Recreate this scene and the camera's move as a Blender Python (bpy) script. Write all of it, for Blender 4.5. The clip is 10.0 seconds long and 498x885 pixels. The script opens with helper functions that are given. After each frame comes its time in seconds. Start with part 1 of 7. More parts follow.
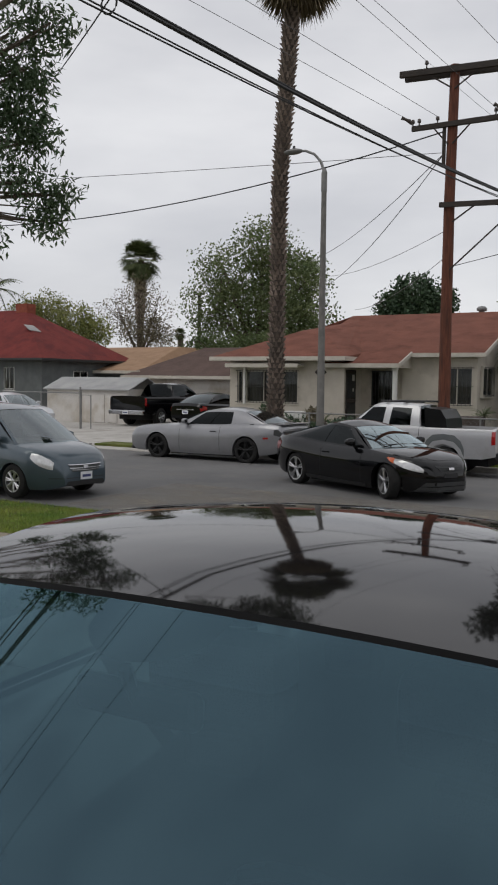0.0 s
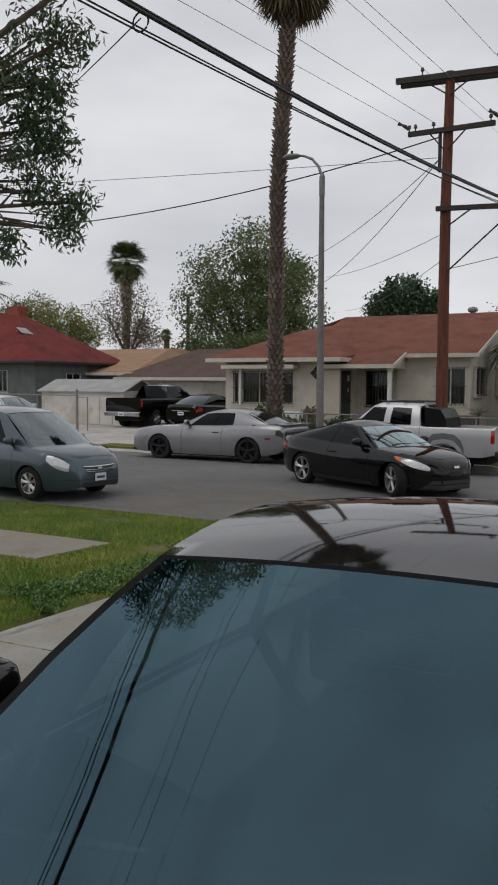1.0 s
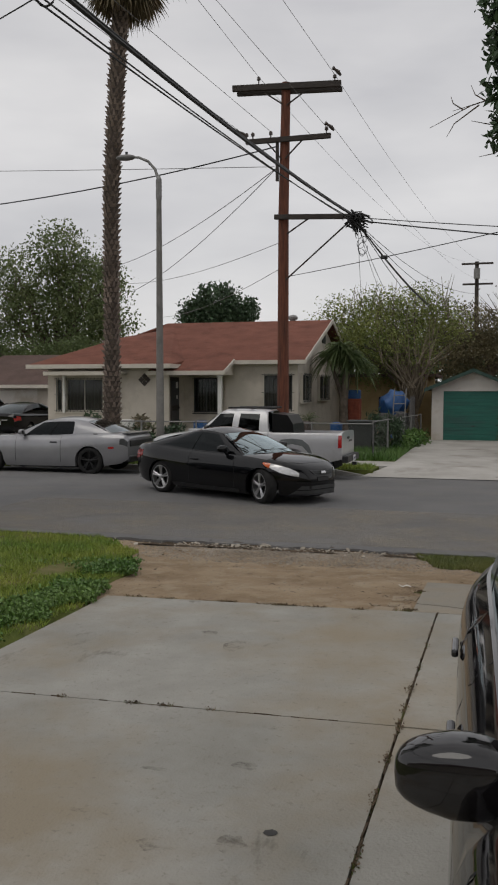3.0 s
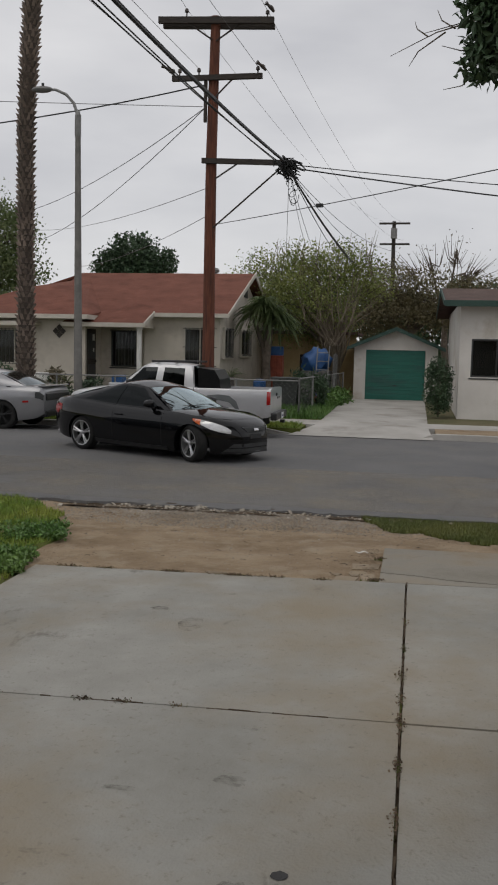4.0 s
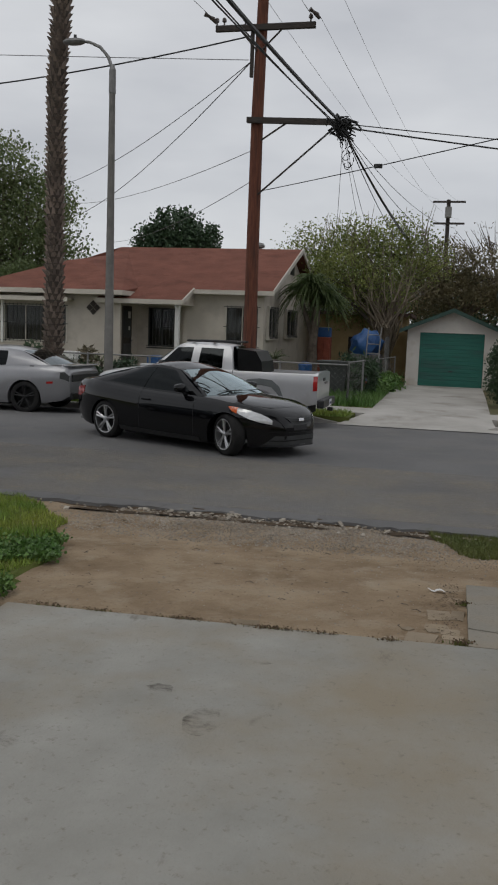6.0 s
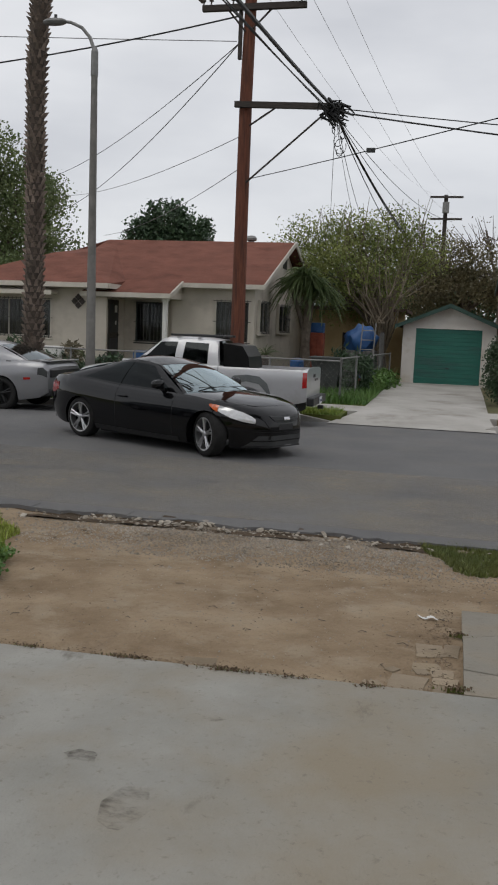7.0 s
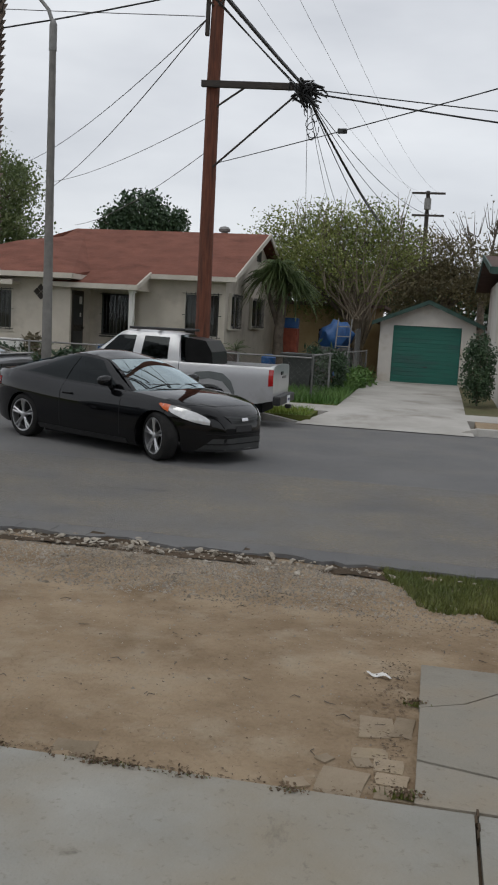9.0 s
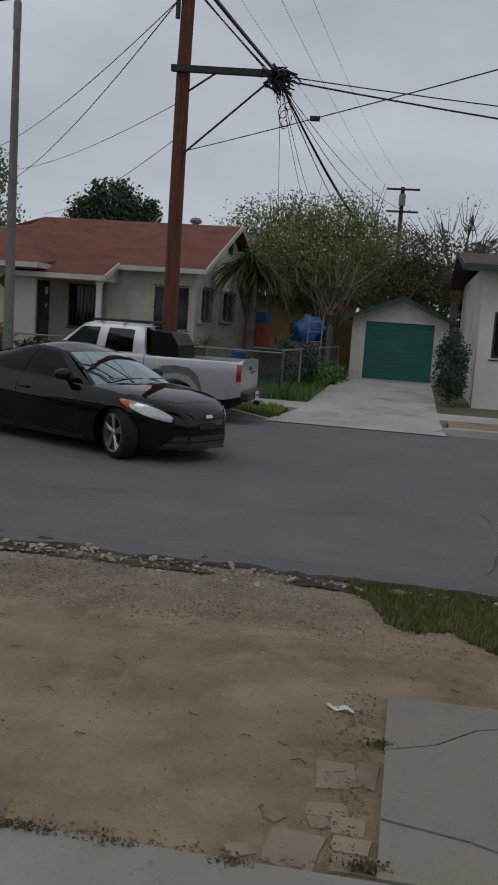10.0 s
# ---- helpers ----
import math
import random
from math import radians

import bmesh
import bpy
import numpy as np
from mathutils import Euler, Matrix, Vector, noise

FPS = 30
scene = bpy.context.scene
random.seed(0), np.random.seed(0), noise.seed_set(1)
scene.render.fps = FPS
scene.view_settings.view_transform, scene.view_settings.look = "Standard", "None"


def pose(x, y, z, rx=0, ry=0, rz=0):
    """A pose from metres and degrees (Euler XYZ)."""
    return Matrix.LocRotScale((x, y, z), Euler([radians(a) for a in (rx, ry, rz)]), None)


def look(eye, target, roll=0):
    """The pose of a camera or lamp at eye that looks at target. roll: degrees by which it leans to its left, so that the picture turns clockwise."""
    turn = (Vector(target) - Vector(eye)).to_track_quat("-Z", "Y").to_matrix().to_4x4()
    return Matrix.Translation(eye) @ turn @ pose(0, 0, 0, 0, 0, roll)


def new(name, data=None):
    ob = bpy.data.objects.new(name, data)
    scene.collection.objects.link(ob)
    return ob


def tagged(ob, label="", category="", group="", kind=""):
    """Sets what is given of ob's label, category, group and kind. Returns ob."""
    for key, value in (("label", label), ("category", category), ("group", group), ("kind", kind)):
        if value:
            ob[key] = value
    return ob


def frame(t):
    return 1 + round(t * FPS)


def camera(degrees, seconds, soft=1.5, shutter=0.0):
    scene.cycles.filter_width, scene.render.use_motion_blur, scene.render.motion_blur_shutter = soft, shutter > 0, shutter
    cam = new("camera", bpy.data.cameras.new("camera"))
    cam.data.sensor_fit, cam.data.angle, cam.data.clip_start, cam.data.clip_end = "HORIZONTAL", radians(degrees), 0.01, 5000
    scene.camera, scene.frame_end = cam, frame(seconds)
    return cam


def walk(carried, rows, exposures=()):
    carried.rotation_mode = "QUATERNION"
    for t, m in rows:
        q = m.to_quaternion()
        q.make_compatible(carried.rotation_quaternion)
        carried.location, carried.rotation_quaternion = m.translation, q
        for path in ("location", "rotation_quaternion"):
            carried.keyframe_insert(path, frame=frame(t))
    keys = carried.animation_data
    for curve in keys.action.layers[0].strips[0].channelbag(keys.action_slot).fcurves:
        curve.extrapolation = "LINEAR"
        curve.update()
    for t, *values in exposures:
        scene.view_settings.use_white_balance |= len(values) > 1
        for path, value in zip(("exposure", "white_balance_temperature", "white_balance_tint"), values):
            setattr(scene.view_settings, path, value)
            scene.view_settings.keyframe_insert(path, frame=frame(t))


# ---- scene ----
cam = camera(31.5, 10.0, soft=2.0)
PATH = [
    (0, (0.154, 0.103, 2.206), (-0.878, 1.811, 2.072), 0.8),
    (0.5, (0.146, -0.325, 2.287), (-0.862, 1.397, 2.155), 1.0),
    (1, (-0.112, -0.515, 2.236), (-1.11, 1.213, 2.103), 0.4),
    (1.5, (-0.436, -0.664, 2.275), (-1.322, 1.126, 2.181), -0.5),
    (2, (-0.908, -0.784, 2.235), (-1.561, 1.105, 2.162), -0.6),
    (2.5, (-1.305, -0.805, 2.224), (-1.93, 1.093, 2.149), -0.6),
    (3, (-1.681, -0.678, 2.205), (-2.245, 1.237, 2.091), 0.1),
    (3.2, (-1.843, -0.544, 2.139), (-2.346, 1.388, 2.012), 0.5),
    (4.3, (-2.389, 0.373, 2.09), (-2.744, 2.329, 1.865), 1.3),
    (4.5, (-2.453, 0.557, 2.084), (-2.864, 2.501, 1.855), 1.3),
    (5, (-2.586, 1.078, 2.063), (-3.015, 3.017, 1.827), 1.6),
    (5.2, (-2.6, 1.275, 2.065), (-3.063, 3.204, 1.817), 1.2),
    (6.5, (-2.69, 2.644, 1.995), (-3.139, 4.578, 1.748), 2.4),
    (7, (-2.656, 3.073, 1.972), (-3.106, 5.005, 1.718), 2.3),
    (7.5, (-2.644, 3.448, 1.954), (-3.099, 5.378, 1.691), 2.6),
    (8, (-2.657, 3.776, 1.965), (-3.068, 5.716, 1.707), 3.0),
    (8.5, (-2.642, 4.036, 1.937), (-3.054, 5.976, 1.681), 2.9),
    (9, (-2.553, 4.281, 1.945), (-2.961, 6.221, 1.684), 3.1),
    (9.5, (-2.529, 4.544, 1.92), (-2.922, 6.486, 1.651), 3.7),
    (10, (-2.555, 4.814, 1.939), (-2.901, 6.765, 1.669), 4.0),
]
EXPOSURES = [(0, .2, 6500, 10), (.5, .2, 6500, 10), (1, .15, 6500, 10), (1.5, .1, 6550, 10), (2, -.15, 6700, 10), (2.5, .15, 6750, 11), (3, .1, 6700, 10), (4.5, .08, 6550, 10), (5, .1, 6500, 10), (6.5, -.05, 6400, 8), (7, .25, 6450, 9), (7.5, .2, 6400, 10), (8, 0, 6300, 10), (8.5, -.15, 6200, 9), (9, .3, 6350, 8), (9.5, .32, 6350, 7), (10, -.36, 6050, 9)]
walk(cam, [(t, look(eye, target, roll)) for t, eye, target, roll in PATH], EXPOSURES)

# ---- light ----
world = bpy.data.worlds.new("overcast_sky")
scene.world = world
world.use_nodes = True
wn, wl = world.node_tree.nodes, world.node_tree.links
wn.clear()
w_out = wn.new("ShaderNodeOutputWorld")
w_bg = wn.new("ShaderNodeBackground")
w_sky = wn.new("ShaderNodeTexSky")
w_sky.sky_type, w_sky.sun_disc = "NISHITA", False
w_sky.sun_elevation, w_sky.sun_rotation = radians(48), radians(200)
w_mul = wn.new("ShaderNodeMix")
w_mul.data_type, w_mul.blend_type = "RGBA", "MULTIPLY"
w_mul.inputs[0].default_value = 1.0
w_mul.inputs[7].default_value = (0.1, 0.1, 0.1, 1)
w_tc = wn.new("ShaderNodeTexCoord")
w_map = wn.new("ShaderNodeMapping")
w_map.inputs["Scale"].default_value = (1.6, 1.6, 5.0)
w_noise = wn.new("ShaderNodeTexNoise")
w_noise.inputs["Scale"].default_value, w_noise.inputs["Detail"].default_value = 1.6, 5.0
w_noise.inputs["Roughness"].default_value = 0.5
w_ramp = wn.new("ShaderNodeValToRGB")
w_ramp.color_ramp.elements[0].position, w_ramp.color_ramp.elements[0].color = 0.30, (0.50, 0.505, 0.535, 1)
w_ramp.color_ramp.elements[1].position, w_ramp.color_ramp.elements[1].color = 0.70, (0.715, 0.715, 0.73, 1)
w_mix = wn.new("ShaderNodeMix")
w_mix.data_type = "RGBA"
w_mix.inputs[0].default_value = 0.93
wl.new(w_sky.outputs[0], w_mul.inputs[6])
wl.new(w_tc.outputs["Generated"], w_map.inputs[0])
wl.new(w_map.outputs[0], w_noise.inputs["Vector"])
wl.new(w_noise.outputs[0], w_ramp.inputs[0])
wl.new(w_mul.outputs[2], w_mix.inputs[6])
wl.new(w_ramp.outputs[0], w_mix.inputs[7])
wl.new(w_mix.outputs[2], w_bg.inputs[0])
w_bg.inputs[1].default_value = 1.0
wl.new(w_bg.outputs[0], w_out.inputs[0])

sun = new("sun", bpy.data.lights.new("sun", "SUN"))
sun.data.energy, sun.data.angle, sun.data.color = 0.55, radians(35), (1.0, 0.97, 0.92)
sun.matrix_world = look((0, 0, 30), (6, 16, 0))


# ---- materials ----
def mat(name, a, b=None, scale=4.0, rough=0.7, bump=0.0, bscale=60.0, metal=0.0, spots=None, sscale=1.0, coat=0.0,
        stretch=(1, 1, 1), spec=0.5, rvar=0.0, per_object=0.0, smin=0.52, smax=0.68, fine=None, streak=None):
    """Two-scale procedural surface: a to b by noise, spots laid over at another scale, bump from a finer noise."""
    m = bpy.data.materials.new(name)
    m.use_nodes = True
    n, l = m.node_tree.nodes, m.node_tree.links
    p = n["Principled BSDF"]
    b = b or a
    tc = n.new("ShaderNodeTexCoord")
    mp = n.new("ShaderNodeMapping")
    mp.inputs["Scale"].default_value = stretch
    geo = n.new("ShaderNodeNewGeometry")
    l.new(geo.outputs["Position"], mp.inputs[0])
    no = n.new("ShaderNodeTexNoise")
    no.inputs["Scale"].default_value, no.inputs["Detail"].default_value, no.inputs["Roughness"].default_value = scale, 8.0, 0.62
    l.new(mp.outputs[0], no.inputs["Vector"])
    ra = n.new("ShaderNodeValToRGB")
    ra.color_ramp.elements[0].position, ra.color_ramp.elements[1].position = 0.34, 0.66
    ra.color_ramp.elements[0].color, ra.color_ramp.elements[1].color = (*a, 1), (*b, 1)
    l.new(no.outputs[0], ra.inputs[0])
    col = ra.outputs[0]
    if spots:
        s = n.new("ShaderNodeTexNoise")
        s.inputs["Scale"].default_value, s.inputs["Detail"].default_value, s.inputs["Roughness"].default_value = sscale, 6.0, 0.6
        l.new(mp.outputs[0], s.inputs["Vector"])
        mr = n.new("ShaderNodeMapRange")
        mr.inputs[1].default_value, mr.inputs[2].default_value = smin, smax
        l.new(s.outputs[0], mr.inputs[0])
        mx = n.new("ShaderNodeMix")
        mx.data_type = "RGBA"
        l.new(mr.outputs[0], mx.inputs[0])
        l.new(col, mx.inputs[6])
        mx.inputs[7].default_value = (*spots, 1)
        col = mx.outputs[2]
    for tone, sc, lo, hi, st in ((fine, 26.0, 0.57, 0.70, (1, 1, 1)), (streak, 1.7, 0.625, 0.70, (1.0, 0.4, 1))):
        if tone:
            m2 = n.new("ShaderNodeMapping")
            m2.inputs["Scale"].default_value = st
            m2.inputs["Rotation"].default_value = (0, 0, 0.6)
            l.new(geo.outputs["Position"], m2.inputs[0])
            s2 = n.new("ShaderNodeTexNoise")
            s2.inputs["Scale"].default_value, s2.inputs["Detail"].default_value, s2.inputs["Roughness"].default_value = sc, 9.0, 0.7
            l.new(m2.outputs[0], s2.inputs["Vector"])
            r2 = n.new("ShaderNodeMapRange")
            r2.inputs[1].default_value, r2.inputs[2].default_value, r2.inputs[4].default_value = lo, hi, 0.7
            l.new(s2.outputs[0], r2.inputs[0])
            x2 = n.new("ShaderNodeMix")
            x2.data_type = "RGBA"
            l.new(r2.outputs[0], x2.inputs[0])
            l.new(col, x2.inputs[6])
            x2.inputs[7].default_value = (*tone, 1)
            col = x2.outputs[2]
    if per_object:
        oi = n.new("ShaderNodeObjectInfo")
        mr2 = n.new("ShaderNodeMapRange")
        mr2.inputs[3].default_value, mr2.inputs[4].default_value = 1 - per_object, 1 + per_object
        l.new(oi.outputs["Random"], mr2.inputs[0])
        mm = n.new("ShaderNodeVectorMath")
        mm.operation = "SCALE"
        l.new(col, mm.inputs[0])
        l.new(mr2.outputs[0], mm.inputs["Scale"])
        col = mm.outputs[0]
    l.new(col, p.inputs["Base Color"])
    p.inputs["Roughness"].default_value, p.inputs["Metallic"].default_value = rough, metal
    p.inputs["Coat Weight"].default_value = coat
    p.inputs["Coat Roughness"].default_value = 0.04
    p.inputs["Specular IOR Level"].default_value = spec
    if rvar:
        mr3 = n.new("ShaderNodeMapRange")
        mr3.inputs[3].default_value, mr3.inputs[4].default_value = rough - rvar, rough + rvar
        l.new(no.outputs[0], mr3.inputs[0])
        l.new(mr3.outputs[0], p.inputs["Roughness"])
    if bump:
        bn = n.new("ShaderNodeTexNoise")
        bn.inputs["Scale"].default_value, bn.inputs["Detail"].default_value = bscale, 6.0
        l.new(mp.outputs[0], bn.inputs["Vector"])
        bu = n.new("ShaderNodeBump")
        bu.inputs["Strength"].default_value, bu.inputs["Distance"].default_value = bump, 0.02
        l.new(bn.outputs[0], bu.inputs["Height"])
        l.new(bu.outputs[0], p.inputs["Normal"])
    return m


def glass(name, tint, gloss=0.06, sheen=(0.86, 0.93, 0.95)):
    """Thin tinted pane: see-through, with a mirror reflection that grows at grazing angles."""
    m = bpy.data.materials.new(name)
    m.use_nodes = True
    n, l = m.node_tree.nodes, m.node_tree.links
    n.clear()
    out = n.new("ShaderNodeOutputMaterial")
    tr, gl, mx, lw = n.new("ShaderNodeBsdfTransparent"), n.new("ShaderNodeBsdfGlossy"), n.new("ShaderNodeMixShader"), n.new("ShaderNodeLayerWeight")
    tr.inputs[0].default_value = (*tint, 1)
    gl.inputs["Roughness"].default_value = 0.015
    gl.inputs["Color"].default_value = (*sheen, 1)
    lw.inputs["Blend"].default_value = 0.5
    pw, ma = n.new("ShaderNodeMath"), n.new("ShaderNodeMath")
    pw.operation, ma.operation = "POWER", "MULTIPLY_ADD"
    pw.inputs[1].default_value = 4.2
    ma.inputs[1].default_value, ma.inputs[2].default_value = 0.9, gloss
    l.new(lw.outputs["Facing"], pw.inputs[0])
    l.new(pw.outputs[0], ma.inputs[0])
    l.new(ma.outputs[0], mx.inputs[0])
    l.new(tr.outputs[0], mx.inputs[1])
    l.new(gl.outputs[0], mx.inputs[2])
    l.new(mx.outputs[0], out.inputs[0])
    return m


def film_of(name, colour, scale, lo, hi, most, stretch=(1, 1, 1), grain=30.0, turn=0.0):
    """A thin film of dust or dirt that lies in ragged patches and lets the surface below show between them."""
    m = bpy.data.materials.new(name)
    m.use_nodes = True
    n, l = m.node_tree.nodes, m.node_tree.links
    p, out = n["Principled BSDF"], n["Material Output"]
    p.inputs["Base Color"].default_value = (*colour, 1)
    p.inputs["Roughness"].default_value, p.inputs["Specular IOR Level"].default_value = 0.95, 0.1
    geo, mp = n.new("ShaderNodeNewGeometry"), n.new("ShaderNodeMapping")
    mp.inputs["Scale"].default_value = stretch
    mp.inputs["Rotation"].default_value = (0, 0, turn)
    l.new(geo.outputs["Position"], mp.inputs[0])
    facs = []
    for sc, a, b, top_ in ((scale, lo, hi, most), (grain, 0.36, 0.60, 1.0)):
        no, mr = n.new("ShaderNodeTexNoise"), n.new("ShaderNodeMapRange")
        no.inputs["Scale"].default_value, no.inputs["Detail"].default_value, no.inputs["Roughness"].default_value = sc, 6.0, 0.65
        mr.inputs[1].default_value, mr.inputs[2].default_value, mr.inputs[4].default_value = a, b, top_
        l.new(mp.outputs[0], no.inputs["Vector"])
        l.new(no.outputs[0], mr.inputs[0])
        facs.append(mr.outputs[0])
    mu, tr, mx = n.new("ShaderNodeMath"), n.new("ShaderNodeBsdfTransparent"), n.new("ShaderNodeMixShader")
    mu.operation = "MULTIPLY"
    l.new(facs[0], mu.inputs[0])
    l.new(facs[1], mu.inputs[1])
    l.new(mu.outputs[0], mx.inputs[0])
    l.new(tr.outputs[0], mx.inputs[1])
    l.new(p.outputs[0], mx.inputs[2])
    l.new(mx.outputs[0], out.inputs[0])
    return m


def leafy(name, a, b, rough=0.55, thin=0.0):
    m = mat(name, a, b, scale=0.9, rough=rough, per_object=0.0)
    n, l = m.node_tree.nodes, m.node_tree.links
    p = n["Principled BSDF"]
    geo = n.new("ShaderNodeNewGeometry")
    hs = n.new("ShaderNodeHueSaturation")
    mr = n.new("ShaderNodeMapRange")
    mr.inputs[3].default_value, mr.inputs[4].default_value = 0.72, 1.35
    l.new(geo.outputs["Random Per Island"], mr.inputs[0])
    l.new(mr.outputs[0], hs.inputs["Value"])
    src = p.inputs["Base Color"].links[0].from_socket
    l.new(src, hs.inputs["Color"])
    l.new(hs.outputs[0], p.inputs["Base Color"])
    if thin:
        out, tl, mx = n["Material Output"], n.new("ShaderNodeBsdfTranslucent"), n.new("ShaderNodeMixShader")
        mx.inputs[0].default_value = thin
        l.new(hs.outputs[0], tl.inputs[0])
        l.new(p.outputs[0], mx.inputs[1])
        l.new(tl.outputs[0], mx.inputs[2])
        l.new(mx.outputs[0], out.inputs[0])
    return m


M = {}
M["asphalt"] = mat("asphalt", (0.135, 0.134, 0.136), (0.18, 0.176, 0.172), 0.5, 0.86, 0.5, 140, spots=(0.19, 0.18, 0.165), sscale=0.9, stretch=(1, 1, 1), spec=0.25, smin=0.5, smax=0.8, fine=(0.085, 0.085, 0.088))
M["dust"] = film_of("dust", (0.34, 0.30, 0.24), 1.1, 0.32, 0.66, 0.75, (0.8, 1.2, 1))
M["scuff"] = film_of("scuff", (0.075, 0.062, 0.048), 3.4, 0.44, 0.66, 0.6, (1.0, 1.8, 1), 22.0, 0.7)
M["tar"] = mat("tar", (0.035, 0.034, 0.034), (0.055, 0.053, 0.05), 6, 0.8, 0.3, 60)
M["concrete"] = mat("concrete", (0.235, 0.227, 0.20), (0.365, 0.355, 0.325), 0.7, 0.85, 0.35, 60, spots=(0.275, 0.235, 0.175), sscale=0.55, per_object=0.05, spec=0.25, fine=(0.18, 0.16, 0.13), streak=(0.12, 0.105, 0.085), smin=0.47, smax=0.66)
M["shard"] = mat("shard", (0.22, 0.17, 0.115), (0.31, 0.25, 0.18), 3, 0.9, 0.4, 60, spots=(0.3, 0.24, 0.16), sscale=4, per_object=0.15, spec=0.2)
M["concrete_walk"] = mat("concrete_walk", (0.215, 0.195, 0.16), (0.325, 0.305, 0.265), 0.9, 0.88, 0.4, 60, spots=(0.25, 0.20, 0.14), sscale=0.9, per_object=0.06, spec=0.2, fine=(0.17, 0.145, 0.11), streak=(0.13, 0.11, 0.085), smin=0.46, smax=0.66)
M["concrete_far"] = mat("concrete_far", (0.36, 0.34, 0.31), (0.47, 0.45, 0.42), 0.8, 0.85, 0.2, 60, spots=(0.28, 0.26, 0.23), sscale=0.7, spec=0.3)
M["dirt"] = mat("dirt", (0.205, 0.145, 0.09), (0.335, 0.255, 0.17), 1.7, 0.95, 1.0, 32, spots=(0.35, 0.285, 0.205), sscale=3.2, spec=0.15, smin=0.5, smax=0.75, fine=(0.17, 0.125, 0.085), streak=(0.20, 0.145, 0.10))
M["soil"] = mat("soil", (0.06, 0.045, 0.03), (0.11, 0.08, 0.055), 5, 0.95, 0.8, 60, spec=0.15)
M["pebble"] = mat("pebble", (0.24, 0.205, 0.16), (0.44, 0.40, 0.34), 6, 0.9, 0.4, 90, per_object=0.25)
M["ground"] = mat("ground", (0.10, 0.105, 0.05), (0.19, 0.16, 0.10), 0.4, 0.95, 0.6, 20, spec=0.15)
M["turf"] = mat("turf", (0.07, 0.095, 0.025), (0.13, 0.14, 0.04), 1.2, 0.95, 0.6, 40, spots=(0.19, 0.16, 0.08), sscale=0.9, spec=0.1)
M["verge"] = leafy("verge", (0.07, 0.10, 0.02), (0.16, 0.165, 0.045))
M["litter"] = leafy("litter", (0.06, 0.042, 0.028), (0.19, 0.13, 0.08), 0.9)
M["gravel"] = leafy("gravel", (0.20, 0.17, 0.135), (0.33, 0.295, 0.25), 0.9)
M["grass"] = leafy("grass", (0.10, 0.20, 0.025), (0.27, 0.30, 0.05))
M["weed"] = leafy("weed", (0.055, 0.13, 0.022), (0.12, 0.20, 0.045))
M["stucco"] = mat("stucco", (0.49, 0.445, 0.38), (0.57, 0.52, 0.45), 1.2, 0.92, 0.5, 50, spots=(0.40, 0.36, 0.305), sscale=0.8, spec=0.2)
M["stucco_white"] = mat("stucco_white", (0.60, 0.57, 0.53), (0.68, 0.65, 0.61), 1.0, 0.92, 0.5, 50, spots=(0.5, 0.45, 0.38), sscale=0.9, spec=0.2)
M["siding_grey"] = mat("siding_grey", (0.10, 0.11, 0.11), (0.14, 0.15, 0.15), 2, 0.8, 0.2, 30)
M["trim"] = mat("trim", (0.50, 0.46, 0.395), (0.58, 0.54, 0.47), 3, 0.6, 0.1, 40)
M["white_paint"] = mat("white_paint", (0.66, 0.65, 0.62), (0.74, 0.73, 0.70), 2, 0.55, 0.1, 40)
M["shingle_red"] = mat("shingle_red", (0.15, 0.06, 0.042), (0.205, 0.083, 0.058), 1.2, 0.9, 0.7, 22, spots=(0.13, 0.05, 0.035), sscale=1.1, stretch=(1, 1, 3), spec=0.2)
M["shingle_crimson"] = mat("shingle_crimson", (0.125, 0.024, 0.021), (0.175, 0.034, 0.029), 1.2, 0.85, 0.6, 22, spots=(0.10, 0.02, 0.02), sscale=0.9, spec=0.2)
M["shingle_brown"] = mat("shingle_brown", (0.085, 0.058, 0.05), (0.12, 0.08, 0.068), 1.4, 0.9, 0.7, 22, spec=0.2)
M["shingle_tan"] = mat("shingle_tan", (0.27, 0.17, 0.105), (0.34, 0.22, 0.14), 1.4, 0.9, 0.6, 22, spec=0.2)
M["shingle_grey"] = mat("shingle_grey", (0.28, 0.28, 0.28), (0.36, 0.36, 0.35), 1.4, 0.85, 0.5, 22)
M["green_paint"] = mat("green_paint", (0.012, 0.115, 0.088), (0.022, 0.155, 0.12), 2.5, 0.5, 0.25, 25, spots=(0.03, 0.10, 0.085), sscale=1.4, stretch=(0.4, 1, 3))
M["green_trim"] = mat("green_trim", (0.018, 0.05, 0.04), (0.03, 0.07, 0.055), 3, 0.6, 0.2, 30)
M["dark_trim"] = mat("dark_trim", (0.02, 0.022, 0.022), (0.035, 0.036, 0.036), 3, 0.5, 0.1, 30)
M["dark_wood"] = mat("dark_wood", (0.022, 0.018, 0.016), (0.05, 0.038, 0.03), 6, 0.75, 0.4, 40, stretch=(1, 8, 8))
M["pole_wood"] = mat("pole_wood", (0.09, 0.027, 0.014), (0.165, 0.056, 0.03), 9, 0.85, 0.6, 40, stretch=(3, 3, 0.25), spots=(0.055, 0.022, 0.014), sscale=2.5)
M["bark"] = mat("bark", (0.07, 0.055, 0.042), (0.15, 0.12, 0.095), 5, 0.95, 0.8, 25)
M["bark_grey"] = mat("bark_grey", (0.13, 0.105, 0.075), (0.22, 0.18, 0.13), 5, 0.95, 0.6, 25)
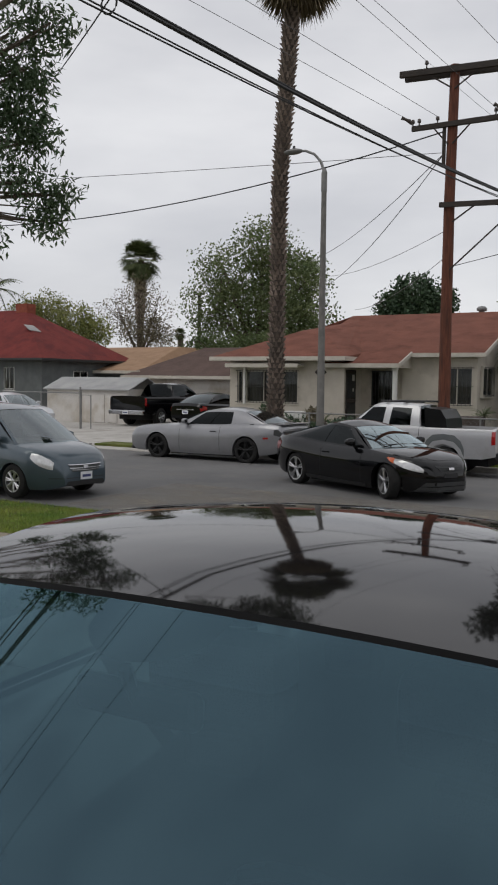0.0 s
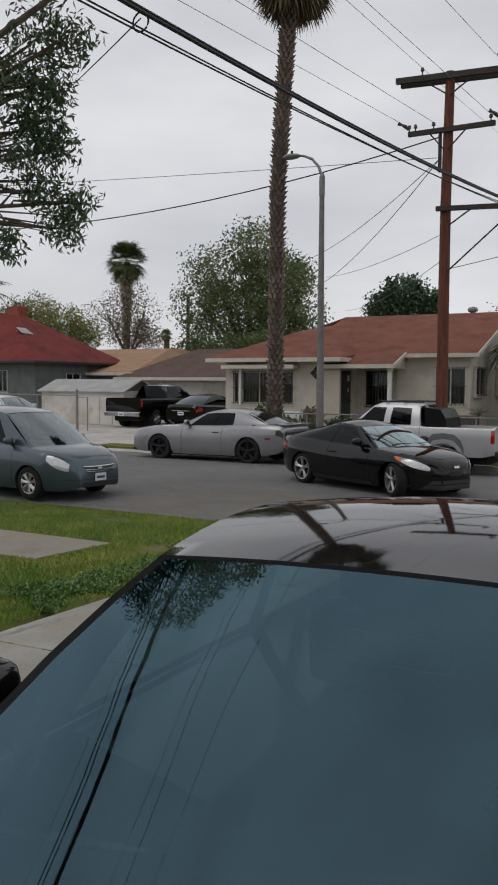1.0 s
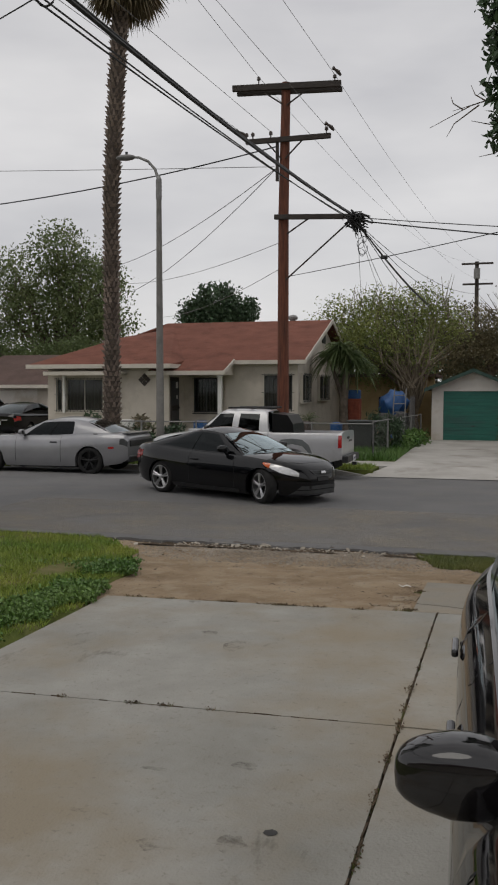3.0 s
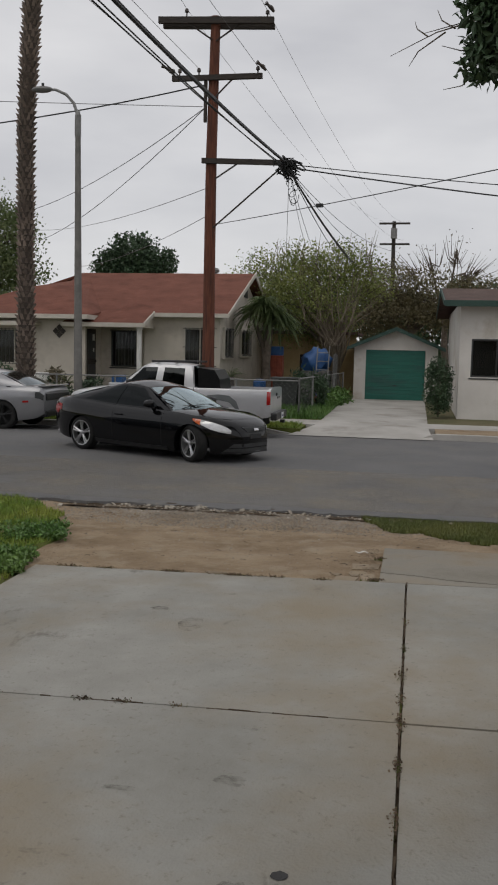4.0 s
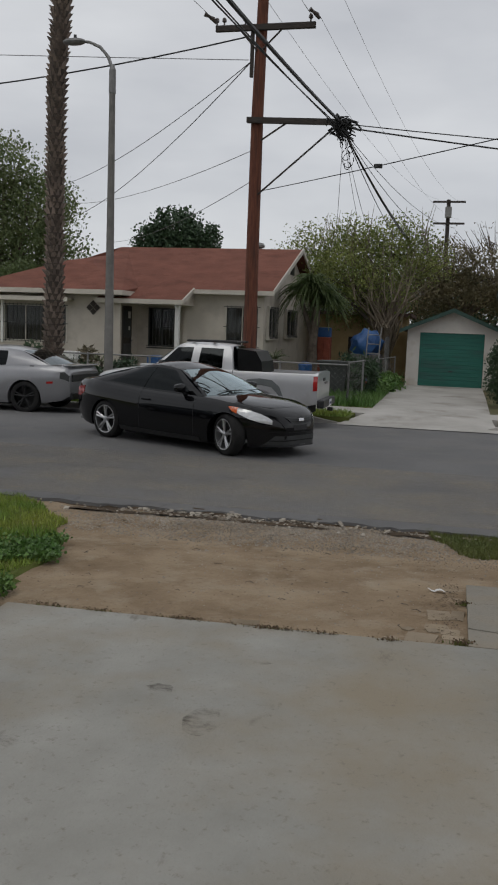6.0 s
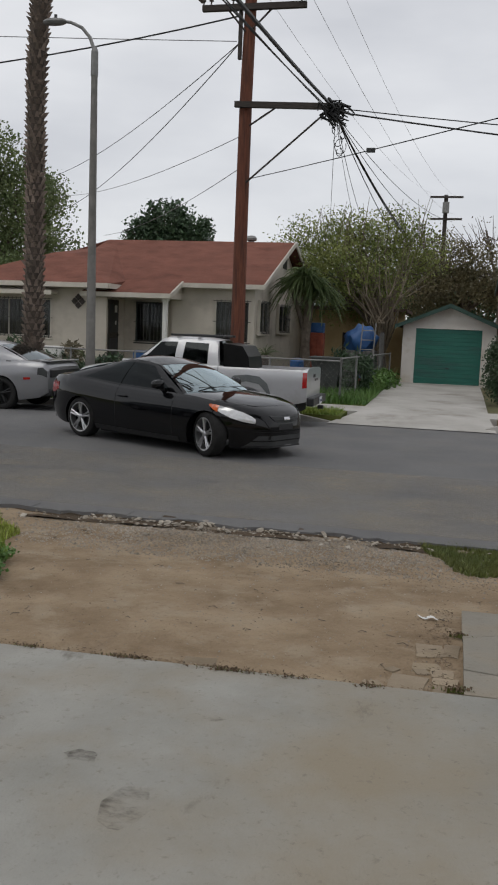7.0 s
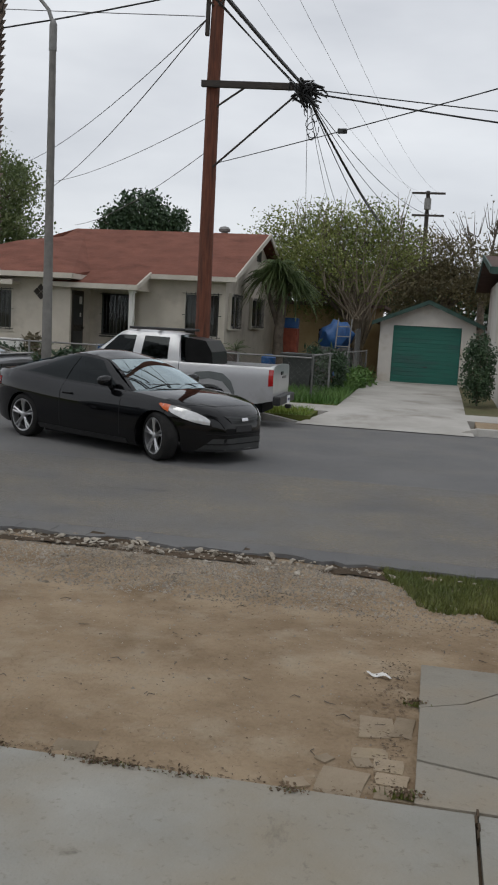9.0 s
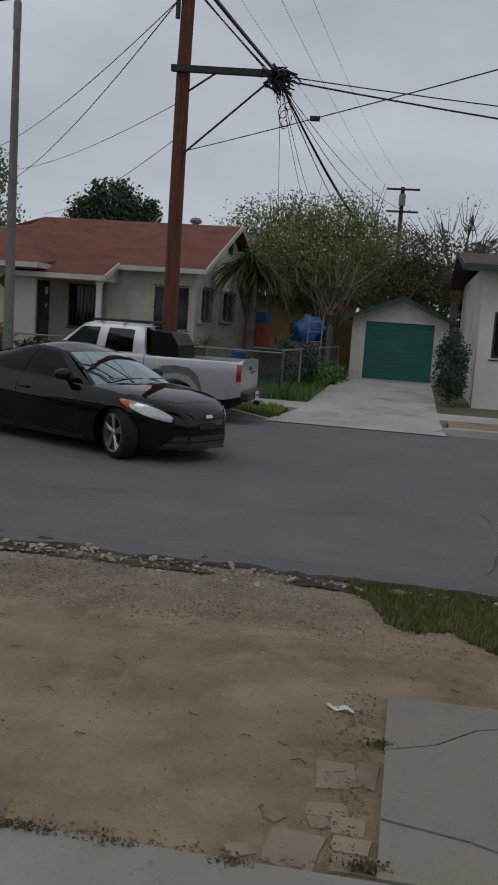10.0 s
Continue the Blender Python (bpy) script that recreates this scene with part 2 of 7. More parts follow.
M["palm_bark"] = mat("palm_bark", (0.04, 0.032, 0.026), (0.085, 0.065, 0.052), 6, 0.95, 0.8, 30, spots=(0.22, 0.17, 0.13), sscale=9)
M["palm_boot"] = leafy("palm_boot", (0.13, 0.10, 0.082), (0.29, 0.23, 0.19), 0.9)
M["galvanised"] = mat("galvanised", (0.18, 0.18, 0.175), (0.25, 0.245, 0.24), 5, 0.55, 0.1, 40, metal=0.2)
M["lamp_concrete"] = mat("lamp_concrete", (0.15, 0.145, 0.135), (0.22, 0.21, 0.195), 4, 0.85, 0.3, 70, spots=(0.16, 0.15, 0.14), sscale=6)
M["cable"] = mat("cable", (0.012, 0.012, 0.013), (0.022, 0.022, 0.022), 8, 0.6)
M["thin_wire"] = mat("thin_wire", (0.10, 0.10, 0.105), (0.15, 0.15, 0.15), 8, 0.5)
M["ceramic"] = mat("ceramic", (0.05, 0.04, 0.035), (0.08, 0.06, 0.05), 5, 0.3)
M["leaf_dark"] = leafy("leaf_dark", (0.026, 0.055, 0.024), (0.05, 0.088, 0.038))
M["leaf_mid"] = leafy("leaf_mid", (0.075, 0.115, 0.04), (0.15, 0.19, 0.075), thin=0.35)
M["leaf_yellow"] = leafy("leaf_yellow", (0.13, 0.155, 0.04), (0.24, 0.24, 0.075), thin=0.35)
M["leaf_brown"] = leafy("leaf_brown", (0.11, 0.095, 0.06), (0.20, 0.17, 0.11), thin=0.35)
M["leaf_big"] = leafy("leaf_big", (0.085, 0.125, 0.045), (0.175, 0.205, 0.085), thin=0.4)
M["leaf_yard"] = leafy("leaf_yard", (0.115, 0.16, 0.04), (0.27, 0.29, 0.09), thin=0.4)
M["leaf_olive"] = leafy("leaf_olive", (0.10, 0.09, 0.045), (0.20, 0.17, 0.095), thin=0.4)
M["leaf_near"] = leafy("leaf_near", (0.065, 0.11, 0.055), (0.125, 0.17, 0.09), thin=0.4)
M["frond"] = leafy("frond", (0.06, 0.085, 0.03), (0.12, 0.14, 0.05))
M["frond_dry"] = leafy("frond_dry", (0.16, 0.125, 0.07), (0.25, 0.20, 0.12))
M["rubber"] = mat("rubber", (0.012, 0.012, 0.012), (0.022, 0.021, 0.02), 12, 0.85, 0.3, 50, spec=0.3)
M["black_plastic"] = mat("black_plastic", (0.012, 0.012, 0.013), (0.02, 0.02, 0.021), 9, 0.45, 0.1, 80)
M["underbody"] = mat("underbody", (0.006, 0.006, 0.006), (0.012, 0.012, 0.012), 5, 0.9)
M["chrome"] = mat("chrome", (0.55, 0.55, 0.56), (0.62, 0.62, 0.63), 4, 0.18, metal=1.0)
M["alloy"] = mat("alloy", (0.50, 0.50, 0.51), (0.58, 0.58, 0.59), 6, 0.28, metal=0.9)
M["alloy_black"] = mat("alloy_black", (0.006, 0.006, 0.006), (0.011, 0.011, 0.011), 6, 0.4, coat=0.15, spec=0.25)
M["lamp_clear"] = mat("lamp_clear", (0.55, 0.55, 0.55), (0.72, 0.72, 0.72), 18, 0.1, coat=1.0, metal=0.3)
M["lamp_red"] = mat("lamp_red", (0.30, 0.008, 0.008), (0.42, 0.02, 0.018), 16, 0.15, coat=1.0)
M["lamp_amber"] = mat("lamp_amber", (0.55, 0.09, 0.02), (0.65, 0.13, 0.03), 16, 0.15, coat=1.0)
M["plate_white"] = mat("plate_white", (0.66, 0.67, 0.70), (0.72, 0.73, 0.75), 8, 0.4)
M["ink_blue"] = mat("ink_blue", (0.04, 0.05, 0.14), (0.05, 0.06, 0.17), 8, 0.5)
M["cloth_dark"] = mat("cloth_dark", (0.018, 0.019, 0.021), (0.035, 0.036, 0.04), 6, 0.9, 0.3, 120)
M["paint_black"] = mat("paint_black", (0.0028, 0.0028, 0.0034), (0.0042, 0.0042, 0.005), 1.5, 0.3, coat=1.0, spec=0.0)
M["paint_black"].node_tree.nodes["Principled BSDF"].inputs["Coat IOR"].default_value = 1.45
M["paint_near"] = mat("paint_near", (0.006, 0.0055, 0.006), (0.009, 0.008, 0.009), 1.5, 0.2, coat=1.0, spec=0.0)
M["paint_near"].node_tree.nodes["Principled BSDF"].inputs["Coat IOR"].default_value = 1.6
M["frit"] = mat("frit", (0.003, 0.003, 0.003), (0.005, 0.005, 0.005), 5, 0.5, spec=0.06)
M["paint_grey"] = mat("paint_grey", (0.235, 0.235, 0.245), (0.275, 0.275, 0.285), 1.5, 0.32, coat=0.8, metal=0.45)
M["paint_silver"] = mat("paint_silver", (0.46, 0.46, 0.47), (0.52, 0.52, 0.53), 1.5, 0.35, coat=0.7, metal=0.35, spots=(0.40, 0.39, 0.38), sscale=1.2)
M["paint_slate"] = mat("paint_slate", (0.05, 0.075, 0.094), (0.064, 0.091, 0.112), 1.5, 0.35, coat=0.8, metal=0.4)
M["paint_white"] = mat("paint_white", (0.50, 0.51, 0.53), (0.56, 0.57, 0.59), 1.5, 0.35, coat=0.8)
M["blue_tarp"] = mat("blue_tarp", (0.012, 0.06, 0.19), (0.025, 0.10, 0.27), 4, 0.5, 0.4, 12)
M["red_wood"] = mat("red_wood", (0.20, 0.045, 0.025), (0.30, 0.075, 0.04), 5, 0.8, 0.4, 30)
M["bin_plastic"] = mat("bin_plastic", (0.035, 0.038, 0.036), (0.06, 0.064, 0.06), 4, 0.6, 0.2, 40)
M["junk"] = mat("junk", (0.05, 0.05, 0.055), (0.20, 0.19, 0.18), 9, 0.7, 0.4, 40)
M["tan_wall"] = mat("tan_wall", (0.36, 0.26, 0.13), (0.44, 0.33, 0.18), 2, 0.9, 0.2, 40)
M["terracotta"] = mat("terracotta", (0.06, 0.045, 0.04), (0.09, 0.07, 0.06), 5, 0.8)
M["glass_car"] = glass("glass_car", (0.10, 0.13, 0.14), 0.10)
M["glass_clear"] = glass("glass_clear", (0.30, 0.36, 0.37), 0.2)
M["glass_tint"] = glass("glass_tint", (0.012, 0.013, 0.015), 0.02)
M["glass_screen"] = glass("glass_screen", (0.22, 0.27, 0.28), 0.36, (0.80, 0.93, 0.96))
M["glass_near"] = glass("glass_near", (0.12, 0.18, 0.205), 0.122, (0.45, 0.77, 0.95))
M["glass_side"] = glass("glass_side", (0.45, 0.55, 0.52), 0.02)
M["glass_house"] = glass("glass_house", (0.58, 0.58, 0.57), 0.03)
M["curtain"] = mat("curtain", (0.16, 0.155, 0.145), (0.34, 0.33, 0.31), 7, 0.9, 0.2, 30, stretch=(3, 3, 0.4))
M["paper"] = mat("paper", (0.62, 0.60, 0.57), (0.72, 0.70, 0.67), 30, 0.8)


# ---- mesh helpers ----
def link(name, bm, material, parent=None, label="", smooth=False, sharp=35):
    me = bpy.data.meshes.new(name)
    bm.to_mesh(me)
    bm.free()
    me.materials.append(material)
    if smooth:
        for p in me.polygons:
            p.use_smooth = True
        me.set_sharp_from_angle(angle=radians(sharp))
    ob = new(name, me)
    if parent:
        ob.parent = parent
    if label:
        tagged(ob, label)
    return ob


def part(name, bm, material, parent, label="", smooth=False, sharp=35):
    return link(name, bm, material, parent, label, smooth, sharp)


def thing(name, label, category, m=None, group="", kind=""):
    ob = new(name)
    ob.empty_display_size = 0.2
    if m is not None:
        ob.matrix_world = m
    return tagged(ob, label, category, group, kind)


def box(bm, x0, x1, y0, y1, z0, z1, bevel=0.0):
    vs = [bm.verts.new((x, y, z)) for x in (x0, x1) for y in (y0, y1) for z in (z0, z1)]
    fs = [bm.faces.new([vs[i] for i in q]) for q in ((0, 1, 3, 2), (4, 6, 7, 5), (0, 4, 5, 1), (2, 3, 7, 6), (0, 2, 6, 4), (1, 5, 7, 3))]
    if bevel:
        bmesh.ops.bevel(bm, geom=list({e for f in fs for e in f.edges}), offset=bevel, segments=2, affect="EDGES", profile=0.5)
    return bm


def boxes(rows, bevel=0.0):
    bm = bmesh.new()
    for r in rows:
        box(bm, *r, bevel=bevel)
    return bm


def poly(bm, pts, depth):
    """A flat outline pushed along the vector depth into a solid."""
    d = Vector(depth)
    a = [bm.verts.new(p) for p in pts]
    b = [bm.verts.new(Vector(p) + d) for p in pts]
    bm.faces.new(a)
    bm.faces.new(b[::-1])
    for i in range(len(a)):
        j = (i + 1) % len(a)
        bm.faces.new((a[i], b[i], b[j], a[j]))
    bmesh.ops.recalc_face_normals(bm, faces=bm.faces)
    return bm


def tube(bm, pts, radii, n=8, cap=True):
    pts = [Vector(p) for p in pts]
    if not isinstance(radii, (list, tuple)):
        radii = [radii] * len(pts)
    rings = []
    for i, p in enumerate(pts):
        d = (pts[min(i + 1, len(pts) - 1)] - pts[max(i - 1, 0)]).normalized()
        u = d.cross(Vector((0.31, 0.13, 0.94)) if abs(d.z) < 0.9 else Vector((1, 0.02, 0.05))).normalized()
        v = d.cross(u)
        rings.append([bm.verts.new(p + radii[i] * (u * math.cos(a) + v * math.sin(a))) for a in [2 * math.pi * k / n for k in range(n)]])
    for r, s in zip(rings, rings[1:]):
        for k in range(n):
            bm.faces.new((r[k], r[(k + 1) % n], s[(k + 1) % n], s[k]))
    if cap:
        bm.faces.new(rings[0][::-1])
        bm.faces.new(rings[-1])
    return bm


def tubed(pts, radii, n=8):
    return tube(bmesh.new(), pts, radii, n)


def sheet(xs, ys, height, skirt=0.0):
    """A grid over xs and ys at height(x, y); with a skirt it has thickness at its edges."""
    bm = bmesh.new()
    g = [[bm.verts.new((x, y, height(x, y))) for y in ys] for x in xs]
    for i in range(len(xs) - 1):
        for j in range(len(ys) - 1):
            bm.faces.new((g[i][j], g[i + 1][j], g[i + 1][j + 1], g[i][j + 1]))
    if skirt:
        rim = [g[i][0] for i in range(len(xs))] + [g[-1][j] for j in range(1, len(ys))] + [g[i][-1] for i in range(len(xs) - 2, -1, -1)] + [g[0][j] for j in range(len(ys) - 2, 0, -1)]
        low = [bm.verts.new(v.co - Vector((0, 0, skirt))) for v in rim]
        for i in range(len(rim)):
            j = (i + 1) % len(rim)
            bm.faces.new((rim[i], low[i], low[j], rim[j]))
    bmesh.ops.recalc_face_normals(bm, faces=bm.faces)
    return bm


def span(a, b, step):
    return [float(v) for v in np.linspace(a, b, max(2, int(abs(b - a) / step) + 1))]


def from_arrays(name, verts, faces, material, parent=None, label=""):
    me = bpy.data.meshes.new(name)
    me.from_pydata(verts.tolist() if hasattr(verts, "tolist") else verts, [], faces.tolist() if hasattr(faces, "tolist") else faces)
    me.materials.append(material)
    ob = new(name, me)
    if parent:
        ob.parent = parent
    if label:
        tagged(ob, label)
    return ob


def leaf_mesh(points, size, rng, droop=0.0, slim=0.5):
    """One kite-shaped leaf of two triangles at every point, turned at random."""
    n = len(points)
    d = rng.normal(size=(n, 3))
    d[:, 2] -= droop
    d /= np.linalg.norm(d, axis=1)[:, None]
    s = rng.normal(size=(n, 3))
    s -= d * (s * d).sum(1)[:, None]
    s /= np.linalg.norm(s, axis=1)[:, None]
    up = np.cross(d, s)
    L = size * rng.uniform(0.6, 1.35, n)[:, None]
    v = np.stack([points, points + d * L * 0.45 + s * L * slim * 0.5 + up * L * 0.08, points + d * L, points + d * L * 0.45 - s * L * slim * 0.5 + up * L * 0.08], 1).reshape(-1, 3)
    k = np.arange(n) * 4
    f = np.concatenate([np.stack([k, k + 1, k + 2], 1), np.stack([k, k + 2, k + 3], 1)])
    return v, f


# ---- ground ----
LINE = ((-60, 0.19), (4.6, 0.175), (7.5, 0.165), (9.2, 0.095), (10.5, 0.02), (11.9, -0.06))


def near_z(x, y):
    base = float(np.interp(y, [a for a, _ in LINE], [b for _, b in LINE]))
    return base + 0.02 * max(-4.0, min(3.0, x + 3)) * max(0.0, min(1.0, (11.9 - y) / 5))


def road_z(x, y):
    return 0.03 - 0.0028 * (y - 17.4) ** 2


def far_z(x, y):
    return float(np.interp(y, [22.9, 24.3, 30, 36, 60], [0.09, 0.11, 0.24, 0.26, 0.3]))


def base_z(x, y):
    if y < 11.9:
        return near_z(x, y) - 0.10
    if y < 22.95:
        return road_z(x, y) - 0.15
    return far_z(x, min(y, 60)) - (0.26 if y < 24.4 else 0.06)


ground = tagged(link("ground", sheet([-2500, -300, -60] + span(-40, 30, 2.5) + [60, 300, 2500],
                     [-2500, -300, -60] + span(-30, 11.8, 1.5) + [11.9, 12.2, 17.4, 22.6, 22.95, 24.3, 24.7] + span(27, 60, 3) + [120, 400, 2500], base_z), M["ground"]),
                "wide flat earth and dry grass ground", "ground", kind="structure")
road = tagged(link("road", sheet(span(-140, 140, 4), span(11.9, 22.95, 0.5), road_z, 0.12), M["asphalt"], smooth=True),
              "worn grey asphalt street with faded patches", "road", kind="structure")
curb_bm = bmesh.new()
for a, b in ((-140, -20.0), (-16.2, -6.2), (-1.7, 60)):
    box(curb_bm, a, b, 22.95, 23.1, -0.2, 0.10, bevel=0.015)
poly(curb_bm, [(-6.2, 22.95, -.2), (-5.3, 22.95, -.2), (-5.3, 22.95, -.05), (-6.2, 22.95, .10)], (0, .15, 0))
poly(curb_bm, [(-1.7, 22.95, -.2), (-1.7, 22.95, .10), (-2.2, 22.95, -.05), (-2.2, 22.95, -.2)], (0, .15, 0))
tagged(link("curb", curb_bm, M["concrete_far"]), "low pale concrete kerb along the far street edge", "curb", kind="structure")
tagged(link("parkway", sheet(span(-19.9, -5.2, 1.0), span(23.1, 24.35, 0.4), lambda x, y: far_z(x, y) + 0.0, 0.3), M["turf"]),
       "strip of short grass between kerb and sidewalk", "grass strip", kind="structure")
tagged(link("parkway", sheet(span(-1.7, 12, 1.0), span(23.1, 24.35, 0.4), lambda x, y: far_z(x, y) + 0.0, 0.3), M["dirt"]),
       "strip of bare brown dirt behind the kerb", "dirt strip", kind="structure")
tagged(link("pavement", sheet(span(-60, 30, 2.0), span(24.35, 25.6, 0.6), lambda x, y: far_z(x, y) + 0.01, 0.3), M["concrete_far"]),
       "pale concrete sidewalk across the street", "sidewalk", kind="structure")
tagged(link("yard", sheet(span(-19.0, -4.9, 1.0), span(25.6, 36, 1.0), lambda x, y: far_z(x, y) + 0.005 + 0.02 * noise.noise((x, y, 0))), M["turf"]),
       "front yard of patchy grass round the house", "yard", kind="structure")


def drive_z(x, y):
    return float(np.interp(y, [22.6, 24.3, 30, 37], [-0.045, 0.115, 0.235, 0.262])) + 0.004


def drive_left(y):
    return -4.9 - 0.55 * max(0.0, (24.3 - y) / 1.7)


bm = bmesh.new()
ys = span(22.6, 36.0, 0.6)
cols = 6
g = [[bm.verts.new((drive_left(y) + (-1.88 + 0.12 * max(0.0, (24.3 - y) / 1.7) - drive_left(y)) * i / cols, y, drive_z(0, y) + 0.012)) for y in ys] for i in range(cols + 1)]
for i in range(cols):
    for j in range(len(ys) - 1):
        bm.faces.new((g[i][j], g[i + 1][j], g[i + 1][j + 1], g[i][j + 1]))
tagged(link("driveway", bm, M["concrete_far"]), "pale cracked concrete driveway up to the green garage door", "driveway", kind="structure")
tagged(link("driveway", sheet(span(-31, -16.6, 1.2), span(22.62, 24.35, 0.35), lambda x, y: drive_z(x, y) + 0.012, 0.05), M["concrete_far"]),
       "wide pale concrete driveway apron before the parked cars", "driveway", kind="structure")
tagged(link("driveway", sheet(span(-31, -19.0, 1.2), span(24.35, 38, 1.2), lambda x, y: far_z(x, y) + 0.022, 0.05), M["concrete_far"]),
       "wide pale concrete parking pad beside the house", "driveway", kind="structure")



def lawn_edge(y):
    base = float(np.interp(y, [5.0, 7.5, 8.3, 9.3, 9.7, 10.5, 11.0, 11.9], [-5.77, -5.72, -6.0, -6.1, -6.25, -6.65, -7.0, -7.7]))
    return base + 0.05 * math.sin(y * 3.1) + 0.05 * math.sin(y * 7.3)


# near side: lawn, sidewalk, slabs, dirt strip
tagged(link("lawn", sheet([-60, -40, -25] + span(-20, -10, 0.6) + span(-9.9, -5.6, 0.1), span(-12, 3, 0.6) + span(3.2, 11.85, 0.12), lambda x, y: near_z(x, y) - 0.012 + 0.025 * noise.noise((x * 1.3, y * 1.3, 3)) - (0.09 if x > lawn_edge(y) + .02 else 0)), M["turf"], smooth=True),
       "near front lawn with worn yellow and green patches", "lawn", kind="structure")
tagged(link("lawn", sheet(span(3.9, 30, 0.6), span(9.3, 11.85, 0.3), lambda x, y: near_z(x, y) - 0.03 + 0.02 * noise.noise((x * 1.3, y * 1.3, 3)), 0.05), M["dirt"], smooth=True),
       "bare earth and ragged grass by the street edge", "verge", kind="structure")


def dirt_z(x, y):
    return near_z(x, y) - 0.035 + 0.022 * noise.noise((x * 1.1, y * 1.1, 7)) + 0.008 * noise.noise((x * 6, y * 6, 2)) - (0.08 if x < lawn_edge(y) - .1 else 0)


tagged(link("dirt_strip", sheet(span(-8.4, 4.0, 0.09), span(7.3, 11.95, 0.09), dirt_z), M["dirt"], smooth=True, sharp=80),
       "bare tan packed dirt between driveway slab and street", "dirt", kind="structure")

driveway = tagged(new("driveway_near"), "near driveway of large grey concrete slabs with weedy joints", "driveway", kind="structure")
slab_rng = random.Random(4)


def slab(x0, x1, y0, y1, parent, material, drop=0.0):
    gap = 0.008
    ob = part("slab", sheet(span(x0 + gap, x1 - gap, 0.35), span(y0 + gap, y1 - gap, 0.35), lambda x, y: near_z(x, y) - drop, 0.1), material, parent)
    return ob


for i, (x0, x1) in enumerate(((-5.62, -2.285), (-2.285, 1.2), (1.2, 4.6))):
    for y0, y1 in ((4.6, 7.52), (1.6, 4.6), (-1.4, 1.6), (-4.4, -1.4), (-7.4, -4.4)):
        slab(x0, x1, y0, y1, driveway, M["concrete"], slab_rng.uniform(0, 0.006))
link("slab_bed", sheet(span(-5.66, 4.6, 0.8), span(-7.4, 7.52, 0.8), lambda x, y: near_z(x, y) - 0.03), M["soil"], driveway)
walkway = tagged(new("pavement_near"), "near sidewalk of cracked grey concrete slabs", "sidewalk", kind="structure")


def piece(pts, parent, material, drop=0.0):
    bm = bmesh.new()
    poly(bm, [(x, y, near_z(x, y) - drop) for x, y in pts], (0, 0, -0.1))
    return part("slab", bm, material, parent)


# corner slab split by two wandering cracks
piece([(-2.52, 8.545), (-2.3, 8.665), (-2.1, 8.90), (-1.95, 8.97), (-1.66, 9.2), (-2.52, 9.2)], walkway, M["concrete_walk"], 0.004)
piece([(-2.515, 7.93), (-2.2, 7.86), (-1.9, 7.73), (-1.5, 7.66), (-0.91, 7.60), (-0.91, 9.2), (-1.64, 9.2), (-1.93, 8.955), (-2.09, 8.885), (-2.29, 8.65), (-2.515, 8.53)], walkway, M["concrete_walk"])
piece([(-2.515, 7.54), (-0.91, 7.54), (-0.91, 7.59), (-1.5, 7.65), (-1.9, 7.72), (-2.2, 7.85), (-2.515, 7.92)], walkway, M["concrete_walk"], 0.005)
for a in range(6):
    slab(-0.9 + 1.5 * a, 0.6 + 1.5 * a, 7.54, 9.2, walkway, M["concrete_walk"], slab_rng.uniform(0, 0.01))
for a in range(10):
    slab(-9.2 - 1.5 * a, -7.65 - 1.5 * a if a == 0 else -7.7 - 1.5 * a, 7.35, 8.85, walkway, M["concrete_walk"], slab_rng.uniform(-0.012, 0.0))


# broken concrete pieces beside the slab corner
rnd = random.Random(8)
for x, y, w, d, r in ((-2.715, 8.28, .17, .24, 4), (-2.58, 8.31, .10, .23, -3), (-2.72, 7.985, .16, .09, 10), (-2.63, 7.885, .14, .12, 2), (-2.81, 7.68, .21, .23, -4), (-2.61, 7.755, .14, .10, 0),
                      (-2.59, 7.63, .17, .12, 3), (-2.74, 7.885, .08, .09, 20), (-2.90, 7.88, .07, .06, 50), (-3.95, 7.63, .19, .18, 12), (-2.99, 7.62, .10, .08, 30)):
    bm = bmesh.new()
    pts = []
    for cx, cy in ((-1, -1), (0, -1), (1, -1), (1, 0), (1, 1), (0, 1), (-1, 1), (-1, 0)):
        pts.append((w / 2 * cx * rnd.uniform(.82, 1.06), d / 2 * cy * rnd.uniform(.82, 1.06), 0))
    poly(bm, pts, (0, 0, .05))
    s = tagged(link("concrete_shard", bm, M["shard"]), "broken flat piece of grey concrete set in the dirt", "concrete piece", "broken concrete pieces")
    s.matrix_world = pose(x, y, near_z(x, y) - 0.076, rnd.uniform(-1.5, 1.5), rnd.uniform(-1.5, 1.5), r)

# crumbling street edge: broken asphalt lip and stones
edge = tagged(new("street_edge"), "crumbled asphalt lip and loose stones at the street edge", "street edge", kind="structure")
bm = bmesh.new()
for i in range(40):
    x = -8.4 + i * 0.185
    y = 11.86 + 0.1 * noise.noise((x * 2, 0, 5))
    y2 = 11.86 + 0.1 * noise.noise(((x + .185) * 2, 0, 5))
    cut = lambda q: .07 + .07 * noise.noise((q * 5, 3, 1)) + .05 * noise.noise((q * 17, 8, 1))  # noqa: E731
    poly(bm, [(x, y - cut(x), -0.10), (x + .09, (y + y2) / 2 - cut(x + .09), -0.10), (x + .185, y2 - cut(x + .185), -0.10), (x + .185, 12.02, -0.10), (x, 12.02, -0.10)], (0, 0, 0.052 + .012 * noise.noise((x * 4, 0, 0))))
part("asphalt_lip", bm, M["asphalt"], edge)
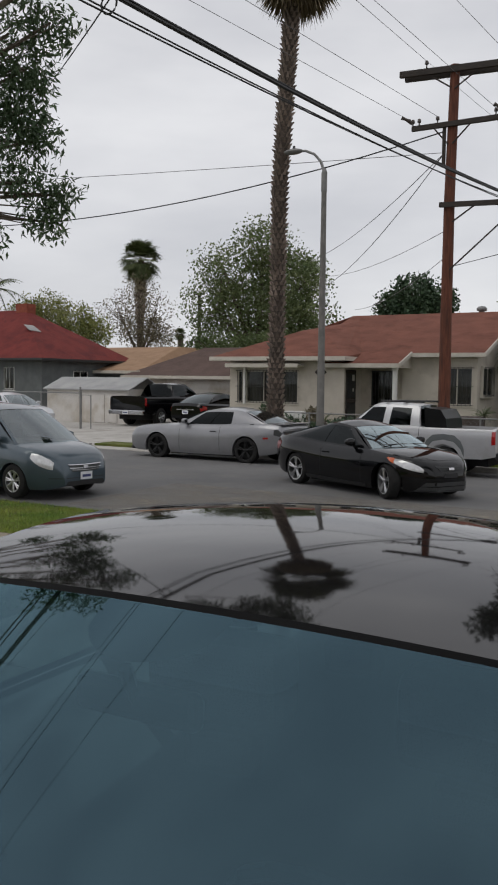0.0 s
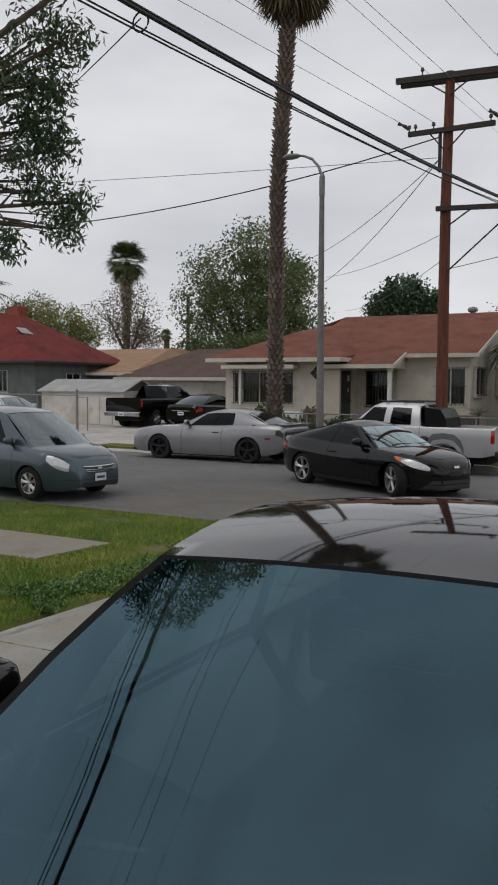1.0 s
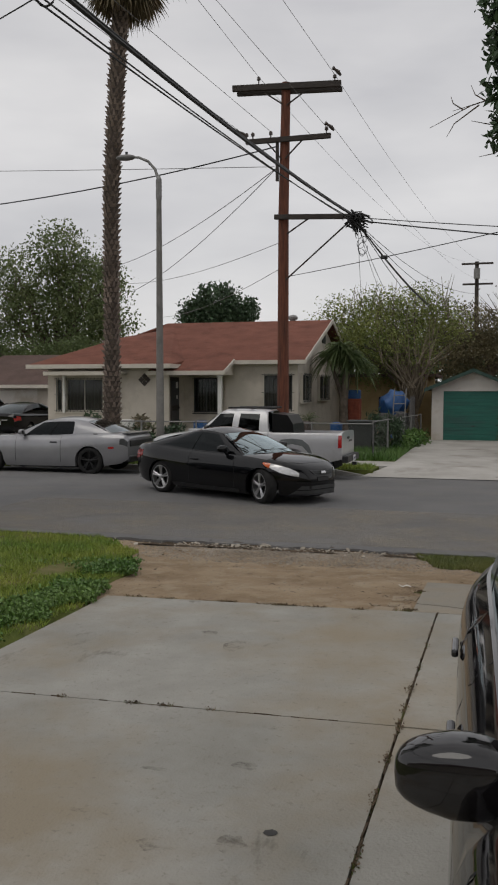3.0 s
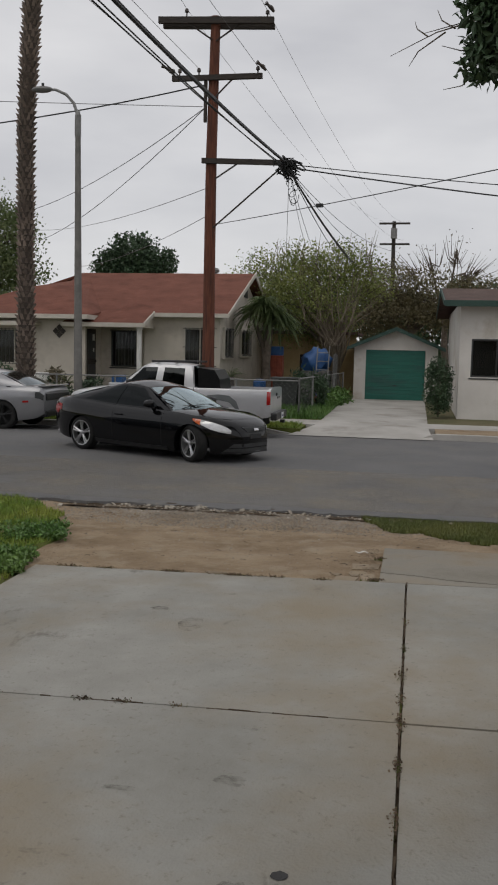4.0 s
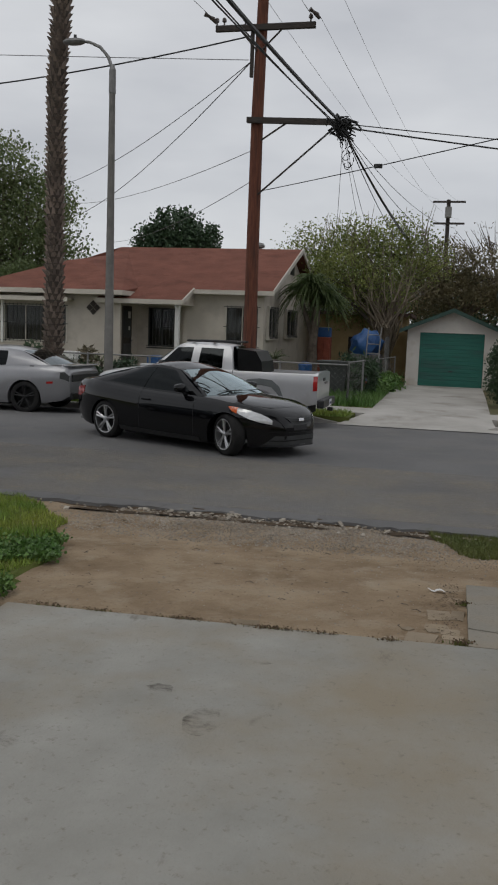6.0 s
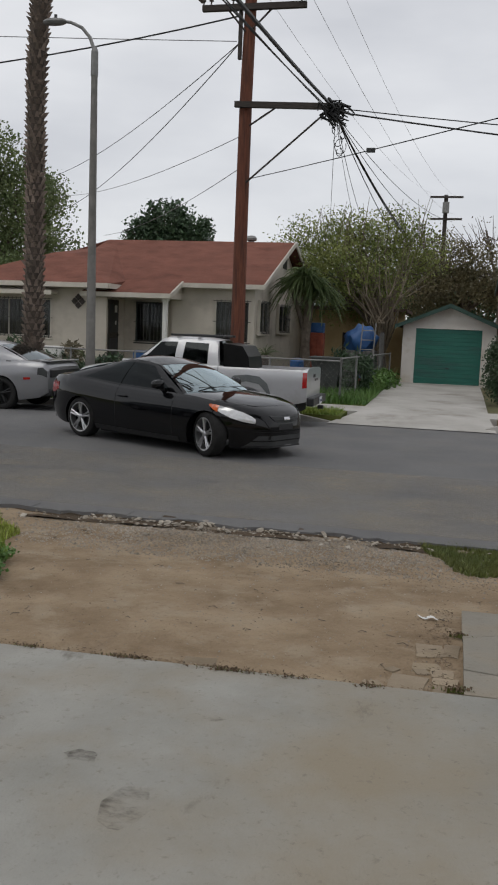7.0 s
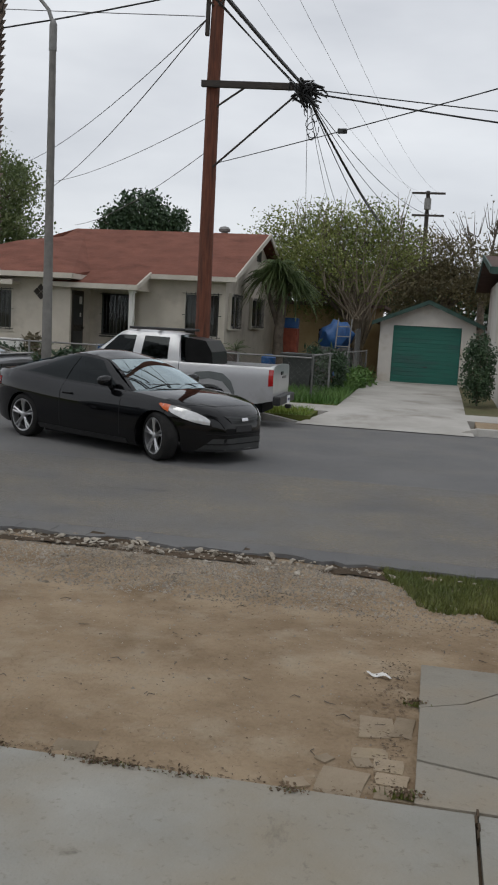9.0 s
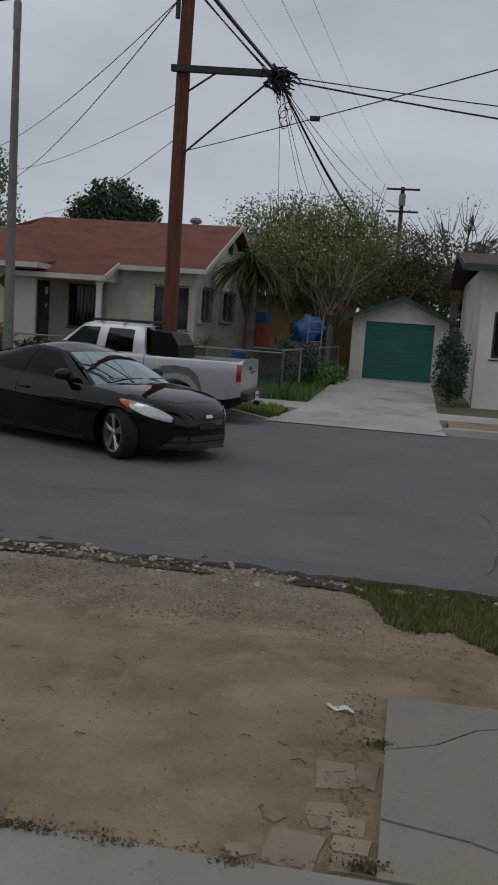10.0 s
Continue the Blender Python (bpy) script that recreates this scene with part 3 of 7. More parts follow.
part("gutter_soil", sheet(span(-7.4, -2.6, 0.1), span(11.45, 11.95, 0.05), lambda x, y: -0.105 + 0.02 * noise.noise((x * 4, y * 4, 1)) + 0.043 + 0.03 * noise.noise((x * 1.5, 0, 9)) - 0.05 * max(0, abs(x + 5) - 1.9) - 0.5 * max(0, 0.06 - abs(y - 11.72) * .4)), M["soil"], edge)
stone_meshes = []
for k in range(6):
    b = bmesh.new()
    bmesh.ops.create_icosphere(b, subdivisions=1, radius=0.5)
    for v in b.verts:
        v.co *= 0.8 + 0.5 * noise.noise(v.co * 2 + Vector((k * 7, 0, 0)))
        v.co.z *= 0.55
    me = bpy.data.meshes.new("stone")
    b.to_mesh(me)
    b.free()
    me.materials.append(M["pebble"])
    stone_meshes.append(me)
for i in range(280):
    x = -4.9 + rnd.gauss(0, 1.15)
    y = 11.62 + rnd.gauss(0, 0.17)
    s = rnd.uniform(0.02, 0.055) * (1.9 if rnd.random() < 0.1 else 1)
    o = new("stone", stone_meshes[i % 6])
    o.parent = edge
    o.matrix_basis = Matrix.LocRotScale((x, min(y, 11.98), dirt_z(x, min(y, 11.9)) + s * 0.12 + (0.02 if y > 11.45 else 0)), Euler((rnd.uniform(-.4, .4), rnd.uniform(-.4, .4), rnd.uniform(0, 6))), (s * rnd.uniform(.8, 1.6), s, s))
# fine gravel, twigs
rng = np.random.default_rng(3)
n = 26000
px = np.concatenate([rng.normal(-4.4, 1.35, 3 * n // 4), rng.uniform(-6.6, -1.5, n - 3 * n // 4)])
py = np.concatenate([11.75 - np.abs(rng.normal(0, 0.9, 3 * n // 4)), rng.uniform(7.5, 11.8, n - 3 * n // 4)])
keep = (px < -1.4) & (px > -7.2) & (py > 7.55) & (py < 11.9) & ~((px > -2.55) & (py < 9.25)) & (rng.random(len(px)) < 0.35 + 0.65 * (py > 10.2))
px, py = px[keep], py[keep]
pz = np.array([dirt_z(a, b) for a, b in zip(px, py)])
sz = rng.uniform(0.003, 0.010, len(px)) * np.where(rng.random(len(px)) < .07, 2.0, 1) * np.where(py > 10.2, 1.25, 0.8)
dirs = np.array([(1, 0, 0), (-.5, .87, 0), (-.5, -.87, 0), (0, 0, .8)])
V = (np.stack([px, py, pz], 1)[:, None, :] + dirs[None] * sz[:, None, None] * rng.uniform(.6, 1.4, (len(px), 4, 1))).reshape(-1, 3)
k = np.arange(len(px)) * 4
F = np.concatenate([np.stack([k, k + 1, k + 3], 1), np.stack([k + 1, k + 2, k + 3], 1), np.stack([k + 2, k, k + 3], 1)])
tagged(from_arrays("gravel", V, F, M["gravel"]), "scattered fine grey gravel on packed dirt", "gravel", kind="stuff")
bm = bmesh.new()
for i in range(60):
    x, y, a, ln = rnd.uniform(-6.2, -1.9), rnd.uniform(7.7, 11.3), rnd.uniform(0, 6.3), rnd.uniform(.012, .045)
    if x > -2.6 and y < 9.3:
        continue
    p, q = (x + ln * math.cos(a), y + ln * math.sin(a)), (x + 1.7 * ln * math.cos(a + .5), y + 1.7 * ln * math.sin(a + .5))
    tube(bm, [(x, y, dirt_z(x, y) + .006), (*p, dirt_z(*p) + .012), (*q, dirt_z(*q) + .006)], [.003, .0028, .0015], 4)
tagged(link("twigs", bm, M["bark"]), "dry brown twigs lying on the dirt", "twigs", kind="stuff")
# leaf litter: over the dirt, thicker along edges, corners and below the grass
spots_ = [(rng.uniform(-6.5, -1.6), rng.uniform(7.6, 11.5)) for _ in range(900)]
spots_ += [(-2.58 - abs(rng.normal(0, .10)), rng.uniform(7.6, 9.3)) for _ in range(420)]
spots_ += [(rng.uniform(-5.6, -2.5), 7.55 + abs(rng.normal(0, .05))) for _ in range(420)]
spots_ += [(rng.uniform(-3.1, -1.2), 10.2 + rng.normal(0, .35)) for _ in range(650)]
spots_ += [(rng.normal(-3.3, .5), rng.normal(10.6, .45)) for _ in range(350)]
spots_ = [q for q in spots_ if not (q[0] > -2.53 and q[1] < 9.22) and q[1] < 11.8]
pts_ = np.array([(x, y, dirt_z(x, y) + .004) for x, y in spots_])
v_, f_ = leaf_mesh(pts_, .022, rng, 0, .5)
v_ = v_.reshape(-1, 4, 3)
v_[:, :, 2] = pts_[:, None, 2] + (v_[:, :, 2] - pts_[:, None, 2]) * .25 + .004
tagged(from_arrays("leaf_litter", v_.reshape(-1, 3), f_, M["litter"]), "dry brown leaf litter and crumbs on the dirt", "leaf litter", kind="stuff")
bm = sheet(span(-0.07, 0.07, 0.02), [-0.02, 0.0, 0.02], lambda x, y: 0.012 + 0.012 * math.sin(x * 50 + y * 30))
o = tagged(link("paper_scrap", bm, M["paper"]), "crumpled white paper scrap lying on the dirt", "litter")
o.matrix_world = pose(-2.744, 8.983, dirt_z(-2.744, 8.983) + 0.002, 0, 0, -20)


def blades(name, label, px, py, zf, h, material, width=0.006, seed=1):
    r = np.random.default_rng(seed)
    m = len(px)
    z = np.array([zf(a, b) for a, b in zip(px, py)])
    a = r.uniform(0, 6.28, m)
    hh = h * r.uniform(0.5, 1.4, m)
    w = width * r.uniform(0.7, 1.6, m)
    lean = r.normal(0, 0.4, (m, 2)) * hh[:, None]
    v = np.empty((m, 3, 3))
    v[:, 0] = np.stack([px + w * np.cos(a), py + w * np.sin(a), z - 0.01], 1)
    v[:, 1] = np.stack([px - w * np.cos(a), py - w * np.sin(a), z - 0.01], 1)
    v[:, 2] = np.stack([px + lean[:, 0], py + lean[:, 1], z + hh], 1)
    return tagged(from_arrays(name, v.reshape(-1, 3), np.arange(m * 3).reshape(-1, 3), material), label, "grass", kind="stuff")


n = 105000
gx, gy = -5.5 - np.abs(rng.normal(0, 1, n)) * 4.6, rng.uniform(3.5, 11.9, n)
ok = np.array([x < lawn_edge(y) and not (x < -7.6 and 7.35 < y < 8.85) and noise.noise((x * .8, y * .8, 11)) > -0.42 for x, y in zip(gx, gy)])
blades("lawn_grass", "short green lawn grass with yellow tips", gx[ok], gy[ok], lambda x, y: near_z(x, y) - 0.01, 0.048, M["grass"], 0.006, 5)
n = 16000
gx, gy = -5.6 - np.abs(rng.normal(0, .5, n)), rng.uniform(5.5, 9.6, n)
ok = np.array([x < lawn_edge(y) + .1 and noise.noise((x * 1.4, y * 1.4, 21)) > 0.0 for x, y in zip(gx, gy)])
wx, wy = np.repeat(gx[ok], 2), np.repeat(gy[ok], 2)
wx, wy = wx + rng.normal(0, .02, len(wx)), wy + rng.normal(0, .02, len(wy))
v_, f_ = leaf_mesh(np.array([(a, b, near_z(a, b) + .01 + abs(c)) for a, b, c in zip(wx, wy, rng.normal(0, .03, len(wx)))]), .035, rng, -.3, .8)
tagged(from_arrays("edge_weeds", v_, f_, M["weed"]), "low round-leaved green weeds along the driveway edge", "weeds", kind="stuff")
n = 120000
gx, gy = rng.uniform(-3.1, 3.5, n), rng.uniform(9.7, 11.95, n)
ok = np.array([y > float(np.interp(x, [-3.1, -2.9, -2.6, -2.4, -2.1, -1.7, 3], [11.9, 11.75, 10.85, 10.55, 10.5, 10.1, 9.9])) + .22 * noise.noise((x * 3, y * 3, 4)) + .1 * noise.noise((x * 11, y * 11, 4)) and noise.noise((x * 2.2, y * 2.2, 15)) > -.52 for x, y in zip(gx, gy)])
blades("verge_grass", "low ragged green grass at the street edge", gx[ok], gy[ok], lambda x, y: near_z(x, y) - 0.035, 0.042, M["verge"], 0.006, 7)
n = 12000
gx, gy = rng.uniform(-16.4, -5.3, n), rng.uniform(23.1, 24.3, n)
blades("parkway_grass", "green parkway grass behind the kerb", gx, gy, far_z, 0.10, M["grass"], 0.012, 8)
n = 14000
gx, gy = rng.uniform(-8.5, -4.9, n), rng.uniform(25.7, 35, n)
blades("yard_grass", "overgrown green grass beside the concrete driveway", gx, gy, far_z, 0.2, M["weed"], 0.02, 9)
# weeds in the slab joints
bx, by = [], []
for x, y, s, c in [(-4.03, 4.6, .03, 60), (-3.8, 4.6, .03, 45), (-4.55, 4.6, .02, 20), (-3.5, 4.6, .03, 26), (-2.29, 4.62, .04, 80), (-2.29, 4.1, .03, 50), (-2.29, 4.9, .05, 60), (-2.29, 5.3, .04, 46), (-2.28, 5.8, .03, 30), (-2.29, 3.6, .03, 46),
                   (-2.28, 6.4, .03, 20), (-2.28, 3.0, .03, 50), (-3.75, 7.5, .10, 220), (-4.35, 7.52, .08, 150), (-4.95, 7.52, .05, 60), (-5.3, 7.54, .06, 60), (-3.0, 7.5, .04, 60), (-2.55, 7.6, .04, 80), (-2.54, 8.6, .03, 60), (-3.4, 7.5, .05, 60)]:
    bx += [x + rnd.gauss(0, s) for _ in range(c)]
    by += [y + rnd.gauss(0, .012) for _ in range(c)]
    if -2.3 < x < -2.27:
        bx[-c:] = [x + rnd.gauss(0, .006) for _ in range(c)]
        by[-c:] = [y + rnd.gauss(0, .06) for _ in range(c)]
blades("joint_weeds", "small green weeds growing in driveway joints", np.array(bx), np.array(by), lambda x, y: near_z(x, y) - 0.012, 0.017, M["verge"], 0.006, 10)
v_, f_ = leaf_mesh(np.array([(x + .01 * rnd.gauss(0, 1), y + .01 * rnd.gauss(0, 1), near_z(x, y) + .003) for x, y in zip(bx, by)]), .016, rng, 0, .7)
tagged(from_arrays("joint_crumbs", v_, f_, M["litter"]), "dark dry crumbs and dead moss along the joints", "crumbs", kind="stuff")
bm = bmesh.new()
for x in span(-5.6, -2.3, 0.06):
    if noise.noise((x * 3, 1, 0)) > .02:
        b = 4.6 + rnd.gauss(0, .004)
        box(bm, x, x + .06, b - .0045, b + .0045, near_z(x, 4.6) - .02, near_z(x, 4.6) + .0015)
for y in span(2, 7.5, 0.05):
    if noise.noise((y * 3, 5, 0)) > -.02:
        b = -2.285 + rnd.gauss(0, .004)
        box(bm, b - .0045, b + .0045, y, y + .05, near_z(-2.28, y) - .02, near_z(-2.28, y) + .0015)
tagged(link("joint_dirt", bm, M["soil"]), "dark dirt packed in the slab joints", "dirt", kind="stuff")

# dust drifted over the street by the driveway, scuffs on the slabs, cracks in the asphalt
tagged(link("road_dust", sheet(span(-11, 2, 0.5), span(12.1, 15.6, 0.25), lambda x, y: road_z(x, y) + 0.004), M["dust"], smooth=True),
       "thin tan dust drifted over the asphalt by the driveway", "dust", kind="stuff")
bm = bmesh.new()
for x, y, w, d in ((-4.1, 6.38, .2, .12), (-3.78, 6.05, .22, .4), (-3.67, 6.9, .14, .1), (-3.03, 3.82, .2, .12), (-3.02, 4.35, .16, .14), (-3.16, 2.91, .22, .16), (-2.85, 3.0, .16, .18), (-3.61, 3.12, .25, .06), (-3.46, 3.66, .25, .05), (-4.6, 5.6, .3, .1)):
    k = 12
    c = bm.verts.new((x, y, near_z(x, y) + .003))
    ring = [bm.verts.new((x + w / 2 * math.cos(2 * math.pi * i / k) * rnd.uniform(.6, 1.1), y + d / 2 * math.sin(2 * math.pi * i / k) * rnd.uniform(.6, 1.1), near_z(x, y) + .003)) for i in range(k)]
    for i in range(k):
        bm.faces.new((c, ring[i], ring[(i + 1) % k]))
tagged(link("scuff_marks", bm, M["scuff"]), "dark scuffs and smears on the driveway slabs", "stains", kind="stuff")
bm = bmesh.new()
c = bm.verts.new((-2.7, 3.14, near_z(-2.7, 3.14) + .003))
ring = [bm.verts.new((-2.7 + .035 * math.cos(a) * rnd.uniform(.8, 1.1), 3.14 + .03 * math.sin(a) * rnd.uniform(.8, 1.1), near_z(-2.7, 3.14) + .003)) for a in np.linspace(0, 2 * math.pi, 13)[:-1]]
for i in range(12):
    bm.faces.new((c, ring[i], ring[(i + 1) % 12]))
for pts in (((-8.2, 13.9), (-7.2, 14.1), (-6.4, 13.8), (-5.3, 14.0)), ((-1.8, 12.3), (-1.5, 13.4), (-1.7, 15.0)), ((-9.5, 12.3), (-9.2, 13.2), (-8.6, 13.9))):
    fine_ = []
    for (xa, ya), (xb, yb) in zip(pts, pts[1:]):
        for t in np.linspace(0, 1, 7)[:-1]:
            fine_.append((xa + (xb - xa) * t + rnd.gauss(0, .02), ya + (yb - ya) * t + rnd.gauss(0, .02)))
    for (xa, ya), (xb, yb) in zip(fine_, fine_[1:]):
        t_ = Vector((yb - ya, xa - xb, 0)).normalized() * rnd.uniform(.003, .007)
        bm.faces.new([bm.verts.new((px_, py_, road_z(px_, py_) + .007)) for px_, py_ in ((xa - t_.x, ya - t_.y), (xb - t_.x, yb - t_.y), (xb + t_.x, yb + t_.y), (xa + t_.x, ya + t_.y))])
tagged(link("tar_marks", bm, M["tar"]), "dark tar-filled cracks and an oil spot on the paving", "cracks", kind="stuff")


# ---- vehicles ----
def lathe(bm, prof, n=28):
    """A profile of (radius, y) turned round the y axis."""
    rings = [[bm.verts.new((r * math.cos(2 * math.pi * k / n), y, r * math.sin(2 * math.pi * k / n))) for k in range(n)] for r, y in prof]
    for a, b in zip(rings, rings[1:]):
        for k in range(n):
            bm.faces.new((a[k], a[(k + 1) % n], b[(k + 1) % n], b[k]))
    bmesh.ops.recalc_face_normals(bm, faces=bm.faces)
    return bm


def wheel(parent, x, y, z, R, rim_r, width, rim_mat, spokes, side):
    s = side
    tyre = part("wheel", lathe(bmesh.new(), [(rim_r, -width / 2), (rim_r + .02, -width / 2 - .004), (R - .035, -width / 2), (R - .008, -width / 2 + .02), (R, -width / 2 + .05), (R, width / 2 - .05), (R - .008, width / 2 - .02), (R - .035, width / 2), (rim_r + .02, width / 2 + .004), (rim_r, width / 2), (rim_r - .01, width / 2 - .09)]),
                M["rubber"], parent, smooth=True)
    tyre.location = (x, y, z)
    bm = lathe(bmesh.new(), [(rim_r, .5 * width * s), (rim_r - .018, (.5 * width - .002) * s), (rim_r - .024, (.5 * width - .05) * s), (rim_r - .03, (.5 * width - .1) * s)])
    for k in range(spokes):
        a = 2 * math.pi * k / spokes + .3
        for da in (-.13, .13):
            c, d = math.cos(a + da), math.sin(a + da)
            e, f = math.cos(a + da * .35), math.sin(a + da * .35)
            y0, y1 = (.5 * width - .03) * s, (.5 * width - .012) * s
            tube(bm, [(.04 * e, y0, .04 * f), (.6 * rim_r * c, y1, .6 * rim_r * d), ((rim_r - .01) * c, y1, (rim_r - .01) * d)], [.024, .017, .021], 6)
    lathe(bm, [(.055, (.5 * width - .06) * s), (.055, (.5 * width - .012) * s), (.03, (.5 * width - .004) * s), (.001, (.5 * width - .004) * s)], 14)
    part("rim", bm, rim_mat, tyre, smooth=True)
    part("brake_disc", lathe(bmesh.new(), [(.001, (.5 * width - .1) * s), (rim_r * .97, (.5 * width - .1) * s), (rim_r * .97, (.5 * width - .14) * s)]), M["underbody"], tyre)
    return tyre


def smooth_curve(xs, ys):
    """A curve through the points without overshoot (limited cubic)."""
    h = [b - a for a, b in zip(xs, xs[1:])]
    d = [(b - a) / w for a, b, w in zip(ys, ys[1:], h)]
    t = [d[0]] + [0.0 if p * q <= 0 else 2 * p * q / (p + q) for p, q in zip(d, d[1:])] + [d[-1]]

    def at(x):
        x = min(max(x, xs[0]), xs[-1])
        k = min(max(int(np.searchsorted(xs, x)) - 1, 0), len(h) - 1)
        u = (x - xs[k]) / h[k]
        return float((1 + 2 * u) * (1 - u) ** 2 * ys[k] + u * (1 - u) ** 2 * h[k] * t[k] + u * u * (3 - 2 * u) * ys[k + 1] + u * u * (u - 1) * h[k] * t[k + 1])
    return at


def car(name, label, category, m, c):
    """A vehicle, nose along +x. c: outline curves and sizes in metres."""
    root = thing(name, label, category, m)
    L, W = c["L"], c["W"]
    tx, tz = zip(*c["top"])
    sx, sz = zip(*c["sill"])
    Ra, xf, xr, R = c["arch"], c["xf"], c["xr"], c["R"]
    taper = c.get("taper", (0.72, 0.16, 0.12))
    paint = M[c["paint"]]

    top = smooth_curve(tx, tz)

    def sill(x):
        return float(np.interp(x, sx, sz))

    def half(x):
        u = abs(x) / (L / 2)
        k = max(0.0, (u - taper[0]) / (1 - taper[0]))
        return W / 2 * (1 - (taper[1] if x > 0 else taper[2]) * k ** 2.6)

    def low(x):
        z = sill(x)
        for xc in (xf, xr):
            d = abs(x - xc)
            if d < Ra:
                z = max(z, R + math.sqrt(Ra * Ra - d * d) - .02)
        return z

    prof = c.get("prof", ((0, .93), (.12, .975), (.35, .995), (.62, 1.0), (.80, .985), (.92, .94), (1.0, .875)))
    flare = smooth_curve(*zip(*prof))

    def side_y(x, f):
        return half(x) * flare(f)

    def skin(x, f, out=0.0, s=1):
        z = sill(x) + f * (top(x) - sill(x))
        e = L / 2 - abs(x)
        return Vector((x + (out * .6 if e < .35 else 0) * (1 if x > 0 else -1), s * (side_y(x, f) + out), z))

    xs = sorted(set([round(v, 4) for v in np.linspace(-L / 2, L / 2, 52)] + [round(xc + Ra * math.cos(a), 4) for xc in (xf, xr) for a in np.linspace(0, math.pi, 17)] +
                    [round(s * (L / 2 - e), 4) for s in (-1, 1) for e in (.02, .05, .12)]))
    bed = c.get("bed")
    bm = bmesh.new()
    rows = []
    levels = [0, .12, .3, .5, .66, .8, .9, .96, 1.0]
    for x in xs:
        zl, zs, zt = low(x), sill(x), top(x)
        f0 = min(.86, (zl - zs) / (zt - zs))
        pts = [Vector((x, side_y(x, f0) - .16, zl + .01))]
        for f in levels:
            ff = f0 + (1 - f0) * f
            pts.append(Vector((x, side_y(x, ff), zs + ff * (zt - zs))))
        w = side_y(x, 1)
        cr = c.get("crown", .035)
        if bed and bed[0] < x < bed[1]:
            pts += [Vector((x, w - .05, zt)), Vector((x, w - .06, zt - bed[2])), Vector((x, 0, zt - bed[2]))]
        else:
            pts += [Vector((x, w * .86, zt + cr * .5)), Vector((x, w * .5, zt + cr * .85)), Vector((x, 0, zt + cr))]
        rows.append([bm.verts.new(p) for p in pts] + [bm.verts.new((p.x, -p.y, p.z)) for p in pts[-2::-1]])
    for a, b in zip(rows, rows[1:]):
        for i in range(len(a) - 1):
            bm.faces.new((a[i], b[i], b[i + 1], a[i + 1]))
    bm.faces.new(rows[0])
    bm.faces.new(rows[-1][::-1])
    bmesh.ops.recalc_face_normals(bm, faces=bm.faces)
    body = part("body", bm, paint, root, smooth=True, sharp=28)
    # dark underside and wheel wells
    bm = bmesh.new()
    box(bm, xr + Ra + .02, xf - Ra - .02, -W / 2 + .15, W / 2 - .15, c["sill"][len(sx) // 2][1] - .02, .55)
    box(bm, -L / 2 + .25, L / 2 - .25, -W / 2 + Ra * .75, W / 2 - Ra * .75, .28, .6)
    part("underbody", bm, M["underbody"], root)
    for xw in (xf, xr):
        for s in (-1, 1):
            w_ = wheel(root, xw, s * (W / 2 - c.get("tyre", .22) / 2 - .025), R, R, c["rim"], c.get("tyre", .22), M[c["rim_mat"]], c.get("spokes", 5), s)
            if xw == xf and c.get("steer"):
                w_.rotation_euler = (0, 0, radians(c["steer"]))

    # cabin
    a0, a1, d1, d0, zr, wr = c["cabin"]
    drop = c.get("roof_drop", .06)
    gm = M[c.get("glass", "glass_car")]

    def rail(u):
        x = a1 + (d1 - a1) * u
        if c.get("upright"):
            bx = a0 + (d0 - a0) * u
            x += c["upright"] * (min(a1 - .001 * u, max(d1 + .001 * (1 - u), bx)) - x)
        bow = 1 - (2 * u - 1) ** 2
        zz = zr - drop * (1 - bow) if not c.get("rail_z") else float(np.interp(u, *zip(*c["rail_z"])))
        return Vector((x, wr * (1 - .06 * (2 * u - 1) ** 2), zz))

    def belt(u):
        x = a0 + (d0 - a0) * u
        return Vector((x, side_y(x, 1) - .015, top(x) + .004))

    def flank(u, v, s):
        p, q = belt(u), rail(u)
        r = p.lerp(q, v)
        r.y += .028 * math.sin(math.pi * v)
        return Vector((r.x, s * r.y, r.z))

    def screen(y, v, front):
        u = 0.0 if front else 1.0
        p, q = belt(u), rail(u)
        r = p.lerp(q, v)
        w = r.y
        bow = c.get("bow", .16) * (1 - (1 - c.get("bow_top", .45)) * v)
        return Vector((r.x + (1 if front else -1) * bow * (1 - y * y), w * y, r.z + c.get("head", .025) * (1 - y * y) * v + (.03 * math.sin(math.pi * v))))

    def patch(f, us, vs):
        b = bmesh.new()
        g = [[b.verts.new(f(u, v)) for v in vs] for u in us]
        for i in range(len(us) - 1):
            for j in range(len(vs) - 1):
                b.faces.new((g[i][j], g[i + 1][j], g[i + 1][j + 1], g[i][j + 1]))
        mid = Vector(((a0 + d0) / 2, 0, top(0)))
        b.normal_update()
        if sum(q.normal.dot(q.calc_center_median() - mid) for q in b.faces) < 0:
            bmesh.ops.reverse_faces(b, faces=b.faces)
        return b

    wins = [w if len(w) == 4 else (w[0], w[1], w[0], w[1]) for w in c["windows"]]
    vb, vt = .05, c.get("win_top", .9)
    cab = bmesh.new()

    def add(f, us, vs, into=None):
        into = cab if into is None else into
        g = [[into.verts.new(f(u, v)) for v in vs] for u in us]
        for i in range(len(us) - 1):
            for j in range(len(vs) - 1):
                into.faces.new((g[i][j], g[i + 1][j], g[i + 1][j + 1], g[i][j + 1]))

    def post(f, us, vs, black):
        if not black:
            add(f, us, vs)
            return
        b = bmesh.new()
        add(f, us, vs, b)
        bmesh.ops.recalc_face_normals(b, faces=b.faces)
        part("pillar_trim", b, M["frit"], root, smooth=True, sharp=40)

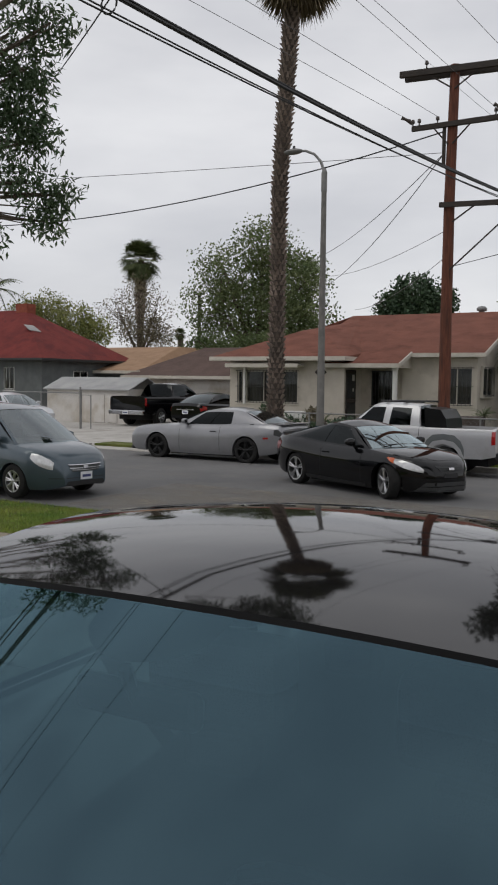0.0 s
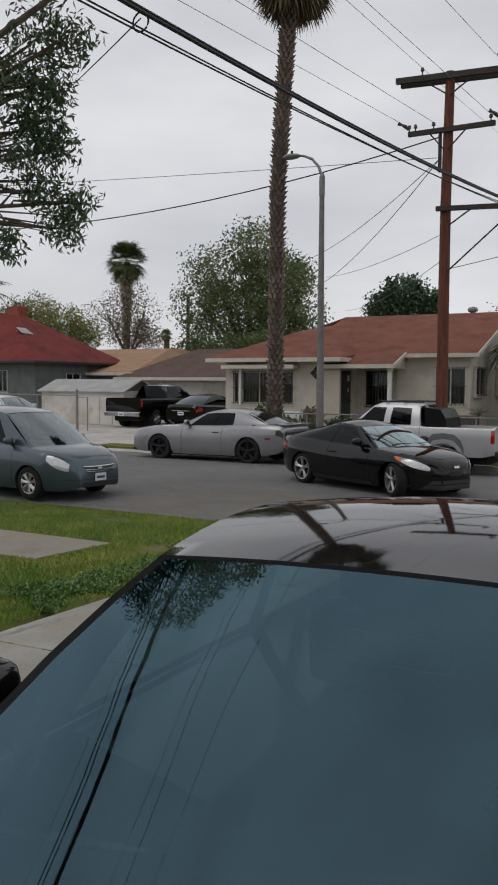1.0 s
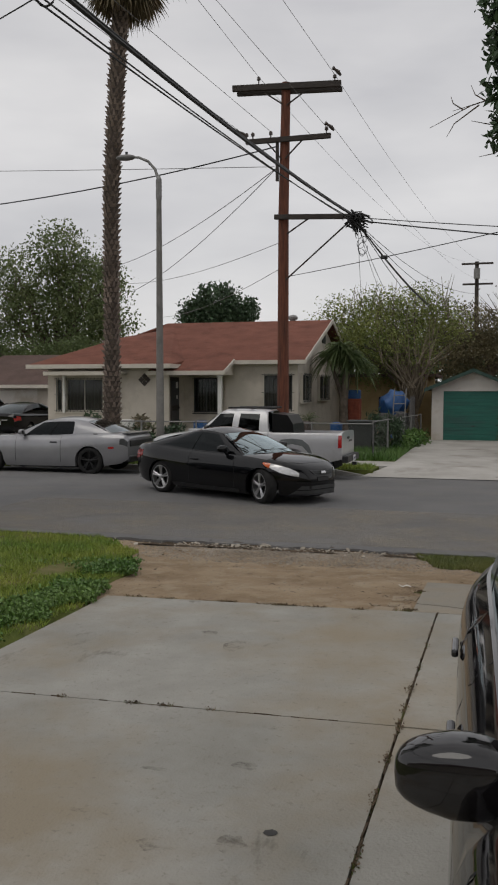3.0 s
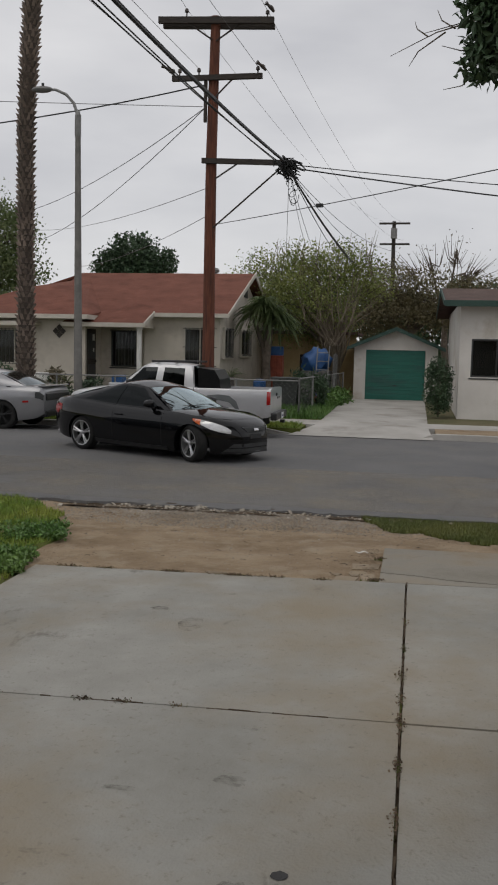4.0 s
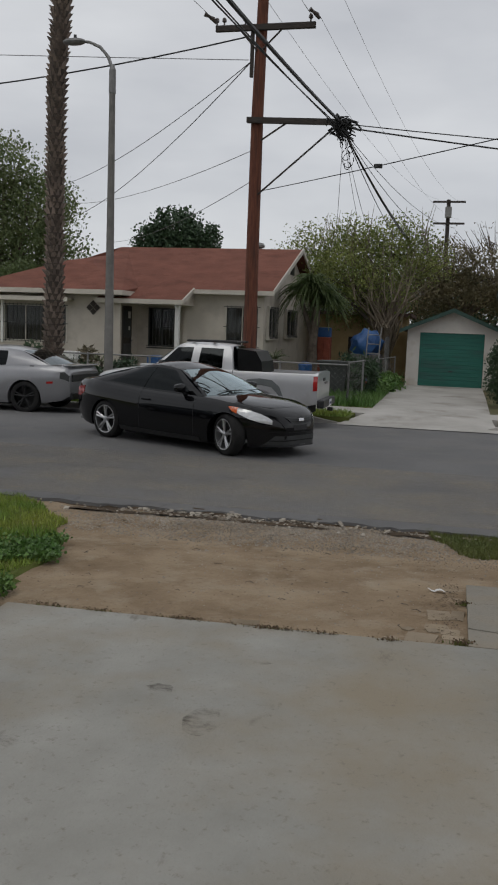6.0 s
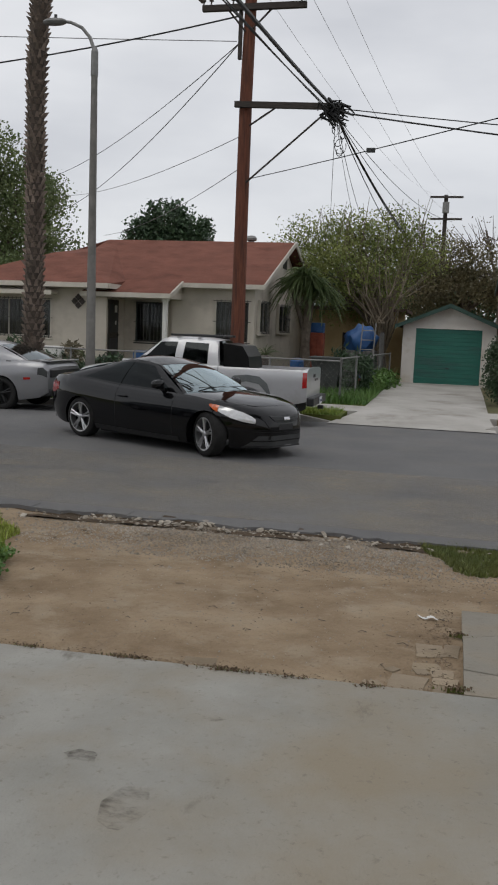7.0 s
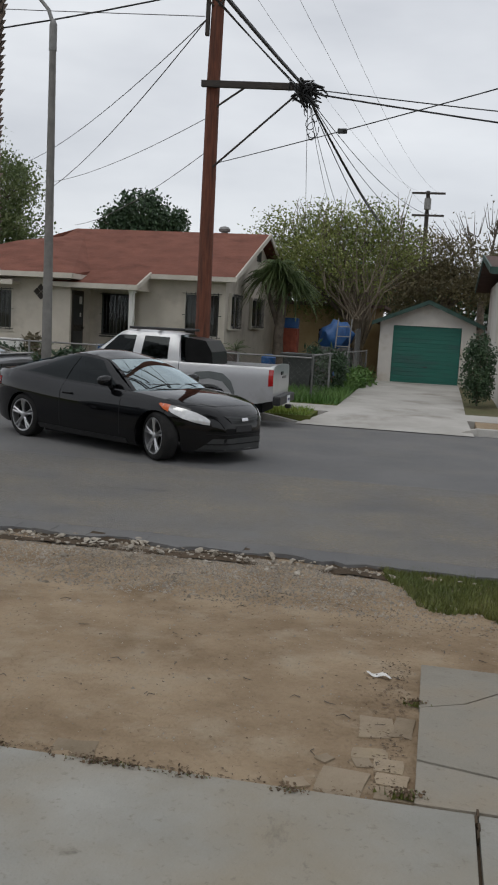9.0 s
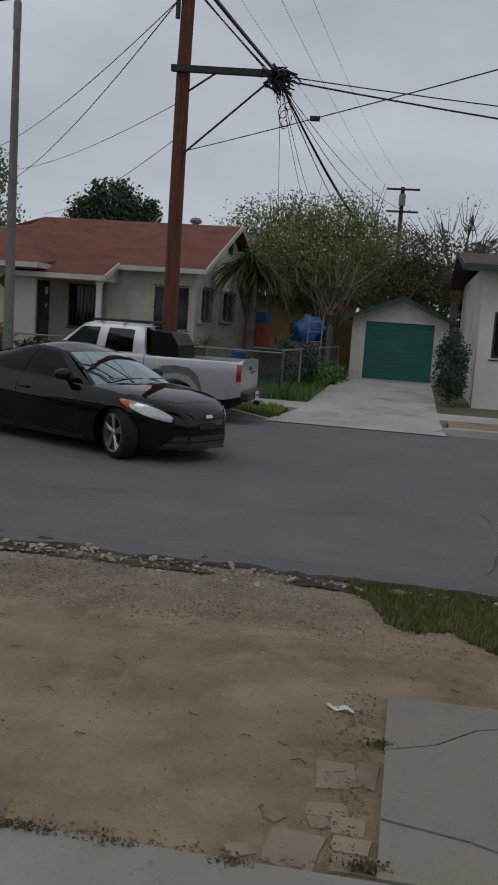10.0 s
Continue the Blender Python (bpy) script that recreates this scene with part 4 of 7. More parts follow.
    def between(fl, ea, eb):
        """The flank between two slanted edges (u at the belt, u at the rail); u runs 0 to 1 from one to the other."""
        def f(k, v):
            w = (v - vb) / (vt - vb)
            a, b = ea[0] + (ea[1] - ea[0]) * w, eb[0] + (eb[1] - eb[0]) * w
            return fl(a + (b - a) * k, v)
        return f

    for s in (-1, 1):
        fl = lambda u, v, s=s: flank(u, v, s)  # noqa: E731
        add(fl, span(0, 1, .06), [0, vb])
        add(fl, span(0, 1, .06), [vt, 1])
        edges = [(0, 0)] + [e for w in wins for e in ((w[0], w[2]), (w[1], w[3]))] + [(1, 1)]
        for i in range(0, len(edges), 2):
            if edges[i + 1][0] - edges[i][0] > .002:
                post(between(fl, edges[i], edges[i + 1]), span(0, 1, .125), [vb, .3, .6, vt], c.get("black_pillars") and i < len(edges) - 2 and (i > 0 or c["black_pillars"] == "all"))
        for w in wins:
            pane = part("side_window", patch(between(fl, (w[0], w[2]), (w[1], w[3])), span(0, 1, .1), [vb, .25, .5, .75, vt]), gm, root, smooth=True)
            pane.visible_shadow = False
    for front in (True, False):
        if not front and c.get("no_back"):
            continue
        sc = lambda y, v, front=front: screen(y, v, front)  # noqa: E731
        gl = c.get("glass_edge", .93)
        ys_ = span(-gl, gl, .13)
        for ya, yb in ((-1, -gl), (gl, 1)):
            post(sc, [ya, yb], [0, .25, .5, .75, 1], front and c.get("black_pillars") == "all")
        part("screen_border", patch(sc, ys_, [0, .03]), M["frit"], root)
        part("screen_border", patch(sc, ys_, [.98, 1]), M["frit"], root)
        pane = part("windshield" if front else "rear_window", patch(sc, ys_, [.03, .25, .5, .75, .98]), M[c.get("screen_glass", "glass_clear" if front else c.get("glass", "glass_car"))], root, smooth=True)
        pane.visible_shadow = False

    def roof(u, y):
        q = rail(u)
        k = 1 - y * y
        ends = (1 - min(1, u * 6)) - (1 - min(1, (1 - u) * 6))
        return Vector((q.x + ends * c.get("bow", .16) * c.get("bow_top", .45) * k, q.y * y, q.z + (c.get("head", .025) + (.04 + c.get("roof_crown", 0)) * (1 - (2 * u - 1) ** 2)) * k))

    add(roof, span(0, 1, .05), span(-1, 1, .12))
    bmesh.ops.remove_doubles(cab, verts=cab.verts, dist=.004)
    bmesh.ops.recalc_face_normals(cab, faces=cab.faces)
    part("cabin_frame", cab, paint, root, smooth=True, sharp=40)
    if c.get("shade_band"):
        band = lambda a, b: screen(.19 * a * (1 - .12 * b * b), .985 - .15 * b * math.sqrt(1 - .7 * a * a), True) - Vector((.003, 0, .006))  # noqa: E731
        part("sensor_shade", patch(band, span(-1, 1, .1), span(0, 1, .15)), M["frit"], root, "black dotted shade round the inside mirror")
        q = screen(0, .82, True)
        inner = part("rear_view_mirror", boxes([(q.x - .09, q.x - .05, -.13, .13, q.z - .12, q.z - .05)], .018), M["black_plastic"], root)
        part("mirror_stalk", tubed([(q.x - .06, 0, q.z - .08), (q.x - .03, 0, q.z - .015)], .012), M["black_plastic"], inner)
    # inside: dash, seats, wheel
    zb = top((a0 + d0) / 2)
    for sx_ in c.get("seats", (.25,)):
        xx = a1 + (d1 - a1) * sx_
        for s in (-1, 1):
            seat = part("seat", boxes([(xx - .16, xx + .02, s * .38 - .22, s * .38 + .22, zb - .3, zb + .16)], .05), M["cloth_dark"], root)
            part("headrest", boxes([(xx - .13, xx - .03, s * .38 - .12, s * .38 + .12, zb + .18, zb + .32)], .03), M["cloth_dark"], seat)
    part("dashboard", boxes([(a0 - .42, a0 + .02, -side_y(a0, 1) + .1, side_y(a0, 1) - .1, zb - .2, top(a0) - .015)], .03), M["cloth_dark"], root)
    st = tube(bmesh.new(), [(a0 - .55 + .1 * math.sin(t), .38 + .17 * math.cos(t), zb + .02 + .15 * math.sin(t)) for t in np.linspace(0, 2 * math.pi, 17)], .014, 6)
    part("steering_wheel", st, M["black_plastic"], root)

    def decal(nm, rows_, material, lab="", out=.006):
        """A lamp or trim panel that follows the body side; rows of (x, f_low, f_high)."""
        for s in (-1, 1):
            b = bmesh.new()
            g = []
            for x, fa, fb in rows_:
                g.append([b.verts.new(skin(x, fa + (fb - fa) * t, out, s)) for t in (0, .33, .67, 1)])
            for i in range(len(g) - 1):
                for j in range(3):
                    b.faces.new((g[i][j], g[i + 1][j], g[i + 1][j + 1], g[i][j + 1]))
            ext = bmesh.ops.extrude_face_region(b, geom=list(b.faces))
            for v in ext["geom"]:
                if isinstance(v, bmesh.types.BMVert):
                    v.co.y -= s * .03
            bmesh.ops.recalc_face_normals(b, faces=b.faces)
            part(nm, b, material, root, lab, smooth=True)

    for nm, rows_, mt in c.get("decals", ()):
        decal(nm, rows_, M[mt])
    for x in c.get("seams", ()):
        for s in (-1, 1):
            b = bmesh.new()
            g = [[b.verts.new(skin(x + dx, f, .0015, s)) for f in (.1, .3, .5, .66, .8, .92, 1)] for dx in (-.006, .006)]
            for j in range(6):
                b.faces.new((g[0][j], g[1][j], g[1][j + 1], g[0][j + 1]))
            part("door_seam", b, M["underbody"], root)
    for x in c.get("handles", ()):
        for s in (-1, 1):
            p = skin(x, .8, .018, s)
            part("door_handle", boxes([(p.x - .1, p.x + .1, p.y - .014, p.y + .014, p.z - .016, p.z + .016)], .01), M[c.get("handle_mat", c["paint"])], root)
    for s in (-1, 1):
        p = belt(c.get("mirror_u", .14)) + Vector((0, 0, c.get("mirror_lift", 0)))
        b = bmesh.new()
        bmesh.ops.create_uvsphere(b, u_segments=20, v_segments=14, radius=1)
        for v in b.verts:
            q = [math.copysign(abs(k) ** .58, k) for k in v.co]
            grow = 1 - .28 * (q[1] * s > .0) * abs(q[1])
            v.co = Vector((p.x + .02 + max(-.045, .072 * q[0] * grow), s * (p.y + c.get("mirror_out", .145)) + .11 * q[1], p.z + .105 + .075 * q[2] * grow))
        mirror = part("side_mirror", b, M[c.get("mirror_mat", c["paint"])], root, smooth=True, sharp=60)
        part("mirror_arm", tubed([(p.x, s * (p.y - .03), p.z - c.get("mirror_lift", 0) + .0), (p.x + .01, s * (p.y + .03), p.z + .04), (p.x + .02, s * (p.y + .1), p.z + .07)], [.04, .035, .03]), M["black_plastic"], mirror)
        b = bmesh.new()
        ya, yb = sorted((s * (p.y + .085), s * (p.y + .2)))
        box(b, p.x - .029, p.x - .024, ya, yb, p.z + .065, p.z + .145)
        part("mirror_glass", b, M["chrome"], mirror)
    def nose_x(y, z):
        lo_, hi_ = L / 2 - .9, L / 2
        for _ in range(22):
            x = (lo_ + hi_) / 2
            rise = c.get("crown", .035) * float(np.interp(abs(y) / side_y(x, 1), (0, .5, .86, 1), (1, .85, .5, 0)))
            f = max(0.0, (z - rise * (z > top(x)) - sill(x)) / (top(x) - sill(x)))
            if f <= 1 and side_y(x, min(1, f)) >= abs(y):
                lo_ = x
            else:
                hi_ = x
        return lo_

    for nm, w0, w1, z0, z1, lift, mt, out in c.get("nose", ()):
        b = bmesh.new()
        g = []
        for i in range(17):
            u = i / 8 - 1
            g.append([])
            for v in (0, .25, .5, .75, 1):
                z, y = z0 + (z1 - z0) * v + lift * u * u, u * (w0 + (w1 - w0) * v)
                g[-1].append(b.verts.new((nose_x(y, z) + out, y, z + .6 * out)))
        for i in range(16):
            for j in range(4):
                b.faces.new((g[i][j], g[i + 1][j], g[i + 1][j + 1], g[i][j + 1]))
        part(nm, b, M[mt], root, smooth=True)
    for nm, rows_, mt, bev in c.get("blocks", ()):
        part(nm, boxes(rows_, bev), M[mt], root)
    for xp, zp in c.get("plates", ()):
        sgn = 1 if xp > 0 else -1
        pl = part("number_plate", boxes([(min(xp, xp + sgn * .012), max(xp, xp + sgn * .012), -.15, .15, zp - .075, zp + .075)]), M["plate_white"], root)
        part("plate_bar", boxes([(min(xp + sgn * .012, xp + sgn * .014), max(xp + sgn * .012, xp + sgn * .014), -.11, .11, zp - .03, zp + .02)]), M["ink_blue"], pl)
    return root, skin, top


def at_road(x, y, heading, z=None, scale=1.0):
    return pose(x, y, road_z(x, y) - .0 if z is None else z, 0, 0, heading) @ Matrix.Diagonal((scale, scale, scale, 1))


# black two-door coupe in the road
car("coupe", "glossy black two-door coupe with tinted windows turning in the road", "car", at_road(-7.30, 17.34, -25.7, scale=1.02), dict(
    L=4.63, W=1.86, R=.335, arch=.375, xf=1.50, xr=-1.33, rim=.25, rim_mat="alloy", spokes=5, tyre=.23, paint="paint_black", glass="glass_tint", screen_glass="glass_screen",
    top=((-2.32, .90), (-2.25, .98), (-1.9, 1.01), (-1.3, .99), (-.5, .93), (.45, .90), (.95, .89), (1.5, .845), (1.9, .775), (2.1, .715), (2.22, .655), (2.29, .59), (2.32, .52)),
    sill=((-2.32, .40), (-2.1, .26), (-1.8, .20), (0, .17), (1.8, .16), (2.2, .16), (2.28, .2), (2.32, .30)), taper=(.58, .60, .26), crown=.05,
    cabin=(.95, .15, -.80, -1.85, 1.345, .56), roof_drop=.06, windows=((.09, .50, .12, .50), (.512, .84, .512, .74)), bow=.2, seats=(.45,), steer=-18, black_pillars="mid",
    decals=(("headlight", ((1.60, .89, .93), (1.75, .80, .94), (1.9, .73, .935), (2.02, .70, .92), (2.12, .70, .88), (2.17, .72, .83)), "lamp_clear"), ("side_marker", ((1.54, .90, .93), (1.62, .84, .94), (1.70, .80, .945)), "lamp_amber"),
            ("tail_light", ((-2.28, .55, .82), (-2.1, .6, .85), (-1.95, .7, .85)), "lamp_red"), ("sill_skirt", ((-.95, .0, .1), (0, .0, .1), (.95, .0, .1)), "black_plastic")),
    nose=(("grille", .26, .36, .535, .635, .02, "dark_trim", .006), ("grille_bar", .30, .31, .562, .570, .02, "alloy_black", .014), ("grille_bar", .33, .34, .598, .606, .02, "alloy_black", .014), ("emblem", .07, .065, .563, .612, .0, "chrome", .022), ("plate_recess", .17, .17, .43, .51, .0, "black_plastic", .008),
          ("lower_intake", .66, .52, .20, .35, .0, "dark_trim", .006), ("intake_bar", .62, .60, .262, .276, .0, "paint_black", .014), ("bumper_lip", .68, .68, .165, .188, .0, "black_plastic", .022), ("bumper_crease", .60, .60, .395, .402, .015, "alloy_black", .010)),
    seams=(-.45, .82), handles=(-.28,), blocks=(("exhaust", [(-2.35, -2.2, -.6, -.5, .24, .31)], "chrome", .01), ("wiper", [(.98, 1.0, -.5, .12, .975, .985), (.96, .98, .05, .6, .97, .98)], "black_plastic", .003)), mirror_u=.16, plates=()))

# grey muscle car parked at the far kerb
car("muscle_car", "matte grey two-door muscle car with black wheels parked at the kerb", "car", at_road(-14.02, 21.85, 180, scale=1.03), dict(
    L=5.02, W=1.92, R=.36, arch=.41, xf=1.50, xr=-1.45, rim=.265, rim_mat="alloy_black", spokes=5, tyre=.25, paint="paint_grey", glass="glass_tint", screen_glass="glass_car",
    top=((-2.51, .93), (-2.42, 1.05), (-2.0, 1.08), (-1.3, 1.06), (-.5, 1.0), (.5, .98), (1.1, .97), (1.9, .93), (2.35, .85), (2.51, .74)),
    sill=((-2.51, .42), (-2.3, .30), (-1.8, .22), (0, .19), (1.8, .2), (2.3, .22), (2.51, .3)), taper=(.70, .16, .12),
    cabin=(.84, .02, -1.22, -2.02, 1.435, .60), roof_drop=.05, windows=((.11, .36, .07, .40), (.375, .62, .415, .70)), win_top=.86, black_pillars="mid", bow=.16, seats=(.4,),
    decals=(("tail_light", ((-2.50, .62, .86), (-2.40, .62, .86), (-2.30, .66, .84)), "dark_trim"), ("side_marker", ((-2.15, .52, .58), (-2.0, .52, .58)), "lamp_red")),
    seams=(-.62, .72), handles=(-.42,), handle_mat="black_plastic", blocks=(("tail_panel", [(-2.54, -2.5, -.72, .72, .74, .90)], "black_plastic", .015), ("rear_bumper", [(-2.56, -2.35, -.78, .78, .34, .50)], "black_plastic", .04), ("spoiler", [(-2.52, -2.3, -.74, .74, 1.075, 1.105)], "paint_grey", .012),
            ("fuel_cap", [(-1.66, -1.54, .835, .862, .96, 1.07)], "black_plastic", .004), ("front_splitter", [(2.3, 2.55, -.8, .8, .22, .32)], "black_plastic", .03), ("grille", [(2.47, 2.53, -.65, .65, .56, .70)], "black_plastic", .01)), plates=((-2.56, .62),), mirror_u=.12))

# silver crew-cab pickup with dark wheel flares
silver, _, _ = car("pickup_truck", "silver crew-cab pickup truck with grey fender flares and roof rack", "truck", at_road(-8.28, 22.02, 180), dict(
    L=5.2, W=1.84, R=.375, arch=.45, xf=1.80, xr=-1.32, rim=.21, rim_mat="alloy_black", spokes=6, tyre=.25, paint="paint_silver", glass="glass_tint", screen_glass="glass_car",
    top=((-2.6, 1.20), (-.76, 1.20), (-.66, 1.21), (1.0, 1.19), (1.25, 1.17), (1.9, 1.11), (2.35, 1.04), (2.5, .97), (2.6, .82)),
    sill=((-2.6, .55), (-2.3, .48), (0, .44), (1.5, .44), (2.3, .42), (2.6, .48)), taper=(.84, .16, .02), prof=((0, .97), (.12, .985), (.35, .99), (.62, 1.0), (.80, .995), (.92, .98), (1.0, .95)),
    bed=(-2.55, -.74, .48), cabin=(1.24, .64, -.60, -.68, 1.75, .66), roof_drop=.03, win_top=.87, windows=((.06, .48, .10, .47), (.57, .87, .57, .86)), upright=.75, bow=.1, seats=(.25, .75), crown=.05,
    decals=(("fender_flare", ((1.26, .05, .30), (1.36, .3, .58), (1.53, .58, .80), (1.80, .66, .84), (2.08, .58, .80), (2.23, .3, .58), (2.32, .05, .30)), "siding_grey"),
            ("fender_flare", ((-1.84, .05, .30), (-1.76, .3, .58), (-1.59, .55, .77), (-1.32, .62, .81), (-1.04, .55, .77), (-.88, .3, .58), (-.80, .05, .30)), "siding_grey"),
            ("tail_light", ((-2.595, .45, .93), (-2.50, .45, .93)), "lamp_red"), ("headlight", ((2.38, .62, .84), (2.5, .58, .84), (2.59, .58, .82)), "lamp_clear")),
    seams=(-.68, .2, 1.1), handles=(.42, -.33), handle_mat="black_plastic", mirror_mat="black_plastic", mirror_u=.17,
    blocks=(("rear_bumper", [(-2.75, -2.59, -.85, .85, .46, .64)], "black_plastic", .03), ("front_bumper", [(2.5, 2.71, -.84, .84, .42, .66)], "siding_grey", .05), ("tailgate_badge", [(-2.612, -2.6, -.5, -.1, .95, 1.0)], "junk", .0), ("tailgate_handle", [(-2.62, -2.6, -.1, .1, 1.03, 1.10)], "black_plastic", .006),
            ("roof_rack", [(-.68, .5, .50, .55, 1.80, 1.85), (-.68, .5, -.55, -.50, 1.80, 1.85), (.35, .41, -.55, .55, 1.815, 1.845), (-.12, -.07, -.55, .55, 1.815, 1.845), (-.62, -.57, -.55, .55, 1.815, 1.845)], "black_plastic", .012),
            ("mud_flap", [(-1.86, -1.84, .6, .86, .2, .5)], "rubber", 0), ("mud_flap", [(-1.86, -1.84, -.86, -.6, .2, .5)], "rubber", 0), ("trailer_hitch", [(-2.83, -2.71, -.05, .05, .36, .44)], "black_plastic", .005), ("hood_scoop", [(1.35, 1.75, -.2, .2, 1.17, 1.24)], "paint_silver", .02)), plates=((-2.76, .55),)))

bm = bmesh.new()
poly(bm, [(-.72, -.64, 1.16), (-1.30, -.64, 1.16), (-1.27, -.62, 1.42), (-1.14, -.60, 1.64), (-.72, -.60, 1.69)], (0, 1.24, 0))
part("bed_cap", bm, M["alloy_black"], silver, "glossy black tool cap behind the cab")

# slate minivan at the near kerb
car("minivan", "dusty slate-blue minivan parked at the near kerb", "van", at_road(-13.62, 13.02, -5, scale=.97), dict(
    L=5.13, W=1.98, R=.335, arch=.385, xf=1.55, xr=-1.47, rim=.215, rim_mat="alloy", spokes=7, tyre=.22, paint="paint_slate", glass="glass_tint", screen_glass="glass_clear",
    top=((-2.56, 1.02), (-2.4, 1.08), (0, 1.06), (1.2, 1.04), (1.45, 1.03), (1.9, .97), (2.2, .89), (2.4, .78), (2.5, .68), (2.545, .60), (2.565, .48)),
    sill=((-2.56, .38), (-2.2, .26), (0, .21), (1.8, .2), (2.3, .2), (2.56, .28)), taper=(.58, .46, .08), crown=.06,
    cabin=(1.5, .55, -2.15, -2.5, 1.76, .70), roof_drop=.08, upright=.5, windows=((.16, .42), (.45, .68), (.71, .93)), win_top=.88, bow=.26, seats=(.2, .5, .8),
    decals=(("headlight", ((2.0, .82, .94), (2.1, .72, .95), (2.2, .66, .945), (2.32, .64, .93), (2.40, .66, .90)), "lamp_clear"), ("tail_light", ((-2.55, .5, .95), (-2.45, .5, .95)), "lamp_red"), ("body_molding", ((-1.0, .28, .34), (0, .28, .34), (1.05, .28, .34)), "paint_slate")),
    seams=(-.1, 1.08), handles=(.1, -.3), mirror_u=.13, nose=(("grille", .34, .42, .535, .665, .01, "dark_trim", .008), ("grille_bar", .40, .41, .592, .606, .01, "chrome", .016), ("grille_bar", .36, .37, .556, .566, .01, "chrome", .016), ("grille_bar", .42, .43, .655, .672, .01, "chrome", .016), ("emblem", .06, .06, .595, .64, 0, "chrome", .024), ("lower_intake", .52, .46, .27, .36, 0, "black_plastic", .008), ("bumper_strip", .74, .74, .415, .43, 0, "dark_trim", .004)),
    blocks=(("wiper", [(1.3, 1.5, -.5, .1, 1.085, 1.10)], "black_plastic", .004),), plates=((2.585, .46),)))

# black pickup and sedan on the pad beside the house
car("pickup_truck", "black full-size pickup truck parked tail to the street", "truck", pose(-24.35, 33.2, far_z(0, 33) + .02, 0, 0, 90), dict(
    L=5.7, W=1.98, R=.39, arch=.45, xf=1.85, xr=-1.65, rim=.23, rim_mat="alloy", spokes=6, tyre=.26, paint="paint_black", glass="glass_tint", screen_glass="glass_tint",
    top=((-2.85, 1.28), (-.75, 1.28), (1.2, 1.24), (1.5, 1.24), (2.5, 1.15), (2.85, 1.0)), sill=((-2.85, .62), (-2.4, .5), (0, .46), (2.4, .46), (2.85, .52)), taper=(.86, .14, .02),
    prof=((0, .97), (.12, .985), (.35, .99), (.62, 1.0), (.80, .995), (.92, .98), (1.0, .95)), bed=(-2.8, -.8, .5), cabin=(1.35, .6, -.55, -.75, 1.84, .72), roof_drop=.03, windows=((.1, .45), (.5, .94)), upright=.75, bow=.1,
    decals=(("tail_light", ((-2.84, .45, .92), (-2.74, .45, .92)), "lamp_red"),), blocks=(("rear_bumper", [(-3.0, -2.84, -.95, .95, .5, .7)], "chrome", .03),), plates=((-3.0, .6),)))
car("sedan", "glossy black four-door sedan parked nose to the garage", "car", pose(-21.75, 33.5, far_z(0, 33) + .02, 0, 0, 90), dict(
    L=4.9, W=1.84, R=.33, arch=.37, xf=1.45, xr=-1.4, rim=.23, rim_mat="alloy", spokes=5, tyre=.21, paint="paint_black", glass="glass_tint", screen_glass="glass_tint",
    top=((-2.45, .9), (-2.35, 1.02), (-1.6, 1.02), (0, .97), (1.1, .95), (2.1, .82), (2.45, .66)), sill=((-2.45, .38), (-2.1, .24), (0, .19), (2.1, .2), (2.45, .3)), taper=(.7, .26, .16),
    cabin=(1.1, .3, -.95, -1.85, 1.44, .6), windows=((.12, .43), (.46, .76)), bow=.18,
    decals=(("tail_light", ((-2.44, .6, .88), (-2.3, .62, .88), (-2.1, .66, .86)), "lamp_red"),), blocks=(("trunk_trim", [(-2.475, -2.44, -.45, .45, .76, .79)], "chrome", .004),), plates=((-2.47, .66),)))
car("sedan", "pale silver sedan parked behind the chain-link fence", "car", pose(-28.6, 27.6, far_z(0, 27) + .02, 0, 0, -12), dict(
    L=4.7, W=1.8, R=.32, arch=.36, xf=1.4, xr=-1.35, rim=.22, rim_mat="alloy", spokes=7, tyre=.2, paint="paint_white", glass="glass_car",
    top=((-2.35, .9), (-2.25, 1.0), (-1.6, 1.0), (0, .95), (1.1, .93), (2.0, .8), (2.35, .62)), sill=((-2.35, .38), (-2.0, .24), (0, .19), (2.0, .2), (2.35, .3)), taper=(.7, .28, .16),
    cabin=(1.15, .3, -.95, -1.8, 1.42, .6), windows=((.12, .43), (.46, .78)), bow=.2, decals=(("headlight", ((1.9, .65, .9), (2.05, .62, .88), (2.2, .6, .84)), "lamp_clear"),)))

